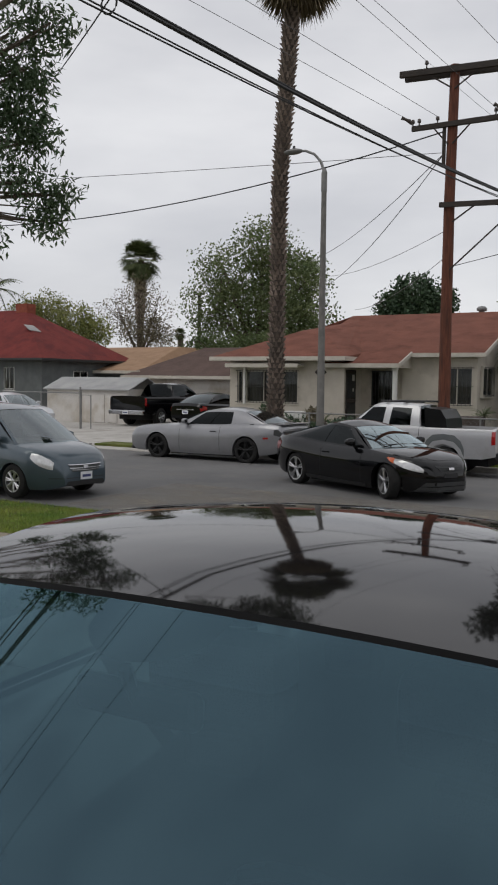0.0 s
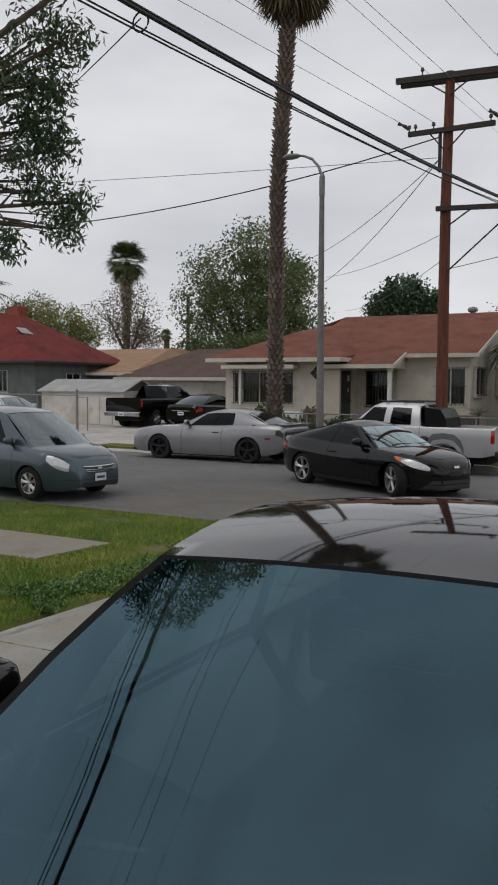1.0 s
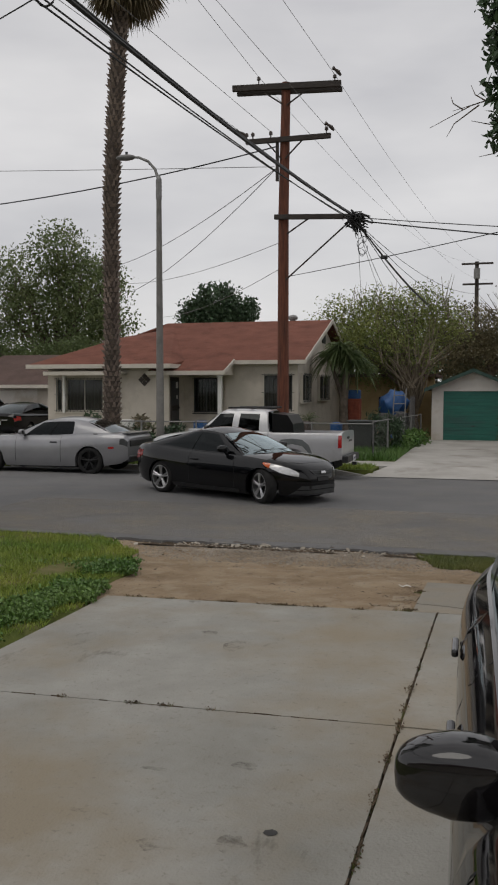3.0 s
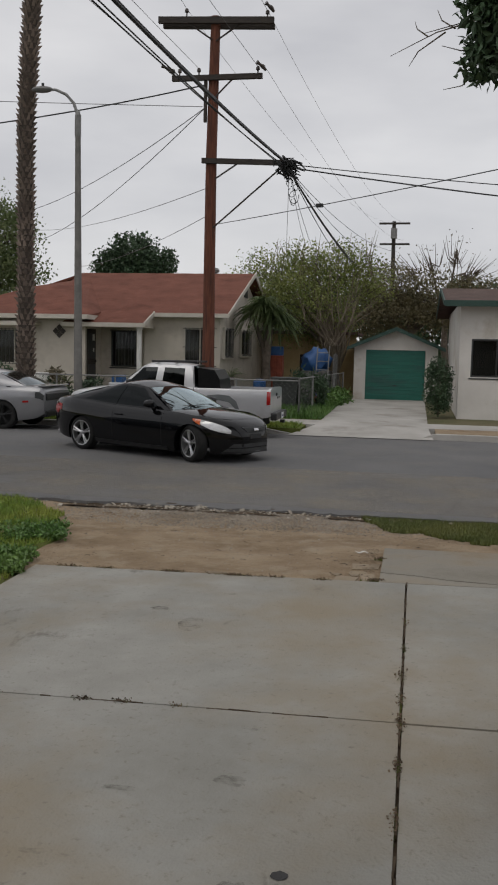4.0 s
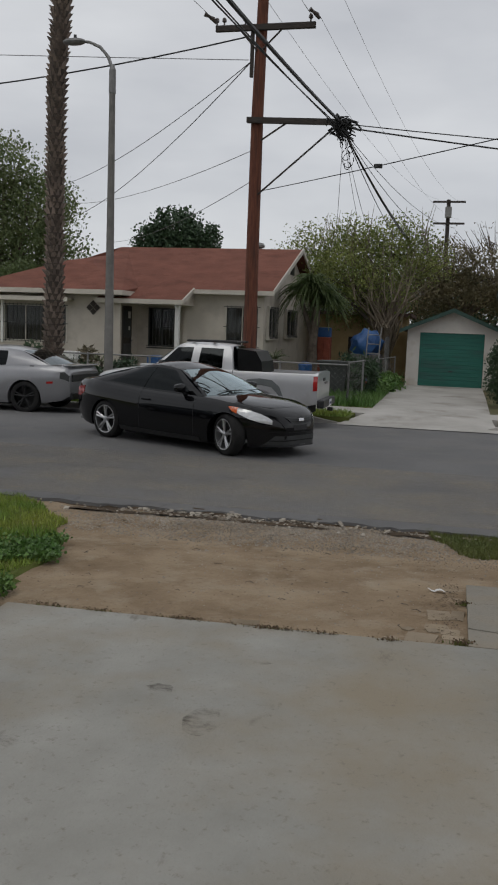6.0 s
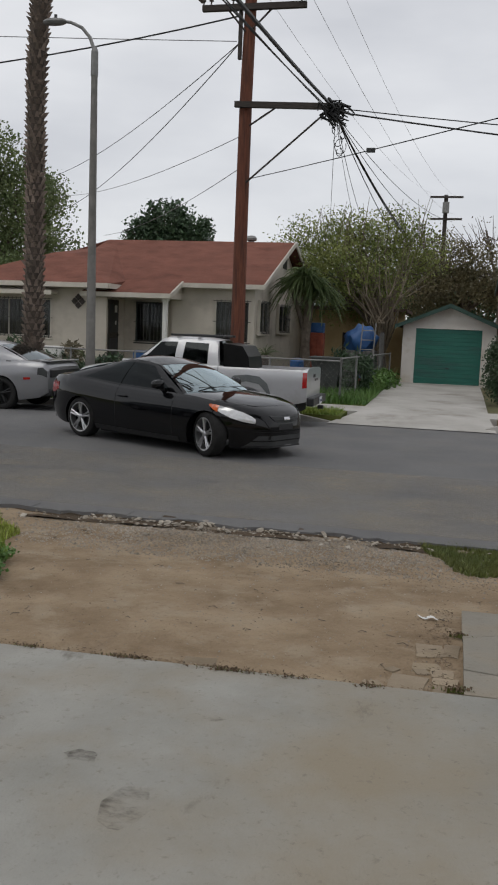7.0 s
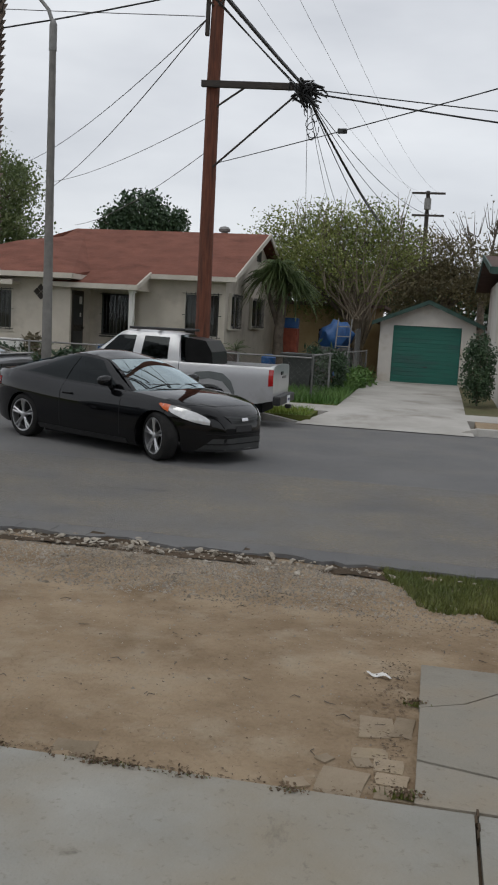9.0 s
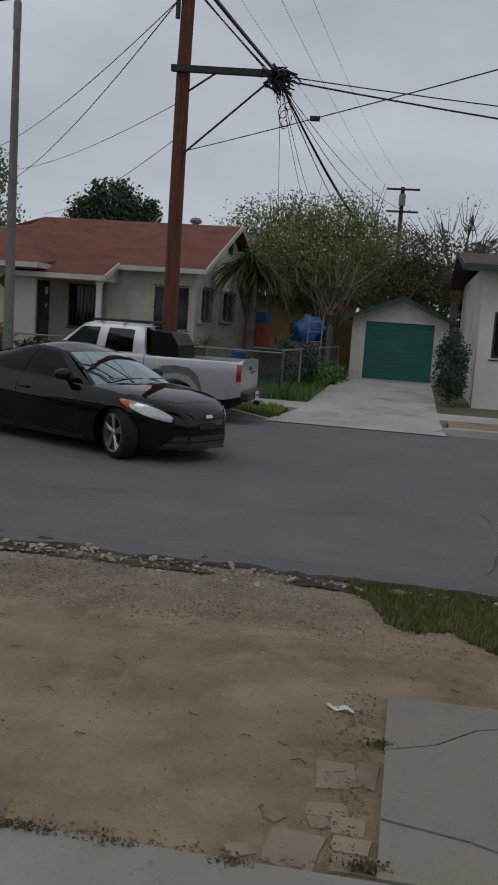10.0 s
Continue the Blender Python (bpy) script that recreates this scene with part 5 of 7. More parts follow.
# dark near car on the driveway, nose towards the walker
NEAR_Z = near_z(-1, 2)
car("crossover", "glossy black-brown crossover with large teal-tinted windshield on the driveway", "car", pose(-0.81, 2.08, NEAR_Z, 0, 0, -87.6), dict(
    L=4.30, W=2.04, R=.35, arch=.40, xf=1.28, xr=-1.28, rim=.245, rim_mat="alloy", spokes=5, tyre=.23, paint="paint_near", glass="glass_side", screen_glass="glass_near",
    top=((-2.15, 1.04), (-2.08, 1.12), (0, 1.12), (1.0, 1.12), (1.40, 1.12), (1.70, 1.05), (1.95, .94), (2.1, .82), (2.15, .74)),
    sill=((-2.15, .42), (-2.0, .28), (0, .22), (1.9, .24), (2.15, .34)), taper=(.62, .42, .12), prof=((0, .93), (.12, .975), (.35, .995), (.62, 1.0), (.80, .99), (.92, .95), (1.0, .88)),
    cabin=(1.36, .645, -1.75, -2.08, 1.60, .755), rail_z=[(u, 1.61 - .82 * (u - .25) ** 2 if u < .55 else 1.536 - .42 * (u - .55)) for u in np.linspace(0, 1, 41)],
    head=.035, bow_top=.15, windows=((.15, .45), (.48, .72), (.75, .92)), win_top=.9, bow=.30, seats=(.30, .72), roof_crown=-.02,
    seams=(-.2, 1.0), handles=(.0, -.95), mirror_u=.105, mirror_lift=.03, mirror_out=.125, black_pillars="all", shade_band=True, glass_edge=.955))
# white rectangular outline of four thin bars, set inside the cabin
tag_bm = boxes([(-.03, .03, -.003, .003, -.045, -.035), (-.03, .03, -.003, .003, .035, .045), (-.03, -.02, -.003, .003, -.035, .035), (.02, .03, -.003, .003, -.035, .035)])
tag = tagged(link("white_outline", tag_bm, M["paper"]), "small white rectangular outline inside the windshield", "tag")
tag.matrix_world = pose(-1.494, 1.896, 1.027, -35, 0, 0)


# ---- houses ----
def wall(parent, p0, p1, z0, z1, thick, openings, material, name="wall"):
    """A wall from p0 to p1 with rectangular holes (a0, a1, z0, z1), a along the wall from p0."""
    p0, p1 = Vector((*p0, 0)), Vector((*p1, 0))
    d = (p1 - p0)
    ln = d.length
    d.normalize()
    nrm = Vector((-d.y, d.x, 0))
    a = sorted({0, ln, *[v for o in openings for v in o[:2]]})
    zz = sorted({z0, z1, *[v for o in openings for v in o[2:]]})
    bm = bmesh.new()
    for i in range(len(a) - 1):
        for j in range(len(zz) - 1):
            ca, cz = (a[i] + a[i + 1]) / 2, (zz[j] + zz[j + 1]) / 2
            if any(o[0] < ca < o[1] and o[2] < cz < o[3] for o in openings):
                continue
            pts = [p0 + d * q for q in (a[i], a[i + 1])]
            poly(bm, [pts[0] + Vector((0, 0, zz[j])), pts[1] + Vector((0, 0, zz[j])), pts[1] + Vector((0, 0, zz[j + 1])), pts[0] + Vector((0, 0, zz[j + 1]))], nrm * thick)
    bmesh.ops.remove_doubles(bm, verts=bm.verts, dist=.001)
    return part(name, bm, material, parent)


def window(parent, m, w, h, frame_mat, bars=0, mull=1, shade=None):
    """A framed window of w x h; m puts its lower left corner, x along the wall, -y outwards."""
    fr = .055
    root = part("window", boxes([(-.03, fr, -.05, .05, -.03, h + .03), (w - fr, w + .03, -.05, .05, -.03, h + .03), (fr, w - fr, -.05, .05, h - fr, h + .03), (fr, w - fr, -.05, .05, -.03, fr)]), frame_mat, parent)
    root.matrix_local = m
    p = part("pane", boxes([(fr, w - fr, .0, .008, fr, h - fr)]), M["glass_house"], root)
    p.visible_shadow = False
    part("sill", boxes([(-.06, w + .06, -.09, .02, -.07, -.03)], .01), frame_mat, root)
    # curtain behind the pane; near-black underbody paints the dark room at three windows
    part("pane_backing", boxes([(fr, w - fr, .10, .12, fr, h - fr)]), M["curtain"] if shade is None else shade, root)
    for k in range(mull):
        x = w * (k + 1) / (mull + 1)
        part("mullion", boxes([(x - .02, x + .02, -.03, .02, fr, h - fr)]), frame_mat, root)
    if bars:
        bm = bmesh.new()
        for k in range(bars):
            x = w * (k + .5) / bars
            box(bm, x - .008, x + .008, -.11, -.095, -.02, h + .02)
        for z in (.02, h / 2, h - .02):
            box(bm, -.04, w + .04, -.112, -.092, z - .01, z + .01)
        part("window_grille", bm, M["dark_trim"], root)
    return root


def slope(bm, a, b, c, d, thick=.10):
    """A roof plane a b c d (counter-clockwise from above) with thickness below."""
    poly(bm, [Vector(p) for p in (a, b, c, d)] if d else [Vector(p) for p in (a, b, c)], (0, 0, -thick))


house = thing("house", "single-storey beige stucco house with brown-red shingle roof and porch", "house")
S = M["stucco"]
G0 = .1
wall(house, (-18.84, 30.0), (-13.82, 30.0), G0, 3.12, .18, [(.34, .64, 1.45, 2.72), (.76, 3.1, 1.45, 2.72)], S)
wall(house, (-13.82, 30.18), (-13.82, 31.78), G0, 3.12, .18, [], S)
wall(house, (-18.84, 40.0), (-18.84, 30.18), G0, 3.12, .18, [], S)
wall(house, (-15.4, 31.6), (-12.0, 31.6), G0, 3.1, .18, [(1.98, 2.96, 1.42, 2.75)], S)
wall(house, (-12.0, 31.2), (-9.2, 31.2), G0, 3.3, .18, [(1.47, 2.65, 1.5, 2.88)], S)
wall(house, (-12.0, 31.78), (-12.0, 31.38), G0, 3.2, .18, [], S)
# gable side facing the driveway
wall(house, (-9.2, 31.38), (-9.2, 40.2), G0, 3.3, .18, [(.2, 1.5, 1.85, 2.9), (3.3, 5.2, 1.9, 2.9)], S)
bm = bmesh.new()
poly(bm, [(-9.2, 31.2, 3.3), (-9.2, 40.4, 3.3), (-9.2, 35.9, 5.02)], (-.18, 0, 0))
part("gable", bm, S, house)
part("gable_vent", boxes([(-9.205, -9.17, 35.55, 36.2, 4.25, 4.65)] + [(-9.22, -9.19, 35.55, 36.2, 4.27 + .06 * k, 4.29 + .06 * k) for k in range(6)]), M["dark_trim"], house)
wall(house, (-9.2, 40.4), (-18.84, 40.4), G0, 3.1, .18, [], S)
# roof planes
bm = bmesh.new()
RZ = 5.22
slope(bm, (-14.6, 29.75, 2.96), (-11.6, 29.75, 2.96), (-11.6, 30.85, 3.37), (-14.6, 30.85, 3.37))
slope(bm, (-16.5, 30.85, 3.37), (-8.85, 30.85, 3.37), (-8.85, 35.9, RZ), (-16.2, 35.9, RZ))
slope(bm, (-8.85, 40.95, 3.37), (-19.4, 40.95, 3.37), (-16.2, 35.9, RZ), (-8.85, 35.9, RZ))
slope(bm, (-19.4, 40.95, 3.37), (-19.4, 31.6, 3.3), (-16.2, 35.9, RZ), None)
part("roof", bm, M["shingle_red"], house, "brown-red asphalt shingles")
bm = bmesh.new()
slope(bm, (-19.42, 29.45, 3.22), (-13.55, 29.45, 3.22), (-16.0, 32.5, 4.40), (-16.9, 32.5, 4.40))
slope(bm, (-13.55, 29.45, 3.22), (-13.55, 31.0, 3.40), (-15.6, 35.2, 4.95), (-16.0, 32.5, 4.40))
slope(bm, (-19.42, 36.2, 3.22), (-19.42, 29.45, 3.22), (-16.9, 32.5, 4.40), (-16.9, 36.2, 4.9))
slope(bm, (-16.9, 32.5, 4.40), (-16.0, 32.5, 4.40), (-15.6, 35.2, 4.95), (-16.9, 36.2, 4.9))
part("wing_roof", bm, M["shingle_red"], house, "hipped brown-red shingle wing roof")
part("fascia", boxes([(-19.45, -13.53, 29.40, 29.45, 3.08, 3.235), (-19.45, -13.53, 29.45, 29.98, 3.08, 3.10), (-19.47, -19.42, 29.45, 36.2, 3.08, 3.235), (-13.55, -13.51, 29.45, 30.9, 3.08, 3.235)]), M["trim"], house)
part("fascia", boxes([(-14.62, -11.58, 29.70, 29.75, 2.83, 2.98), (-14.6, -11.6, 29.75, 31.55, 2.83, 2.855)]), M["trim"], house)
bm = bmesh.new()
poly(bm, [(-11.60, 29.72, 2.84), (-11.60, 29.72, 2.985), (-11.60, 30.95, 3.44), (-11.60, 30.95, 3.29)], (.05, 0, 0))
box(bm, -11.58, -8.83, 30.80, 30.85, 3.24, 3.385)
box(bm, -11.55, -9.0, 30.85, 31.2, 3.24, 3.26)
poly(bm, [(-8.83, 30.8, 3.25), (-8.83, 30.8, 3.40), (-8.83, 35.9, 5.26), (-8.83, 41.0, 3.40), (-8.83, 41.0, 3.25), (-8.83, 35.9, 5.08)], (.04, 0, 0))
part("fascia", bm, M["trim"], house)
# porch gable triangle
bm = bmesh.new()
poly(bm, [(-11.66, 29.9, 2.84), (-11.66, 31.2, 2.84), (-11.66, 31.2, 3.3), (-11.66, 29.9, 2.9)], (-.05, 0, 0))
part("porch_side", bm, S, house)
part("porch_post", boxes([(-11.90, -11.76, 29.95, 30.09, .58, 2.86), (-11.93, -11.73, 29.92, 30.12, .56, .68), (-11.93, -11.73, 29.92, 30.12, 2.76, 2.86)]), M["white_paint"], house)
part("porch_floor", boxes([(-13.8, -11.6, 29.85, 31.6, .1, .58), (-13.4, -12.3, 29.45, 29.85, .1, .35)], .02), M["concrete_far"], house)
door = part("door", boxes([(-13.822, -13.79, 30.12, 30.98, .6, 2.76)], .004), M["dark_wood"], house, "dark front door behind a screen")
part("door_panel", boxes([(-13.79, -13.775, 30.2, 30.9, 1.7, 2.62), (-13.79, -13.775, 30.2, 30.9, .75, 1.5)], .005), M["dark_trim"], door)
part("door_handle", boxes([(-13.79, -13.72, 30.84, 30.9, 1.58, 1.64)], .008), M["chrome"], door)
part("door_note", boxes([(-13.775, -13.768, 30.6, 30.8, 2.35, 2.58)]), M["paper"], door)
part("door_note", boxes([(-13.775, -13.768, 30.65, 30.75, 1.95, 2.08)]), M["paper"], door)
window(house, pose(-18.5, 30.06, 1.45), .3, 1.27, M["trim"], 3, 0)
window(house, pose(-18.08, 30.06, 1.45), 2.34, 1.27, M["trim"], 16, 2)
window(house, pose(-13.42, 31.66, 1.42), .98, 1.33, M["dark_trim"], 8, 1, M["underbody"])
window(house, pose(-10.53, 31.26, 1.5), 1.18, 1.38, M["trim"], 8, 1)
window(house, pose(-9.14, 31.58, 1.85, 0, 0, 90), 1.3, 1.05, M["trim"], 9, 1)
window(house, pose(-9.14, 34.68, 1.9, 0, 0, 90), 1.9, 1.0, M["trim"], 12, 1)
part("bay_awning", boxes([(-18.75, -15.5, 29.5, 30.0, 2.86, 2.93), (-18.75, -15.5, 29.46, 29.5, 2.82, 2.97)], .008), M["trim"], house)
part("bay_post", boxes([(-18.16, -18.08, 29.9, 30.0, 1.4, 2.83)]), M["white_paint"], house)
bm = bmesh.new()
for dx, dz in ((0, .13), (.13, 0), (0, -.13), (-.13, 0)):
    cx, cz = -14.79 + dx, 2.66 + dz
    poly(bm, [(cx, 29.965, cz - .115), (cx + .115, 29.965, cz), (cx, 29.965, cz + .115), (cx - .115, 29.965, cz)], (0, .034, 0))
part("diamond_vent", bm, M["dark_wood"], house, "four-part diamond wall vent")
part("foundation", boxes([(-18.9, -13.8, 29.94, 30.0, .05, .5), (-12.02, -9.16, 31.14, 31.2, .05, .5)]), M["concrete_far"], house)
bm = lathe(bmesh.new(), [(.001, .0), (.16, .04), (.22, .12), (.2, .2), (.12, .22), (.12, .5)], 14)
bmesh.ops.rotate(bm, verts=bm.verts, matrix=Matrix.Rotation(radians(-90), 3, "X"))
o = part("roof_vent", bm, M["galvanised"], house)
o.location = (-10.6, 36.2, 5.5)

# green-doored garage
gar = thing("garage", "small white stucco garage with weathered green roll-up door", "garage")
SW = M["stucco_white"]
wall(gar, (-4.72, 36.0), (-1.42, 36.0), .1, 2.38, .15, [(.46, 2.82, .0, 2.26)], SW)
bm = bmesh.new()
poly(bm, [(-4.72, 36.0, 2.38), (-1.42, 36.0, 2.38), (-3.07, 36.0, 3.02)], (0, .15, 0))
part("gable", bm, SW, gar)
wall(gar, (-4.72, 41.5), (-4.72, 36.15), .1, 2.38, .15, [], SW)
wall(gar, (-1.42, 36.15), (-1.42, 41.5), .1, 2.38, .15, [], SW)
wall(gar, (-1.42, 41.5), (-4.72, 41.5), .1, 2.38, .15, [], SW)
bm = bmesh.new()
slope(bm, (-4.98, 35.7, 2.34), (-3.07, 35.7, 3.13), (-3.07, 41.7, 3.13), (-4.98, 41.7, 2.34), .06)
slope(bm, (-3.07, 35.7, 3.13), (-1.16, 35.7, 2.34), (-1.16, 41.7, 2.34), (-3.07, 41.7, 3.13), .06)
part("roof", bm, M["shingle_brown"], gar)
bm = bmesh.new()
poly(bm, [(-5.0, 35.68, 2.22), (-3.07, 35.68, 3.02), (-1.14, 35.68, 2.22), (-1.14, 35.68, 2.36), (-3.07, 35.68, 3.17), (-5.0, 35.68, 2.36)], (0, -.04, 0))
part("rake_board", bm, M["green_trim"], gar, "dark green rake board")
gdoor = part("garage_door", boxes([(-4.25, -1.91, 36.05, 36.08, .20, 2.26)]), M["green_paint"], gar, "weathered green horizontal-plank garage door")
plank = boxes([(-1.165, 1.165, -.014, .014, 0, .138)], .006)
pme = bpy.data.meshes.new("plank")
plank.to_mesh(pme)
plank.free()
pme.materials.append(M["green_paint"])
for k in range(14):
    o = new("plank", pme)
    o.parent = gdoor
    o.matrix_basis = pose(-3.08, 36.035 + .003 * (k % 3), .235 + .144 * k)
part("door_handle", boxes([(-3.14, -3.0, 35.99, 36.02, .82, .86)], .006), M["dark_trim"], gdoor)
part("door_frame", boxes([(-4.34, -4.25, 35.97, 36.0, .2, 2.34), (-1.9, -1.81, 35.97, 36.0, .2, 2.34), (-4.34, -1.81, 35.965, 36.0, 2.26, 2.34)]), SW, gar)

# white house on the right
rh = thing("house", "white stucco bungalow with dark green eaves beside the driveway", "house")
wall(rh, (-.97, 28.2), (9.0, 28.2), .1, 3.75, .18, [(.36, 1.9, 1.45, 2.62)], SW)
wall(rh, (-.97, 38.0), (-.97, 28.38), .1, 3.75, .18, [], SW)
wall(rh, (9.0, 28.38), (9.0, 38.0), .1, 3.75, .18, [], SW)
wall(rh, (9.0, 38.0), (-.97, 38.0), .1, 3.75, .18, [], SW)
bm = bmesh.new()
slope(bm, (-1.45, 27.7, 3.72), (9.5, 27.7, 3.72), (9.5, 33.1, 4.5), (-1.45, 33.1, 4.5), .1)
slope(bm, (9.5, 38.5, 3.72), (-1.45, 38.5, 3.72), (-1.45, 33.1, 4.5), (9.5, 33.1, 4.5), .1)
part("roof", bm, M["shingle_brown"], rh)
bm = boxes([(-1.47, 9.5, 27.66, 27.7, 3.58, 3.76)])
poly(bm, [(-1.47, 27.68, 3.6), (-1.47, 27.68, 3.76), (-1.47, 33.1, 4.53), (-1.47, 38.5, 3.76), (-1.47, 38.5, 3.6), (-1.47, 33.1, 4.36)], (-.04, 0, 0))
part("fascia", bm, M["green_trim"], rh)
window(rh, pose(-.61, 28.26, 1.45), 1.54, 1.17, M["dark_trim"], 0, 1, M["underbody"])

# brown-roofed garage wing with wide white door
lg = thing("garage", "brown-roofed garage with wide white door behind the parked cars", "garage")
wall(lg, (-30.2, 38.0), (-19.6, 38.0), .1, 2.55, .18, [(2.3, 6.3, .1, 2.35), (.8, 1.7, 1.5, 2.1)], S)
wall(lg, (-19.6, 38.18), (-19.6, 44), .1, 2.55, .18, [], S)
wall(lg, (-30.2, 44), (-30.2, 38.18), .1, 2.55, .18, [], S)
gd = part("garage_door", boxes([(-27.9, -23.9, 38.05, 38.1, .25, 2.35)]), M["stucco_white"], lg)
for k in range(4):
    part("door_panel", boxes([(-27.88, -23.92, 38.03, 38.06, .28 + .52 * k, .76 + .52 * k)], .01), M["stucco_white"], gd)
window(lg, pose(-29.4, 38.06, 1.5), .9, .6, M["dark_trim"], 0, 0, M["underbody"])
bm = bmesh.new()
slope(bm, (-30.5, 37.4, 2.52), (-19.3, 37.4, 2.52), (-19.3, 41.4, 4.15), (-27.8, 41.4, 4.15))
slope(bm, (-19.3, 45.4, 2.52), (-30.5, 45.4, 2.52), (-27.8, 41.4, 4.15), (-19.3, 41.4, 4.15))
slope(bm, (-30.5, 45.4, 2.52), (-30.5, 37.4, 2.52), (-27.8, 41.4, 4.15), None)
part("roof", bm, M["shingle_brown"], lg)
part("fascia", boxes([(-30.52, -19.3, 37.35, 37.4, 2.38, 2.54)]), M["trim"], lg)

# red-roofed house on the left
red = thing("house", "dark grey house with crimson shingle hip roof", "house")
wall(red, (-50, 34.0), (-33.0, 34.0), .1, 3.25, .18, [(14.2, 15.0, 1.7, 2.9)], M["siding_grey"])
wall(red, (-33.0, 34.18), (-33.0, 41), .1, 3.25, .18, [(2.2, 3.4, 2.0, 2.75)], M["siding_grey"])
bm = bmesh.new()
slope(bm, (-50.5, 33.5, 3.35), (-32.5, 33.5, 3.35), (-37.6, 37.4, 6.25), (-46, 37.4, 6.25))
slope(bm, (-32.5, 33.5, 3.35), (-32.5, 41.3, 3.35), (-37.6, 37.4, 6.25), None)
slope(bm, (-32.5, 41.3, 3.35), (-50.5, 41.3, 3.35), (-46, 37.4, 6.25), (-37.6, 37.4, 6.25))
part("roof", bm, M["shingle_crimson"], red, "crimson shingles with pale patches")
part("fascia", boxes([(-50.5, -32.5, 33.45, 33.5, 3.24, 3.36), (-32.5, -32.45, 33.45, 41.3, 3.24, 3.36)]), M["dark_trim"], red)
bm = bmesh.new()
poly(bm, [(-35.9, 35.6, 5.24), (-35.3, 35.4, 4.93), (-35.1, 36.1, 4.86), (-35.8, 36.2, 5.22)], (0, 0, .03))
part("roof_patch", bm, M["shingle_grey"], red)
part("chimney", boxes([(-38.2, -37.3, 37.2, 37.9, 6.0, 6.6)]), M["red_wood"], red)
window(red, pose(-35.8, 34.06, 1.7), .8, 1.2, M["white_paint"], 4, 1)
window(red, pose(-33.06, 36.38, 2.0, 0, 0, 90), 1.2, .75, M["white_paint"], 4, 1)
lean = thing("annex", "dark grey annex with low tan shingle roof", "house")
wall(lean, (-36.0, 38.6), (-30.0, 38.6), .1, 2.75, .18, [(4.2, 5.3, 1.2, 2.3)], M["siding_grey"])
wall(lean, (-30.0, 38.78), (-30.0, 44), .1, 2.75, .18, [], M["siding_grey"])
window(lean, pose(-31.8, 38.66, 1.2), 1.1, 1.1, M["white_paint"], 4, 1)
bm = bmesh.new()
slope(bm, (-36.5, 38.0, 2.78), (-29.7, 38.0, 2.78), (-31.4, 44, 4.35), (-38, 44, 4.35))
slope(bm, (-29.7, 38.0, 2.78), (-29.7, 46, 2.78), (-31.4, 46, 4.35), (-31.4, 44, 4.35))
part("roof", bm, M["shingle_tan"], lean)
part("fascia", boxes([(-36.5, -29.7, 37.95, 38.0, 2.64, 2.80)]), M["trim"], lean)

shed = thing("storage_shed", "pale beige resin storage shed with grey gable roof", "shed")
wall(shed, (-30.3, 31.6), (-25.3, 31.6), .1, 1.85, .08, [], M["stucco_white"])
wall(shed, (-25.3, 31.68), (-25.3, 34.0), .1, 1.85, .08, [], M["stucco_white"])
wall(shed, (-30.3, 34.0), (-30.3, 31.68), .1, 1.85, .08, [], M["stucco_white"])
bm = bmesh.new()
slope(bm, (-30.45, 31.45, 1.83), (-25.15, 31.45, 1.83), (-25.15, 32.8, 2.4), (-30.45, 32.8, 2.4), .05)
slope(bm, (-25.15, 34.15, 1.83), (-30.45, 34.15, 1.83), (-30.45, 32.8, 2.4), (-25.15, 32.8, 2.4), .05)
part("roof", bm, M["shingle_grey"], shed)
for k in range(2):
    part("door_panel", boxes([(-27.3 + k * .75, -26.7 + k * .75, 31.56, 31.6, .3, 1.6)], .01), M["stucco_white"], shed)


# ---- trees and plants ----
def clump_points(rng_, lobes, per, spread):
    pts = []
    for cx, cy, cz, rx, ry, rz, k in lobes:
        d = rng_.normal(size=(k, 3))
        d /= np.linalg.norm(d, axis=1)[:, None]
        rad = rng_.uniform(0.35, 1.0, k) ** 0.6
        c = np.array([cx, cy, cz]) + d * rad[:, None] * np.array([rx, ry, rz])
        p = np.repeat(c, per, axis=0) + np.clip(rng_.normal(size=(k * per, 3)), -1.5, 1.5) * spread
        pts.append(p)
    return np.concatenate(pts)


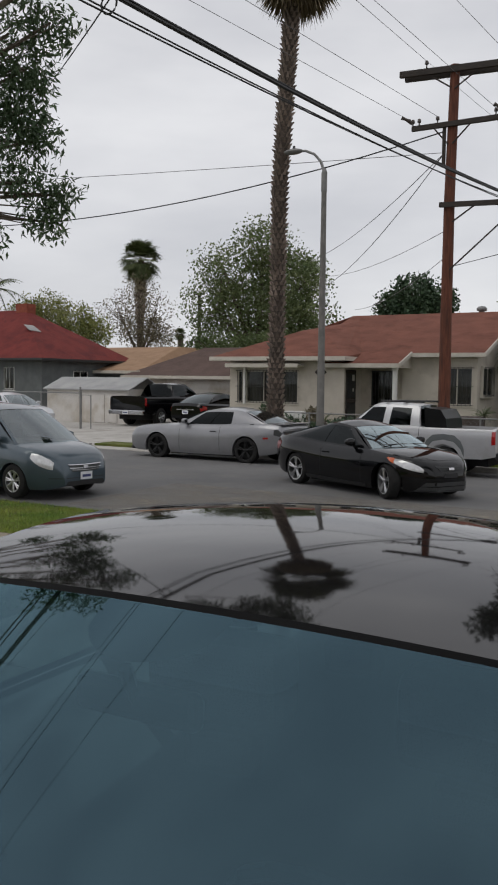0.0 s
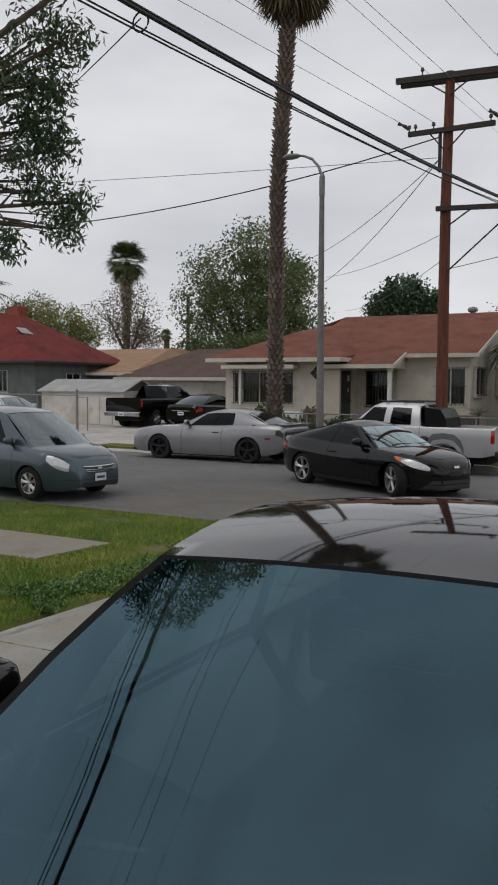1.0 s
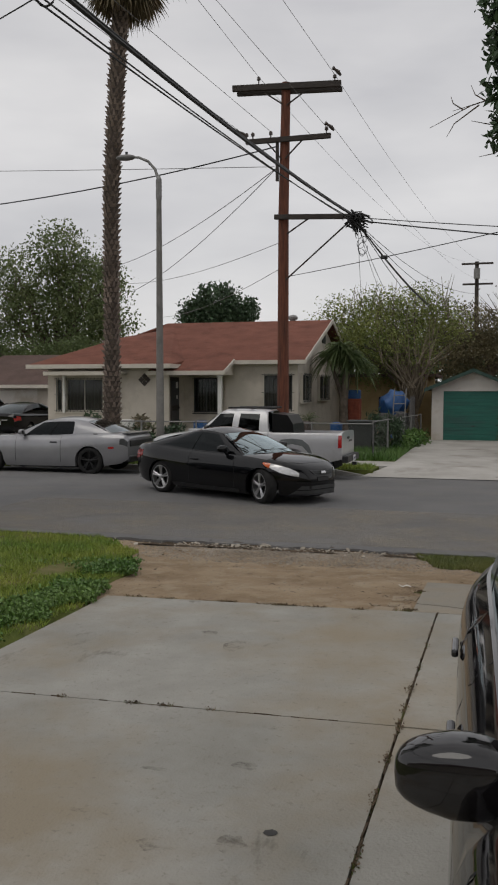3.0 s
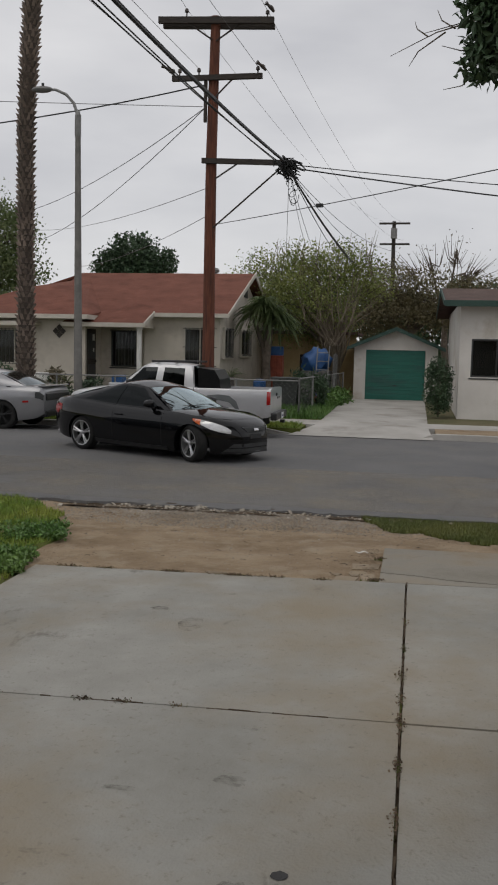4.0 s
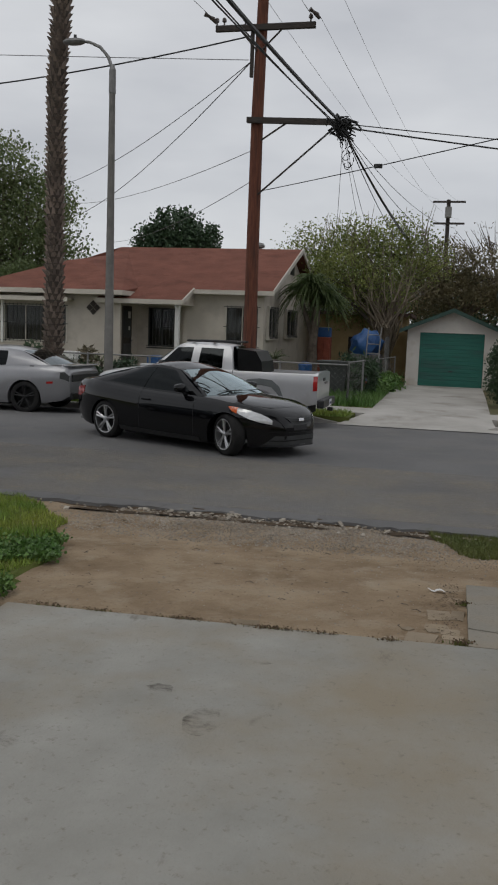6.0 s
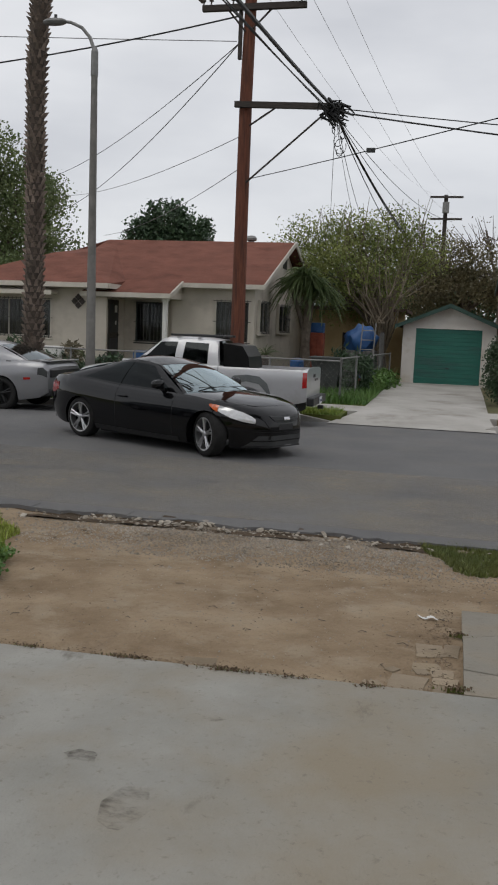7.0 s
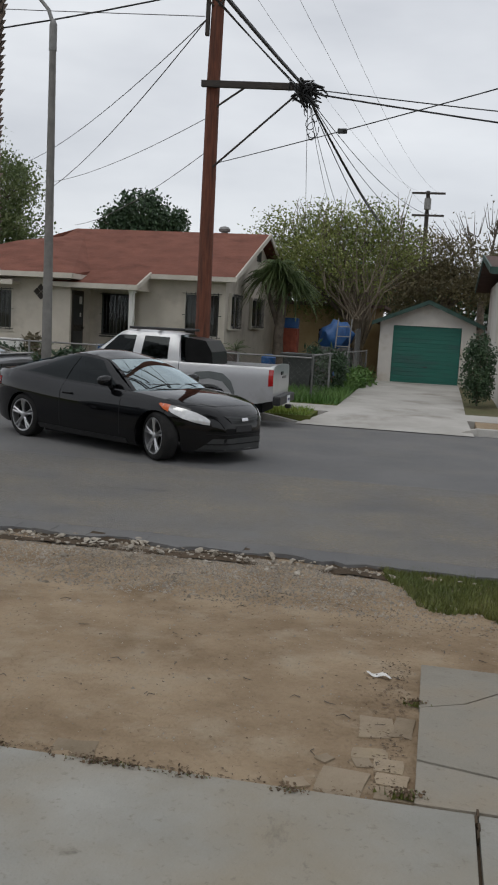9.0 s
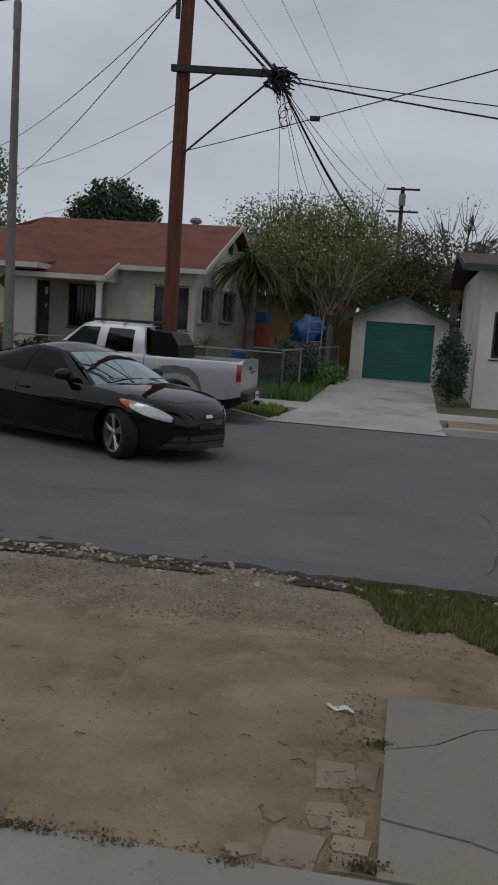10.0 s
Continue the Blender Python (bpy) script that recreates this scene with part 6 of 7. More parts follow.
def tree(name, label, base, top, r0, lobes, per, spread, leaf, material, seed, slim=0.5, droop=0.2, bark="bark", twigs=3):
    """Tapered trunk, limbs to every lobe with side branches, and a crown of leaf clumps."""
    root = thing(name, label, "tree")
    rd = random.Random(seed)
    rg = np.random.default_rng(seed)
    b, t = Vector(base), Vector(top)
    bm = bmesh.new()
    mids = [b + (t - b) * k + Vector((rd.uniform(-.1, .1), rd.uniform(-.1, .1), 0)) * k for k in (0, .3, .65, 1)]
    tube(bm, mids, [r0 * 1.25, r0, r0 * .85, r0 * .7], 9)
    part("trunk", bm, M[bark], root, smooth=True)
    for lo in lobes:
        c = Vector(lo[:3])
        bm = bmesh.new()
        m = t.lerp(c, .5) + Vector((rd.uniform(-.2, .2), rd.uniform(-.2, .2), rd.uniform(0, .3))) * (c - t).length * .25
        tube(bm, [t - (t - b) * .08, m, c], [r0 * .5, r0 * .3, r0 * .12], 6)
        for _ in range(twigs):
            e = c + Vector((rd.uniform(-1, 1) * lo[3], rd.uniform(-1, 1) * lo[4], rd.uniform(-.6, 1) * lo[5]))
            tube(bm, [m.lerp(c, rd.uniform(.3, 1)), (m + e) / 2 + Vector((0, 0, .1)), e], [r0 * .16, r0 * .1, r0 * .03], 4)
        part("limb", bm, M[bark], root)
    v, f = leaf_mesh(clump_points(rg, lobes, per, spread), leaf, rg, droop, slim)
    tagged(from_arrays("crown", v, f, M[material], root), kind="stuff")
    return root


def strip_fronds(root, center, n, length, droop, width, material, seed, up=(0.2, 1.1), name="frond_crown", split=7):
    """Arching palm fronds with leaflets on both sides."""
    rd = random.Random(seed)
    V, F = [], []
    for i in range(n):
        a = 2 * math.pi * i / n + rd.uniform(-.2, .2)
        e = rd.uniform(*up)
        ln = length * rd.uniform(.8, 1.15)
        d = Vector((math.cos(a), math.sin(a), 0))
        pts = []
        for k in range(split + 1):
            s = k / split
            pts.append(Vector(center) + d * ln * s * math.cos(e * (1 - .3 * s)) + Vector((0, 0, ln * (s * math.sin(e) - droop * s * s))))
        side = d.cross(Vector((0, 0, 1)))
        for k in range(1, split + 1):
            for q in (-1, 1):
                for j in range(3):
                    p = pts[k - 1].lerp(pts[k], j / 3)
                    w = width * math.sin(math.pi * min(.95, .12 + .85 * k / split))
                    tip = p + side * q * w + d * w * .45 - Vector((0, 0, w * rd.uniform(.3, .7)))
                    i0 = len(V)
                    V += [p[:], (p + d * ln * .035)[:], tip[:]]
                    F.append((i0, i0 + 1, i0 + 2))
        for k in range(split):
            i0 = len(V)
            o = side * ln * .012
            V += [(pts[k] - o)[:], (pts[k] + o)[:], (pts[k + 1] + o)[:], (pts[k + 1] - o)[:]]
            F.append((i0, i0 + 1, i0 + 2, i0 + 3))
    return tagged(from_arrays(name, V, F, material, root), kind="stuff")


def fan_fronds(root, center, n, radius, stalk, material, seed, emin, emax, name="fan_crown", rays=11):
    """Fan palm leaves: a stalk and a spread of narrow rays."""
    rd = random.Random(seed)
    V, F = [], []
    for i in range(n):
        a, e = rd.uniform(0, 6.283), rd.uniform(emin, emax)
        d = Vector((math.cos(a) * math.cos(e), math.sin(a) * math.cos(e), math.sin(e)))
        side = d.cross(Vector((0, 0, 1))).normalized()
        upv = side.cross(d)
        c = Vector(center) + d * stalk * rd.uniform(.6, 1.1)
        i0 = len(V)
        V += [Vector(center)[:], (c + side * .02)[:], (c - side * .02)[:]]
        F.append((i0, i0 + 1, i0 + 2))
        for k in range(rays):
            t = (k / (rays - 1) - .5) * 2.6
            q = d * math.cos(t) + side * math.sin(t)
            r = radius * rd.uniform(.8, 1.1)
            w = side * math.cos(t) * .045 * radius - d * math.sin(t) * .045 * radius
            i0 = len(V)
            V += [c[:], (c + q * r * .55 + w)[:], (c + q * r + Vector((0, 0, -.25 * r)))[:], (c + q * r * .55 - w)[:]]
            F.append((i0, i0 + 1, i0 + 2, i0 + 3))
    return tagged(from_arrays(name, V, F, material, root), kind="stuff")


# tall palm with husk-covered trunk
palm = thing("palm_tree", "tall fan palm with rough husk-covered trunk behind the kerb", "palm tree")
PX = ((0.1, -13.13, .30), (1.3, -13.12, .27), (4.4, -13.11, .235), (7.8, -13.10, .235), (11.2, -12.90, .235), (13.5, -12.74, .24), (14.6, -12.66, .25))


def palm_at(z):
    zs = [p[0] for p in PX]
    return float(np.interp(z, zs, [p[1] for p in PX])), float(np.interp(z, zs, [p[2] for p in PX]))


zs_ = span(.1, 14.6, .4)
part("trunk", tubed([(palm_at(z)[0], 23.6, z) for z in zs_], [palm_at(z)[1] * .86 for z in zs_], 14), M["palm_bark"], palm, smooth=True)
V, F = [], []
rd = random.Random(12)
row, z = 0, .2
while z < 14.2:
    cx, r = palm_at(z)
    k = 9
    for i in range(k):
        a = 2 * math.pi * (i + .5 * (row % 2)) / k + .05 * row
        d = Vector((math.cos(a), math.sin(a), 0))
        t = Vector((-d.y, d.x, 0))
        out = rd.uniform(.06, .12) if z < 9 else rd.uniform(.07, .13)
        h = rd.uniform(.10, .17)
        c = Vector((cx, 23.6, z)) + d * r * .84
        w = r * rd.uniform(.17, .24)
        i0 = len(V)
        tip = c + d * out + Vector((0, 0, h))
        V += [(c - t * w)[:], (c + t * w)[:], (tip + t * w * .45)[:], (tip - t * w * .45)[:], (c + Vector((0, 0, h * .9)))[:]]
        F += [(i0, i0 + 1, i0 + 2, i0 + 3), (i0, i0 + 3, i0 + 4), (i0 + 1, i0 + 4, i0 + 2), (i0 + 2, i0 + 4, i0 + 3)]
    z += .155
    row += 1
tagged(from_arrays("husk_cover", V, F, M["palm_boot"], palm), kind="stuff")
fan_fronds(palm, (-12.68, 23.6, 15.0), 90, 1.1, .9, M["frond_dry"], 5, -1.45, -.75, "dead_skirt", 15)
fan_fronds(palm, (-12.66, 23.6, 15.2), 60, 1.15, 1.2, M["frond"], 6, -.6, 1.3, "green_crown", 15)

# distant palms
for x, y, h, rr, lab in ((-62.8, 80, 15.9, 4.0, "far tall fan palm with shaggy skirt"), (-64.4, 90, 8.2, 1.3, "far small fan palm against the sky")):
    p = thing("palm_tree", lab, "palm tree")
    part("trunk", tubed([(x, y, 0), (x + .1, y, h)], [.45, .35], 8), M["palm_bark"], p)
    fan_fronds(p, (x, y, h), 150, rr * .36, rr * .36, M["frond"], 7, -1.2, 1.45, "green_crown", 13)
    for k in range(9 if rr > 2 else 2):
        fan_fronds(p, (x, y, h - .5 - k * rr * .17), 26, rr * .26 * (1 - .04 * k), rr * .10, M["palm_boot" if k > 3 else "frond_dry"], 8 + k, -1.5, -.3 if k < 3 else -.75, "dead_skirt", 9)
p = thing("palm_tree", "low feathery palm behind the house roof", "palm tree")
part("trunk", tubed([(-19.4, 50, 0), (-19.4, 50, 5.6)], .2, 8), M["palm_bark"], p)
strip_fronds(p, (-19.4, 50, 5.7), 11, 2.2, .75, .35, M["frond"], 3, (.3, 1.2))
p = thing("palm_tree", "feathery queen palm above the red roof", "palm tree")
part("trunk", tubed([(-48.8, 45, 0), (-48.6, 45, 8.6)], .22, 8), M["palm_bark"], p)
strip_fronds(p, (-48.6, 45, 8.7), 13, 3.1, .6, .5, M["frond"], 4, (.1, 1.0))

# large mixed tree behind the garage
tree("tree", "large open-crowned green tree behind the garage roof", (-29.5, 50, 0), (-29.5, 50, 4.0), .45,
     [(-32.2, 50, 9.9, 1.9, 2, 1.7, 38), (-33.2, 50, 7.6, 1.9, 2, 1.7, 46), (-29.2, 50, 11.0, 1.9, 2, 1.6, 57), (-28.0, 51, 9.3, 2.4, 2, 1.7, 84), (-30.4, 50, 7.4, 2.8, 2, 1.8, 100), (-26.6, 50, 8.6, 1.9, 2, 1.5, 42),
      (-25.6, 50, 6.8, 1.6, 2, 1.4, 30), (-27.6, 50, 6.4, 2.4, 2, 1.8, 88), (-31.6, 50, 5.2, 2.4, 2, 1.6, 57), (-26.6, 50, 4.9, 2.0, 2, 1.4, 46)], 52, .46, .19, "leaf_big", 21, .6)
tree("tree", "bright green bushy tree low behind the garage roof", (-28, 47, 0), (-28, 47, 2.5), .25,
     [(-29.5, 47, 4.0, 2.2, 1.5, 1.1, 150), (-26.6, 47, 4.2, 2.1, 1.5, 1.2, 150), (-31.8, 47, 3.9, 1.4, 1.5, 1.4, 100)], 24, .25, .2, "leaf_mid", 22)
tree("tree", "dense dark green rounded tree behind the ridge", (-17.9, 48, 0), (-17.9, 48, 4.5), .4,
     [(-18.0, 48, 7.3, 1.3, 1.3, 1.2, 150), (-19.2, 48, 6.6, 1.1, 1.2, 1.0, 120), (-16.6, 48, 6.7, 1.1, 1.2, .95, 120), (-17.9, 48, 6.0, 2.0, 1.6, 1.0, 160)], 22, .2, .18, "leaf_dark", 23, .7)
tree("tree", "yellow-green tree behind the red-roofed house", (-46, 48, 0), (-46, 48, 4), .3,
     [(-46.4, 48, 7.2, 1.9, 1.8, 1.3, 140), (-43.6, 48, 6.4, 1.8, 1.8, 1.2, 120), (-41.8, 48, 5.6, 1.4, 1.5, 1.0, 90), (-48.6, 48, 6.6, 1.6, 1.6, 1.3, 90)], 22, .32, .2, "leaf_yellow", 24)
tree("tree", "sparse grey-brown tree in front of the far palm", (-47, 60, 0), (-47, 60, 4.5), .3,
     [(-49.5, 60, 8.4, 1.6, 1.5, 1.5, 40), (-47.2, 60, 9.6, 1.5, 1.5, 1.5, 34), (-45.2, 60, 8.4, 1.3, 1.5, 1.5, 30), (-47.0, 60, 6.6, 2.0, 1.5, 1.4, 120), (-45.0, 60, 6.2, 1.4, 1.5, 1.2, 80)], 18, .4, .19, "leaf_brown", 25, .5, .2, "bark", 9)

# trees beside the green garage
tree("tree", "spreading light-green tree with many bare stems over the yard", (-5.55, 37.5, .2), (-5.7, 37.8, 2.2), .22,
     [(-8.6, 39, 5.4, 1.5, 1.2, .9, 54), (-7.2, 39.5, 5.9, 1.4, 1.2, .9, 54), (-5.6, 39, 5.7, 1.4, 1.2, 1.0, 59), (-7.6, 38, 4.4, 1.6, 1.2, .9, 63), (-6.0, 38, 4.2, 1.3, 1.2, 1.0, 54), (-9.6, 39.5, 5.0, .8, .8, .7, 18), (-4.6, 39.5, 5.2, 1.1, 1, 1.0, 40), (-6.8, 39.5, 3.4, 1.9, .8, .8, 68)],
     56, .36, .12, "leaf_yard", 26, .5, .3, "bark", 12)
tree("tree", "olive-brown half-bare tree behind the green garage", (-2.6, 46, 0), (-2.6, 46, 3.4), .25,
     [(-3.6, 46, 5.4, 1.5, 1.2, 1.2, 130), (-1.4, 46, 5.0, 1.8, 1.2, 1.3, 150), (-2.4, 46, 4.1, 2.2, 1.2, 1.0, 170), (.8, 46, 4.8, 1.6, 1.2, 1.2, 120), (-4.8, 45.5, 4.2, 1.3, 1.2, 1.3, 120)], 26, .3, .15, "leaf_olive", 27, .5, .2, "bark", 10)
tree("tree", "leafless winter tree with fine branches", (-.6, 50, 0), (-.8, 50, 4.0), .22,
     [(-1.8, 50, 7.4, .9, .8, .9, 5), (-.3, 50, 7.8, 1.0, .8, 1.0, 5), (1.0, 50, 6.8, 1.1, .8, 1.0, 5), (-3.0, 50, 6.8, .9, .8, .9, 5), (.2, 50, 6.6, 1.2, .8, .8, 5)], 4, .25, .16, "leaf_brown", 28, .5, .2, "bark", 16)
tree("tree", "dark evergreen trees closing the view between garages", (-9, 56, 0), (-9, 56, 3), .3,
     [(-12, 56, 4.4, 2.5, 1.5, 1.8, 140), (-8, 56, 4.6, 2.5, 1.5, 1.8, 140), (-4, 56, 4.4, 2.5, 1.5, 1.8, 140), (1, 56, 4.6, 3.2, 1.5, 1.8, 160), (5, 56, 4.6, 3.2, 1.5, 1.8, 160), (-8, 56, 2, 3, 1.5, 2, 120), (-3, 56, 2, 3, 1.5, 2, 140), (1.5, 56, 2, 3, 1.5, 2, 140), (6, 56, 2, 3, 1.5, 2, 140)], 12, .35, .4, "leaf_dark", 29)
# bare upright suckers
bm = bmesh.new()
for i in range(34):
    x, y = rd.uniform(-9.6, -4.2), rd.uniform(38.4, 39.6)
    tube(bm, [(x, y, 5.4), (x + rd.uniform(-.2, .2), y, 6.2), (x + rd.uniform(-.35, .35), y, rd.uniform(6.5, 7.4))], [.02, .014, .006], 4)
for i in range(46):
    a, b = rd.uniform(-1.2, 1.0), rd.uniform(-.25, .25)
    h = rd.uniform(3.9, 5.9)
    tube(bm, [(-5.6 + a * .1, 37.6, 1.2), (-5.6 + a * .35 + b, 37.4 + rd.uniform(-.5, .3), 2.4), (-5.6 + a * .95 - b, 37.4 + rd.uniform(-.7, .4), 3.4), (-5.6 + a * 1.75 + b, 37.6, h)], [.04, .032, .022, .007], 5)
tagged(link("bare_stem", bm, M["bark_grey"]), "pale bare upright stems in the yard tree", "branches", kind="stuff")

# ponytail-like tree at the house corner
pt = thing("yard_palm", "shaggy drooping yucca-like tree at the house corner", "tree")
part("trunk", tubed([(-7.85, 33.4, .1), (-7.9, 33.45, 1.6), (-7.8, 33.5, 3.1)], [.24, .17, .15], 9), M["bark"], pt, smooth=True)
part("limb", tubed([(-7.88, 33.45, 1.9), (-8.2, 33.4, 2.8), (-8.4, 33.4, 3.4)], [.1, .08, .07], 7), M["bark"], pt)
for c, s in (((-7.7, 33.5, 3.6), 1), ((-8.35, 33.4, 3.6), 2), ((-7.4, 33.6, 3.3), 3), ((-8.0, 33.3, 3.9), 9)):
    strip_fronds(pt, c, 84, .95, .9, .15, M["leaf_mid"], s, (-.3, 1.4), "leaf_tuft")

# foreground trees at both sides
E0 = Vector((-.006, -.052, 2.19))
near_l = [(-9.02, 8.84, 6.86, .7), (-8.95, 9.15, 6.5, .42), (-9.15, 9.22, 5.93, .5), (-9.42, 9.05, 5.54, .5), (-9.05, 9.42, 5.59, .36), (-9.25, 9.39, 5.02, .36), (-8.95, 9.74, 4.89, .22), (-9.14, 9.62, 4.50, .26), (-9.75, 9.1, 4.3, .2), (-8.62, 9.21, 7.05, .4), (-9.3, 8.9, 6.3, .55)]
lobes = []
for x, y, z, r in near_l:
    q = E0 + (Vector((x, y, z)) - E0) * 1.15
    lobes.append((q.x, q.y, q.z, r, r, r * 1.0, int(27 * r + 5)))
lobes += [(-12.6, 9.2, 7.6, 1.7, 1.7, 1.5, 130), (-12.2, 8.6, 9.6, 2.0, 2.0, 1.4, 130), (-13.4, 8.2, 6.4, 1.4, 1.4, 1.3, 80), (-10.6, 9.6, 9.3, 1.3, 1.3, 1.1, 90), (-7.4, 11.7, 10.3, 1.2, 1.2, .9, 150), (-8.6, 11.0, 10.2, 1.2, 1.2, .9, 150), (-9.8, 10.3, 10.1, 1.2, 1.2, .9, 150), (-8.4, 11.2, 12.0, 1.7, 1.7, 1.2, 220), (-10.4, 9.6, 11.8, 1.8, 1.8, 1.2, 220), (-12.0, 8.2, 11.6, 1.8, 1.8, 1.3, 180)]
tree("tree", "leafy tree with drooping narrow leaves hanging into view", (-13.4, 7.6, .1), (-13.1, 8.0, 4.6), .17, lobes, 30, .14, .14, "leaf_near", 31, .3, .8)
near_r = [(-1.75, 9.3, 6.5, .40), (-1.62, 9.5, 6.01, .40), (-1.68, 9.64, 5.56, .30), (-1.68, 9.77, 5.18, .26), (-1.45, 9.9, 5.8, .4), (-1.9, 9.25, 6.85, .35), (-1.55, 10.6, 5.6, .3)]
lobes = [(x + .05, y, z, r, r, r, int(60 * r + 9)) for x, y, z, r in near_r] + [(.2, 10, 6.6, 1.4, 1.4, 1.3, 160), (1.8, 10, 7.2, 1.8, 1.8, 1.5, 160), (.6, 9.6, 8.4, 1.7, 1.7, 1.2, 140), (-.4, 9.8, 5.6, .8, .8, .8, 80)]
tree("tree", "dark broad-leaved tree with bare twigs reaching into view", (2.6, 9.95, .1), (2.2, 10, 4.4), .25, lobes, 20, .09, .13, "leaf_dark", 32, .42, .3)
bm = bmesh.new()
for a, b, c in (((-1.6, 9.8, 5.45), (-1.95, 9.75, 5.48), (-2.35, 9.67, 5.36)), ((-1.7, 9.8, 5.3), (-1.95, 9.8, 5.22), (-2.15, 9.75, 5.26)), ((-1.7, 10.4, 5.75), (-2.2, 10.7, 5.72), (-2.72, 10.98, 5.57)), ((-2.1, 10.7, 5.72), (-2.4, 10.8, 5.55), (-2.5, 10.9, 5.42)), ((-1.8, 9.6, 6.1), (-2.0, 9.6, 6.25), (-2.05, 9.6, 6.45)), ((-2.0, 10.6, 5.72), (-2.15, 10.7, 5.85), (-2.2, 10.75, 5.98)), ((-2.3, 10.75, 5.7), (-2.42, 10.8, 5.8), (-2.45, 10.85, 5.9)), ((-1.6, 10.3, 5.3), (-1.9, 10.6, 5.1), (-2.1, 10.8, 5.12))):
    tube(bm, [a, b, c], [.010, .007, .003], 5)
tagged(link("bare_twigs", bm, M["bark"]), "fine bare twigs at the tree's edge", "twigs", kind="stuff")


def bush(name, label, c, r, n_, leaf, material, seed, slim=.5):
    root = thing(name, label, "bush")
    rd2 = random.Random(seed)
    rg = np.random.default_rng(seed)
    bm = bmesh.new()
    for _ in range(7):
        tube(bm, [(c[0], c[1], c[2] - r[2]), (c[0] + rd2.uniform(-.6, .6) * r[0], c[1] + rd2.uniform(-.6, .6) * r[1], c[2] + rd2.uniform(-.2, .7) * r[2])], [.03, .008], 5)
    part("stem", bm, M["bark"], root)
    v, f = leaf_mesh(clump_points(rg, [(*c, *r, n_)], 10, .07), leaf, rg, 0, slim)
    tagged(from_arrays("foliage", v, f, M[material], root), kind="stuff")
    return root


bush("bush", "dark evergreen shrub beside the white house corner", (-1.55, 28.1, 1.15), (.42, .5, .9), 420, .085, "leaf_dark", 41)
bush("bush", "sprawling dark green shrub behind the chain-link fence", (-5.75, 29.2, .85), (.75, .6, .65), 150, .18, "leaf_dark", 42, .3)
bush("bush", "low green weeds along the driveway edge", (-5.1, 32.5, .45), (.5, 2.6, .3), 150, .16, "weed", 43)
bush("bush", "dark shrub by the house window", (-16.4, 28.9, .84), (.5, .4, .6), 70, .15, "leaf_dark", 44)
bush("bush", "dry brown shrub beside the palm trunk", (-14.5, 28.6, .86), (.45, .4, .6), 60, .16, "leaf_brown", 45)
bush("bush", "dark hedge along the front fence", (-14.0, 26.6, .6), (1.1, .4, .5), 130, .15, "leaf_dark", 46)
bush("bush", "dark low plants by the porch steps", (-12.6, 27.4, .6), (.6, .4, .5), 60, .16, "leaf_dark", 47)
for x, y, z, s in ((-8.35, 29.2, 1.25, 1), (-13.9, 28.6, .9, 2)):
    yu = thing("potted_yucca", "spiky green potted plant by the house", "plant")
    bm = lathe(bmesh.new(), [(.001, 0), (.16, 0), (.22, .3), (.2, .3), (.18, .26), (.001, .26)], 12)
    bmesh.ops.rotate(bm, verts=bm.verts, matrix=Matrix.Rotation(radians(90), 3, "X"))
    pot = part("pot", bm, M["terracotta"], yu)
    pot.location = (x, y, far_z(x, y))
    part("stem", tubed([(x, y, far_z(x, y) + .2), (x + .03, y, z)], [.05, .04], 6), M["bark"], yu)
    strip_fronds(yu, (x, y, z), 22, .6, .5, .07, M["frond"], 50 + s, (.0, 1.4), "leaf_tuft")

# ---- street furniture ----
lamp = thing("street_lamp", "tall grey concrete street lamp with curved arm and cobra head", "street lamp")
LX, LY = -11.46, 23.35
part("post", tubed([(LX, LY, .05), (LX - .01, LY, 4), (LX - .02, LY, 8.2)], [.125, .098, .072], 14), M["lamp_concrete"], lamp, smooth=True)
part("cap", tubed([(LX - .02, LY, 7.75), (LX - .02, LY, 8.3), (LX - .02, LY, 8.42)], [.088, .085, .04], 14), M["galvanised"], lamp)
arm = part("arm", tubed([(LX - .02, LY, 8.3), (LX - .14, LY, 8.62), (LX - .35, LY - .01, 8.85), (LX - .62, LY - .03, 8.97), (LX - .8, LY - .04, 8.99)], [.045, .042, .04, .036, .034], 10), M["galvanised"], lamp, smooth=True)
bm = bmesh.new()
bmesh.ops.create_uvsphere(bm, u_segments=14, v_segments=8, radius=.5)
bmesh.ops.scale(bm, vec=(.62, .3, .17), verts=bm.verts)
head = part("lamp_head", bm, M["galvanised"], lamp, smooth=True)
head.location = (LX - 1.02, LY - .05, 8.99)
part("photocell", tubed([(LX - 1.0, LY - .05, 9.05), (LX - 1.0, LY - .05, 9.15)], .04, 8), M["dark_trim"], lamp)

pole = thing("utility_pole", "brown wooden utility pole with three crossarms", "utility pole")
part("pole", tubed([(-7.84, 23.7, 0), (-7.86, 23.7, 4), (-7.86, 23.7, 7.2), (-7.80, 23.7, 10.8)], [.175, .155, .145, .125], 14), M["pole_wood"], pole, "reddish-brown treated wood", smooth=True)


def arm_bar(a, b, h=.13, d=.11):
    bm = bmesh.new()
    a, b = Vector(a), Vector(b)
    poly(bm, [a + Vector((0, -d / 2, -h / 2)), b + Vector((0, -d / 2, -h / 2)), b + Vector((0, -d / 2, h / 2)), a + Vector((0, -d / 2, h / 2))], (0, d, 0))
    return bm


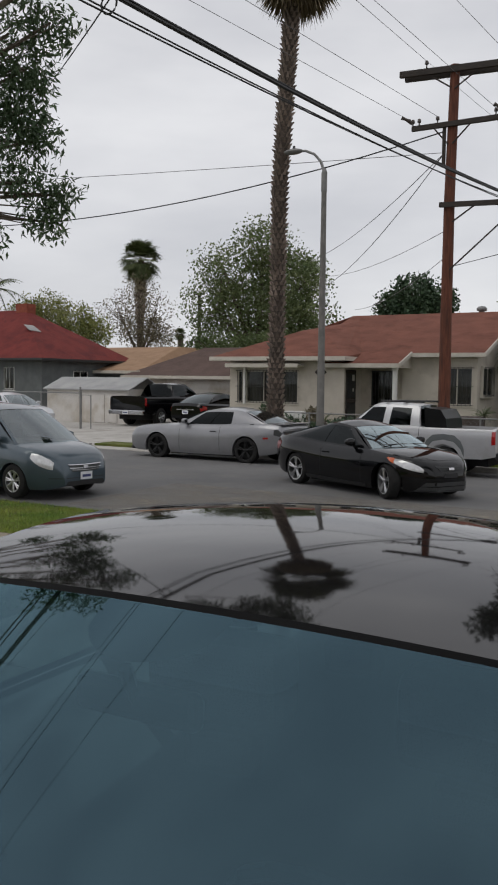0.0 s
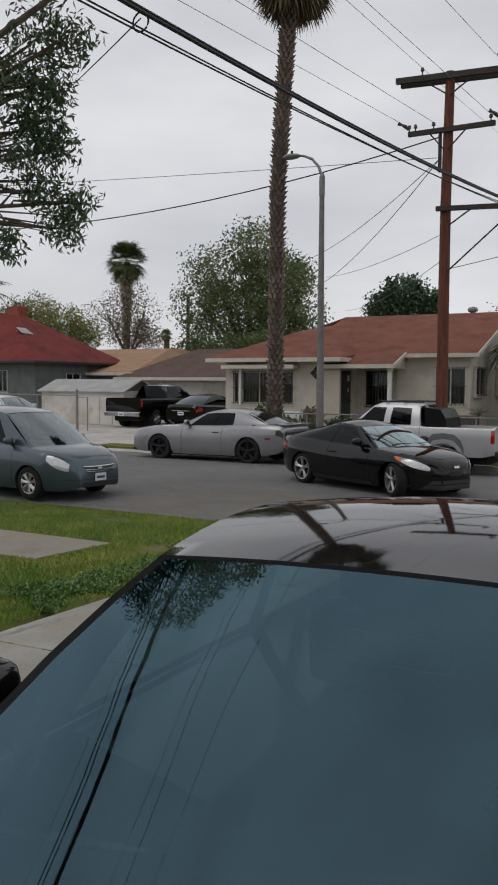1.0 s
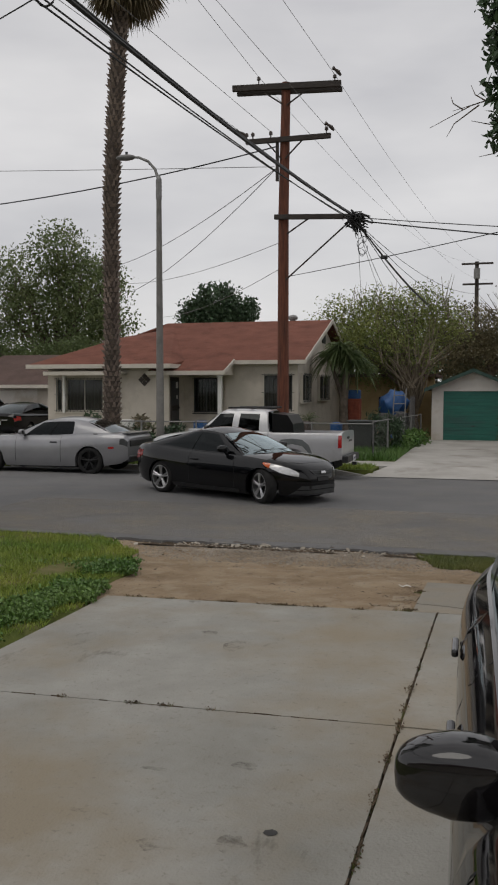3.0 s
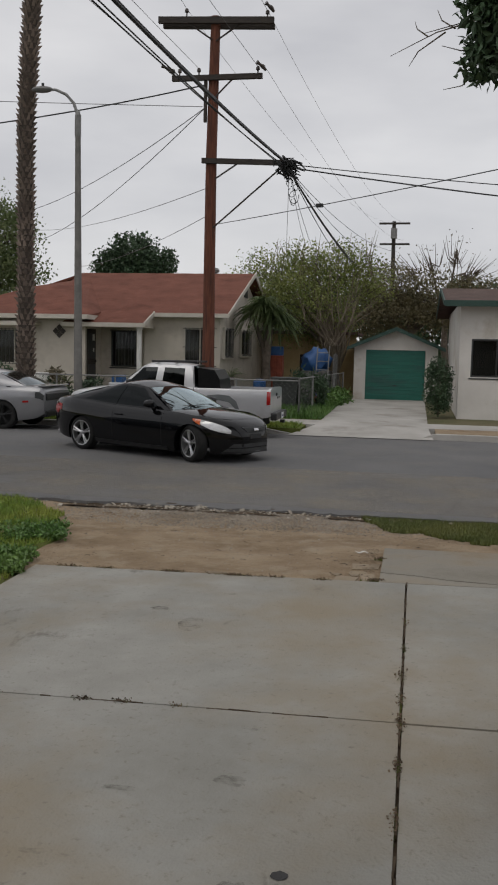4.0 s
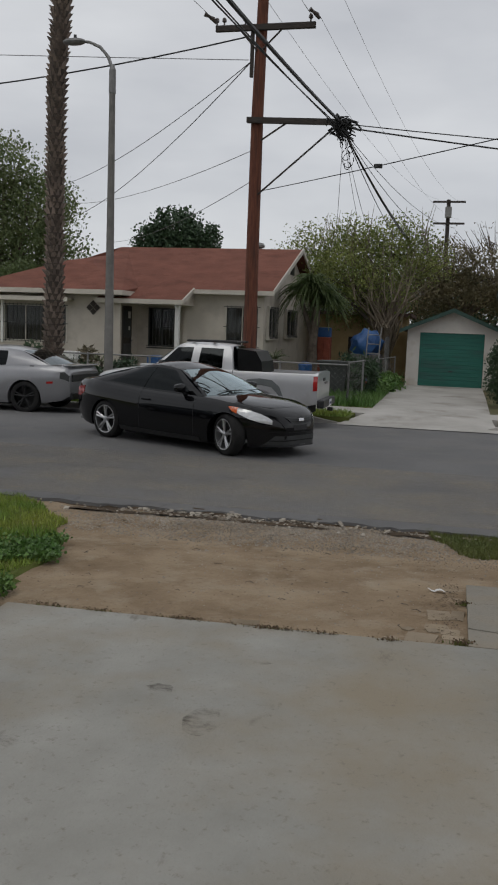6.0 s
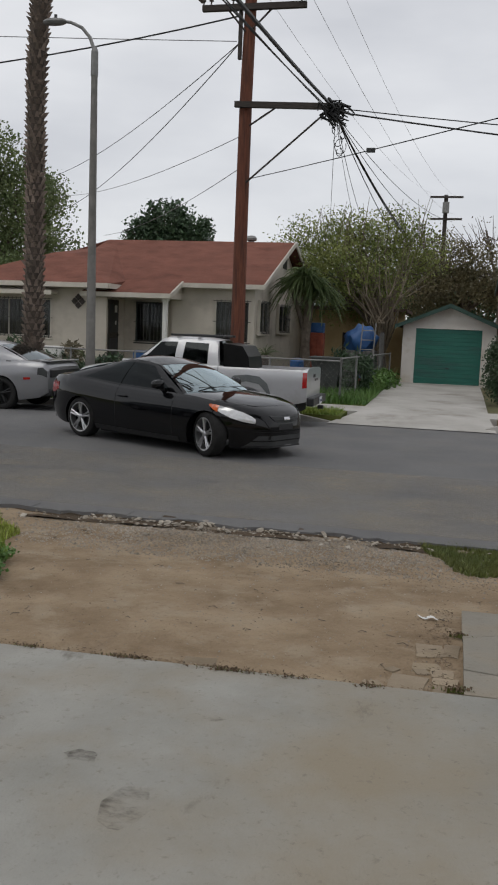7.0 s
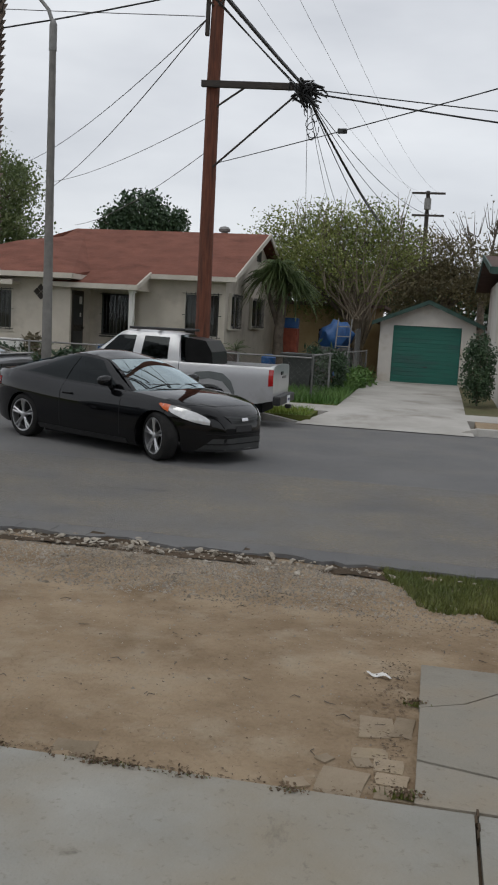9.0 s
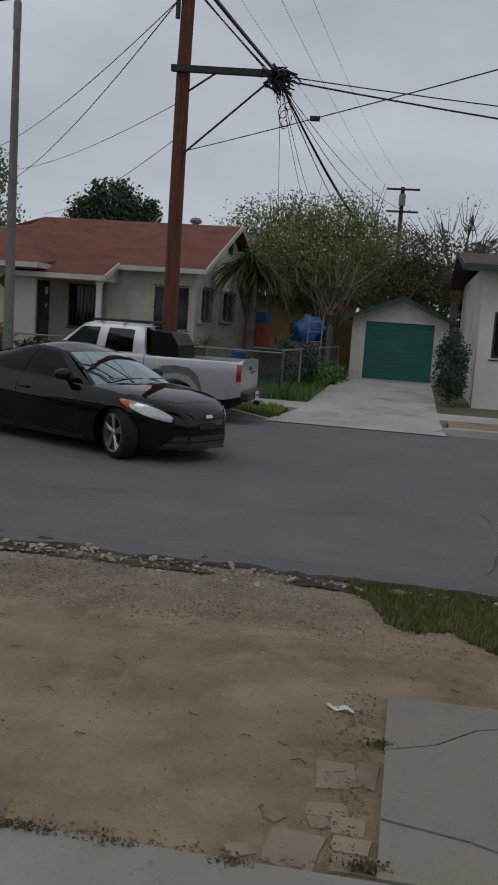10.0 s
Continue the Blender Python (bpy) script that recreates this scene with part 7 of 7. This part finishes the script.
part("crossarm", arm_bar((-9.32, 23.58, 10.74), (-6.22, 23.52, 10.58), .16), M["dark_wood"], pole)
part("crossarm", arm_bar((-9.25, 23.80, 10.66), (-6.24, 23.80, 10.52), .12), M["dark_wood"], pole)
part("crossarm", arm_bar((-8.92, 23.55, 9.22), (-6.50, 23.55, 9.22)), M["dark_wood"], pole)
part("crossarm", arm_bar((-8.08, 23.55, 7.10), (-5.52, 23.3, 6.94)), M["dark_wood"], pole)
for a, b in (((-8.5, 23.56, 10.62), (-7.88, 23.58, 10.2)), ((-7.1, 23.56, 10.56), (-7.76, 23.58, 10.15)), ((-8.3, 23.55, 9.16), (-7.9, 23.56, 8.7)), ((-7.3, 23.55, 9.16), (-7.78, 23.56, 8.7)), ((-5.85, 23.3, 6.88), (-7.75, 23.55, 5.35)), ((-7.1, 23.45, 6.98), (-7.72, 23.55, 6.62))):
    part("brace", tubed([a, b], .022, 6), M["dark_wood"], pole)
part("dead_end_brace", boxes([(-8.06, -7.98, 23.56, 23.64, 8.1, 9.2)]), M["dark_wood"], pole)
for x, z in ((-8.55, 10.8), (-6.4, 10.66), (-8.9, 9.28), (-8.2, 9.28), (-6.62, 9.28), (-8.72, 9.28)):
    ins = tubed([(x, 23.55, z), (x, 23.55, z + .08), (x, 23.55, z + .10), (x, 23.55, z + .16), (x, 23.55, z + .19)], [.02, .02, .055, .05, .03], 8)
    part("insulator", ins, M["ceramic"], pole)
for x, z, dx in ((-9.0, 9.45, -.16), (-6.5, 9.45, -.12), (-6.32, 10.9, -.1)):
    part("insulator", tubed([(x + .1, 23.5, z - .12), (x + .03, 23.45, z - .03), (x + dx * .4, 23.4, z + .02), (x + dx, 23.35, z + .06)], [.03, .06, .035, .06], 8), M["ceramic"], pole)
bm = bmesh.new()
rd = random.Random(3)
for i in range(46):
    c = Vector((-5.75 + rd.gauss(0, .1), 23.15 + rd.gauss(0, .06), 6.86 + rd.gauss(0, .09)))
    tube(bm, [c, c + Vector((rd.uniform(-.2, .25), rd.uniform(-.05, .05), rd.uniform(-.14, .1))), c + Vector((rd.uniform(-.1, .4), rd.uniform(-.05, .05), rd.uniform(-.35, -.05)))], [.035, .03, .014], 6)
for i in range(6):
    a0 = rd.uniform(0, 6)
    c = Vector((-5.62 + rd.uniform(-.15, .25), 23.2, 6.55 - .12 * i))
    r = rd.uniform(.06, .13)
    tube(bm, [c + Vector((r * math.cos(a0 + t), 0, r * math.sin(a0 + t) * 1.3)) for t in np.linspace(0, 5.4, 12)], .010, 5)
part("splice_tangle", bm, M["cable"], pole, "black knot of cable splices")

tp = thing("utility_pole", "distant utility pole with transformer and two crossarms", "utility pole")
part("pole", tubed([(-4.5, 78.8, 0), (-4.58, 78.8, 13.5)], [.2, .16], 8), M["dark_wood"], tp)
part("crossarm", arm_bar((-5.85, 78.6, 13.3), (-3.2, 78.6, 13.3), .16), M["dark_wood"], tp)
part("crossarm", arm_bar((-5.75, 78.6, 11.55), (-3.2, 78.6, 11.55), .16), M["dark_wood"], tp)
part("transformer", tubed([(-4.55, 78.4, 12.0), (-4.55, 78.4, 12.85)], .28, 10), M["galvanised"], tp)
fp = thing("utility_pole", "thin distant pole beside the big tree", "utility pole")
part("pole", tubed([(-38.2, 56, 0), (-38.2, 56, 9.0)], .13, 6), M["dark_wood"], fp)
part("crossarm", arm_bar((-38.7, 56, 8.9), (-37.7, 56, 8.9), .1), M["dark_wood"], fp)


def wire(label, a, b, sag, r, material="cable", n=16):
    a, b = Vector(a), Vector(b)
    pts = [a.lerp(b, t) - Vector((0, 0, sag * 4 * t * (1 - t))) for t in np.linspace(0, 1, n)]
    return tagged(link("overhead_cable", tubed(pts, r, 6), M[material]), label, "cable", "overhead wires")


NP = (-7.05, -14.0)
wire("thick black bundled cable crossing over the street", (-5.78, 23.1, 6.93), (NP[0], NP[1], 7.35), .72, .027, n=30)
wire("thick black bundled cable crossing over the street", (-5.8, 23.1, 6.98), (NP[0] + .03, NP[1], 7.43), .74, .017, n=30)
wire("thin black cable below the bundle", (-5.8, 23.2, 6.85), (NP[0] - .45, NP[1], 7.05), .66, .012, n=30)
wire("thin black cable below the bundle", (-5.8, 23.2, 6.80), (NP[0] - .12, NP[1], 6.85), .58, .011, n=30)
wire("thin wire branching from the cable bundle", (-6.45, 7.9, 6.42), (-20.5, 20.0, 9.9), .1, .009, "cable")
bm = tube(bmesh.new(), [(-6.45 + .11 * math.cos(t), 7.9, 6.38 + .11 * math.sin(t)) for t in np.linspace(0, 6.283, 18)], .012, 6)
tagged(link("cable_loop", bm, M["cable"]), "small loop of cable lashed to the bundle", "cable")
for a, b in (((-9.05, 23.55, 9.5), (-11.84, -16.0, 8.88)), ((-8.2, 23.55, 9.46), (-9.4, -16.0, 7.96)), ((-8.55, 23.55, 10.98), (-5.81, -16.0, 7.61)), ((-6.4, 23.55, 10.84), (-9.84, -16.0, 13.13)), ((-6.62, 23.55, 9.46), (-12.93, -16.0, 14.64))):
    wire("thin grey power line over the street", a, b, .0, .006, "thin_wire")
for x, z in ((-8.55, 10.98), (-6.4, 10.84), (-6.4, 9.4)):
    wire("thin grey power line towards the distant pole", (x, 23.55, z), (-4.6 + (x + 7.5) * .8, 78.6, z + 2.5), 1.1, .005, "thin_wire")
wire("slack black cable along the street", (-8.05, 23.6, 9.05), (-36, 23.7, 9.15), 1.28, .018, n=24)
wire("thin line along the street", (-8.1, 23.6, 8.5), (-60, 24.2, 12.6), .35, .009, "thin_wire")
wire("service drop from pole to houses", (-8.05, 23.7, 8.5), (-22.76, 45, 9.26), .35, .012)
wire("service drop from pole to houses", (-8.05, 23.7, 8.5), (-21.96, 45, 7.77), .4, .013)
wire("service drop from pole to houses", (-8.0, 23.7, 6.4), (-22.18, 45, 8.24), .3, .009, "thin_wire")
wire("service drop from pole to houses", (-8.0, 23.7, 5.66), (-20.25, 45, 6.32), .3, .009, "thin_wire")
wire("black cable running down the street", (-5.6, 23.2, 6.88), (30, 23.0, 6.2), .95, .012, n=24)
wire("black cable running down the street", (-5.6, 23.2, 6.80), (30, 22.6, 4.4), .85, .018, n=24)
for (x, z), r in zip(((-5.11, 6.14), (-5.0, 6.1), (-5.56, 6.13), (-4.23, 6.6), (-6.48, 6.0), (-3.58, 6.95), (-8.2, 5.9), (-7.0, 6.4)), (.022, .017, .012, .009, .008, .008, .007, .007)):
    wire("drop cable fanning out from the splice tangle", (-5.68, 23.2, 6.75), (x + (x + 5.68) * .12, 42, z - .15), .22 if r > .01 else .45, r)
wire("wire with a splice box in mid-span", (-7.7, 23.7, 5.46), (5.4, 6.9, 4.95), .10, .009)
tagged(link("splice_box", boxes([(-4.54, -4.38, 19.53, 19.59, 5.22, 5.30)], .01), M["dark_trim"]), "small dark splice box hung on a wire", "splice box")


# ---- fences and yard clutter ----
def chain_fence(label, a, b, z0, h, posts):
    root = thing("chain_link_fence", label, "fence")
    a, b = Vector((*a, z0)), Vector((*b, z0))
    for k in range(posts):
        p = a.lerp(b, k / (posts - 1))
        part("post", tubed([p, p + Vector((0, 0, h + .04))], .03, 8), M["galvanised"], root)
    part("top_rail", tubed([a + Vector((0, 0, h)), b + Vector((0, 0, h))], .022, 8), M["galvanised"], root)
    bm = bmesh.new()
    ln = (b - a).length
    n_ = int(ln / .16)
    d = (b - a).normalized()
    for i in range(-int(h / .16), n_):
        for s in (0, 1):
            t0, t1 = i * .16, i * .16 + h
            za, zb = (0, h) if s == 0 else (h, 0)
            c0, c1 = max(0, t0), min(ln, t1)
            if c1 <= c0:
                continue
            f = lambda t: za + (zb - za) * (t - t0) / h  # noqa: E731
            tube(bm, [a + d * c0 + Vector((0, 0, f(c0))), a + d * c1 + Vector((0, 0, f(c1)))], .0018, 3, cap=False)
    tagged(part("wire_mesh", bm, M["galvanised"], root), kind="stuff")
    return root


chain_fence("chain-link fence along the front yard", (-15.2, 26.2), (-5.65, 26.2), .14, 1.1, 6)
chain_fence("chain-link fence beside the driveway", (-5.65, 26.2), (-5.1, 35.5), .16, 1.15, 5)
chain_fence("tall chain-link fence before the shed", (-34, 28.0), (-24.9, 28.0), .2, 1.5, 5)
gate = thing("metal_gate", "grey pipe gate standing open at the parking pad", "gate")
part("gate_frame", tubed([(-24.9, 28.0, .3), (-24.9, 28.0, 1.62), (-24.2, 27.8, 1.62), (-24.2, 27.8, .25)], .025, 8), M["galvanised"], gate)
part("post", tubed([(-24.95, 28.0, .1), (-24.95, 28.0, 1.95)], .04, 8), M["galvanised"], gate)

tarp = thing("tarp", "crumpled blue tarpaulin over stacked goods", "tarp")
bm = bmesh.new()
bmesh.ops.create_icosphere(bm, subdivisions=3, radius=.5)
for v in bm.verts:
    v.co *= 1 + .35 * noise.noise(v.co * 4)
    v.co = Vector((v.co.x * 1.15, v.co.y * 1.0, v.co.z * 1.1))
o = part("sheet", bm, M["blue_tarp"], tarp, smooth=True, sharp=60)
o.location = (-6.05, 34.4, 1.72)
part("stack", boxes([(-6.6, -5.5, 34.0, 34.9, .2, 1.4)], .03), M["junk"], tarp)
cab2 = thing("cabinet", "old red-brown wooden cabinet standing in the yard", "cabinet")
part("body", boxes([(-8.0, -7.35, 34.0, 34.5, .25, 1.95)], .02), M["red_wood"], cab2)
for k in range(3):
    part("door", boxes([(-7.97 + .2 * k, -7.79 + .2 * k, 33.97, 34.0, .4, 1.85)], .008), M["red_wood"], cab2)
o = tagged(link("crate", boxes([(-7.85, -7.35, 34.05, 34.4, 1.95, 2.3)], .03), M["blue_tarp"]), "blue plastic crate on top of the cabinet", "crate")
o = thing("trash_bin", "dark grey wheeled trash bin behind the fence", "bin")
bm = bmesh.new()
poly(bm, [(-6.75, 28.7, .2), (-6.1, 28.7, .2), (-6.0, 28.6, 1.2), (-6.85, 28.6, 1.2)], (0, .65, 0))
part("body", bm, M["bin_plastic"], o)
part("lid", boxes([(-6.9, -5.95, 28.5, 29.35, 1.2, 1.27)], .02), M["bin_plastic"], o)
o = thing("trash_bin", "bright blue plastic tub beside the house", "bin")
part("body", tubed([(-7.55, 30.2, .2), (-7.55, 30.2, 1.05)], [.18, .22], 14), M["blue_tarp"], o)
part("lid", tubed([(-7.55, 30.2, 1.05), (-7.55, 30.2, 1.15)], [.23, .12], 14), M["blue_tarp"], o)
o = thing("trash_bin", "blue recycling tub by the porch", "bin")
part("body", boxes([(-12.25, -11.85, 28.3, 28.7, .2, 1.2)], .04), M["blue_tarp"], o)
o = thing("planter_box", "dark planter box behind the parked pickup", "planter")
part("body", boxes([(-8.75, -8.0, 27.6, 28.1, .2, 1.25)], .03), M["terracotta"], o)
o = thing("planter_box", "white planter trough by the front fence", "planter")
part("body", boxes([(-14.9, -14.2, 27.4, 27.7, 1.0, 1.25), (-14.85, -14.75, 27.45, 27.65, .2, 1.0), (-14.35, -14.25, 27.45, 27.65, .2, 1.0)], .01), M["white_paint"], o)
lad = thing("ladder", "pale aluminium stepladder leaning on the tarp", "ladder")
for x in (-6.0, -5.55):
    part("rail", tubed([(x, 33.3, .25), (x + .05, 33.75, 2.35)], .025, 6), M["galvanised"], lad)
for k in range(6):
    t = (k + .7) / 6.5
    part("rung", tubed([(-6.0 + .05 * t, 33.3 + .45 * t, .25 + 2.1 * t), (-5.55 + .05 * t, 33.3 + .45 * t, .25 + 2.1 * t)], .018, 6), M["galvanised"], lad)
rd = random.Random(17)
for i in range(16):
    x, y, s = rd.uniform(-8.2, -5.4), rd.uniform(31.2, 33.2), rd.uniform(.16, .4)
    b = bmesh.new()
    bmesh.ops.create_icosphere(b, subdivisions=2, radius=.5)
    for v in b.verts:
        v.co *= .75 + .6 * noise.noise(v.co * 3 + Vector((i * 3, 0, 0)))
    o = tagged(link("junk_bag", b, M[("junk", "bin_plastic", "blue_tarp", "junk", "red_wood")[i % 5]]), "lumpy bag of household clutter in the yard", "clutter", "yard clutter")
    o.matrix_world = Matrix.LocRotScale((x, y, far_z(x, y) + s * .5), Euler((rd.uniform(-1, 1), 0, rd.uniform(0, 6))), (s * 1.5, s, s * 1.3))
bb = thing("outbuilding", "tan stucco outbuilding behind the yard clutter", "building")
wall(bb, (-9.0, 39.6), (-4.9, 39.6), .1, 2.9, .15, [(1.6, 2.8, .2, 2.0)], M["tan_wall"])
part("door", boxes([(-7.4, -6.2, 39.7, 39.74, .2, 2.0)]), M["dark_wood"], bb)
part("roof", boxes([(-9.2, -4.8, 39.2, 43, 2.9, 3.02)]), M["shingle_brown"], bb)
part("wall_side", boxes([(-9.0, -8.85, 39.75, 43, .1, 2.9)]), M["tan_wall"], bb)
o = thing("wooden_fence", "grey weathered board fence beside the garage", "fence")
for k in range(7):
    part("board", boxes([(-5.35, -5.33, 33.6 + .27 * k, 33.84 + .27 * k, .2, 2.0 + .04 * (k % 3))]), M["junk"], o)

# plain house added out of view: closes the near side, darkens car reflections
back = thing("house", "unseen plain house added behind the near driveway to block sky", "house")
wall(back, (12, -9.0), (-20, -9.0), .0, 3.4, .2, [], M["stucco"])
bm = bmesh.new()
slope(bm, (12.6, -8.4, 3.35), (-20.6, -8.4, 3.35), (-20.6, -13, 5.4), (12.6, -13, 5.4))
slope(bm, (-20.6, -17.6, 3.35), (12.6, -17.6, 3.35), (12.6, -13, 5.4), (-20.6, -13, 5.4))
part("roof", bm, M["shingle_brown"], back)
wall(back, (-20, -17), (12, -17), .0, 3.4, .2, [], M["stucco"])
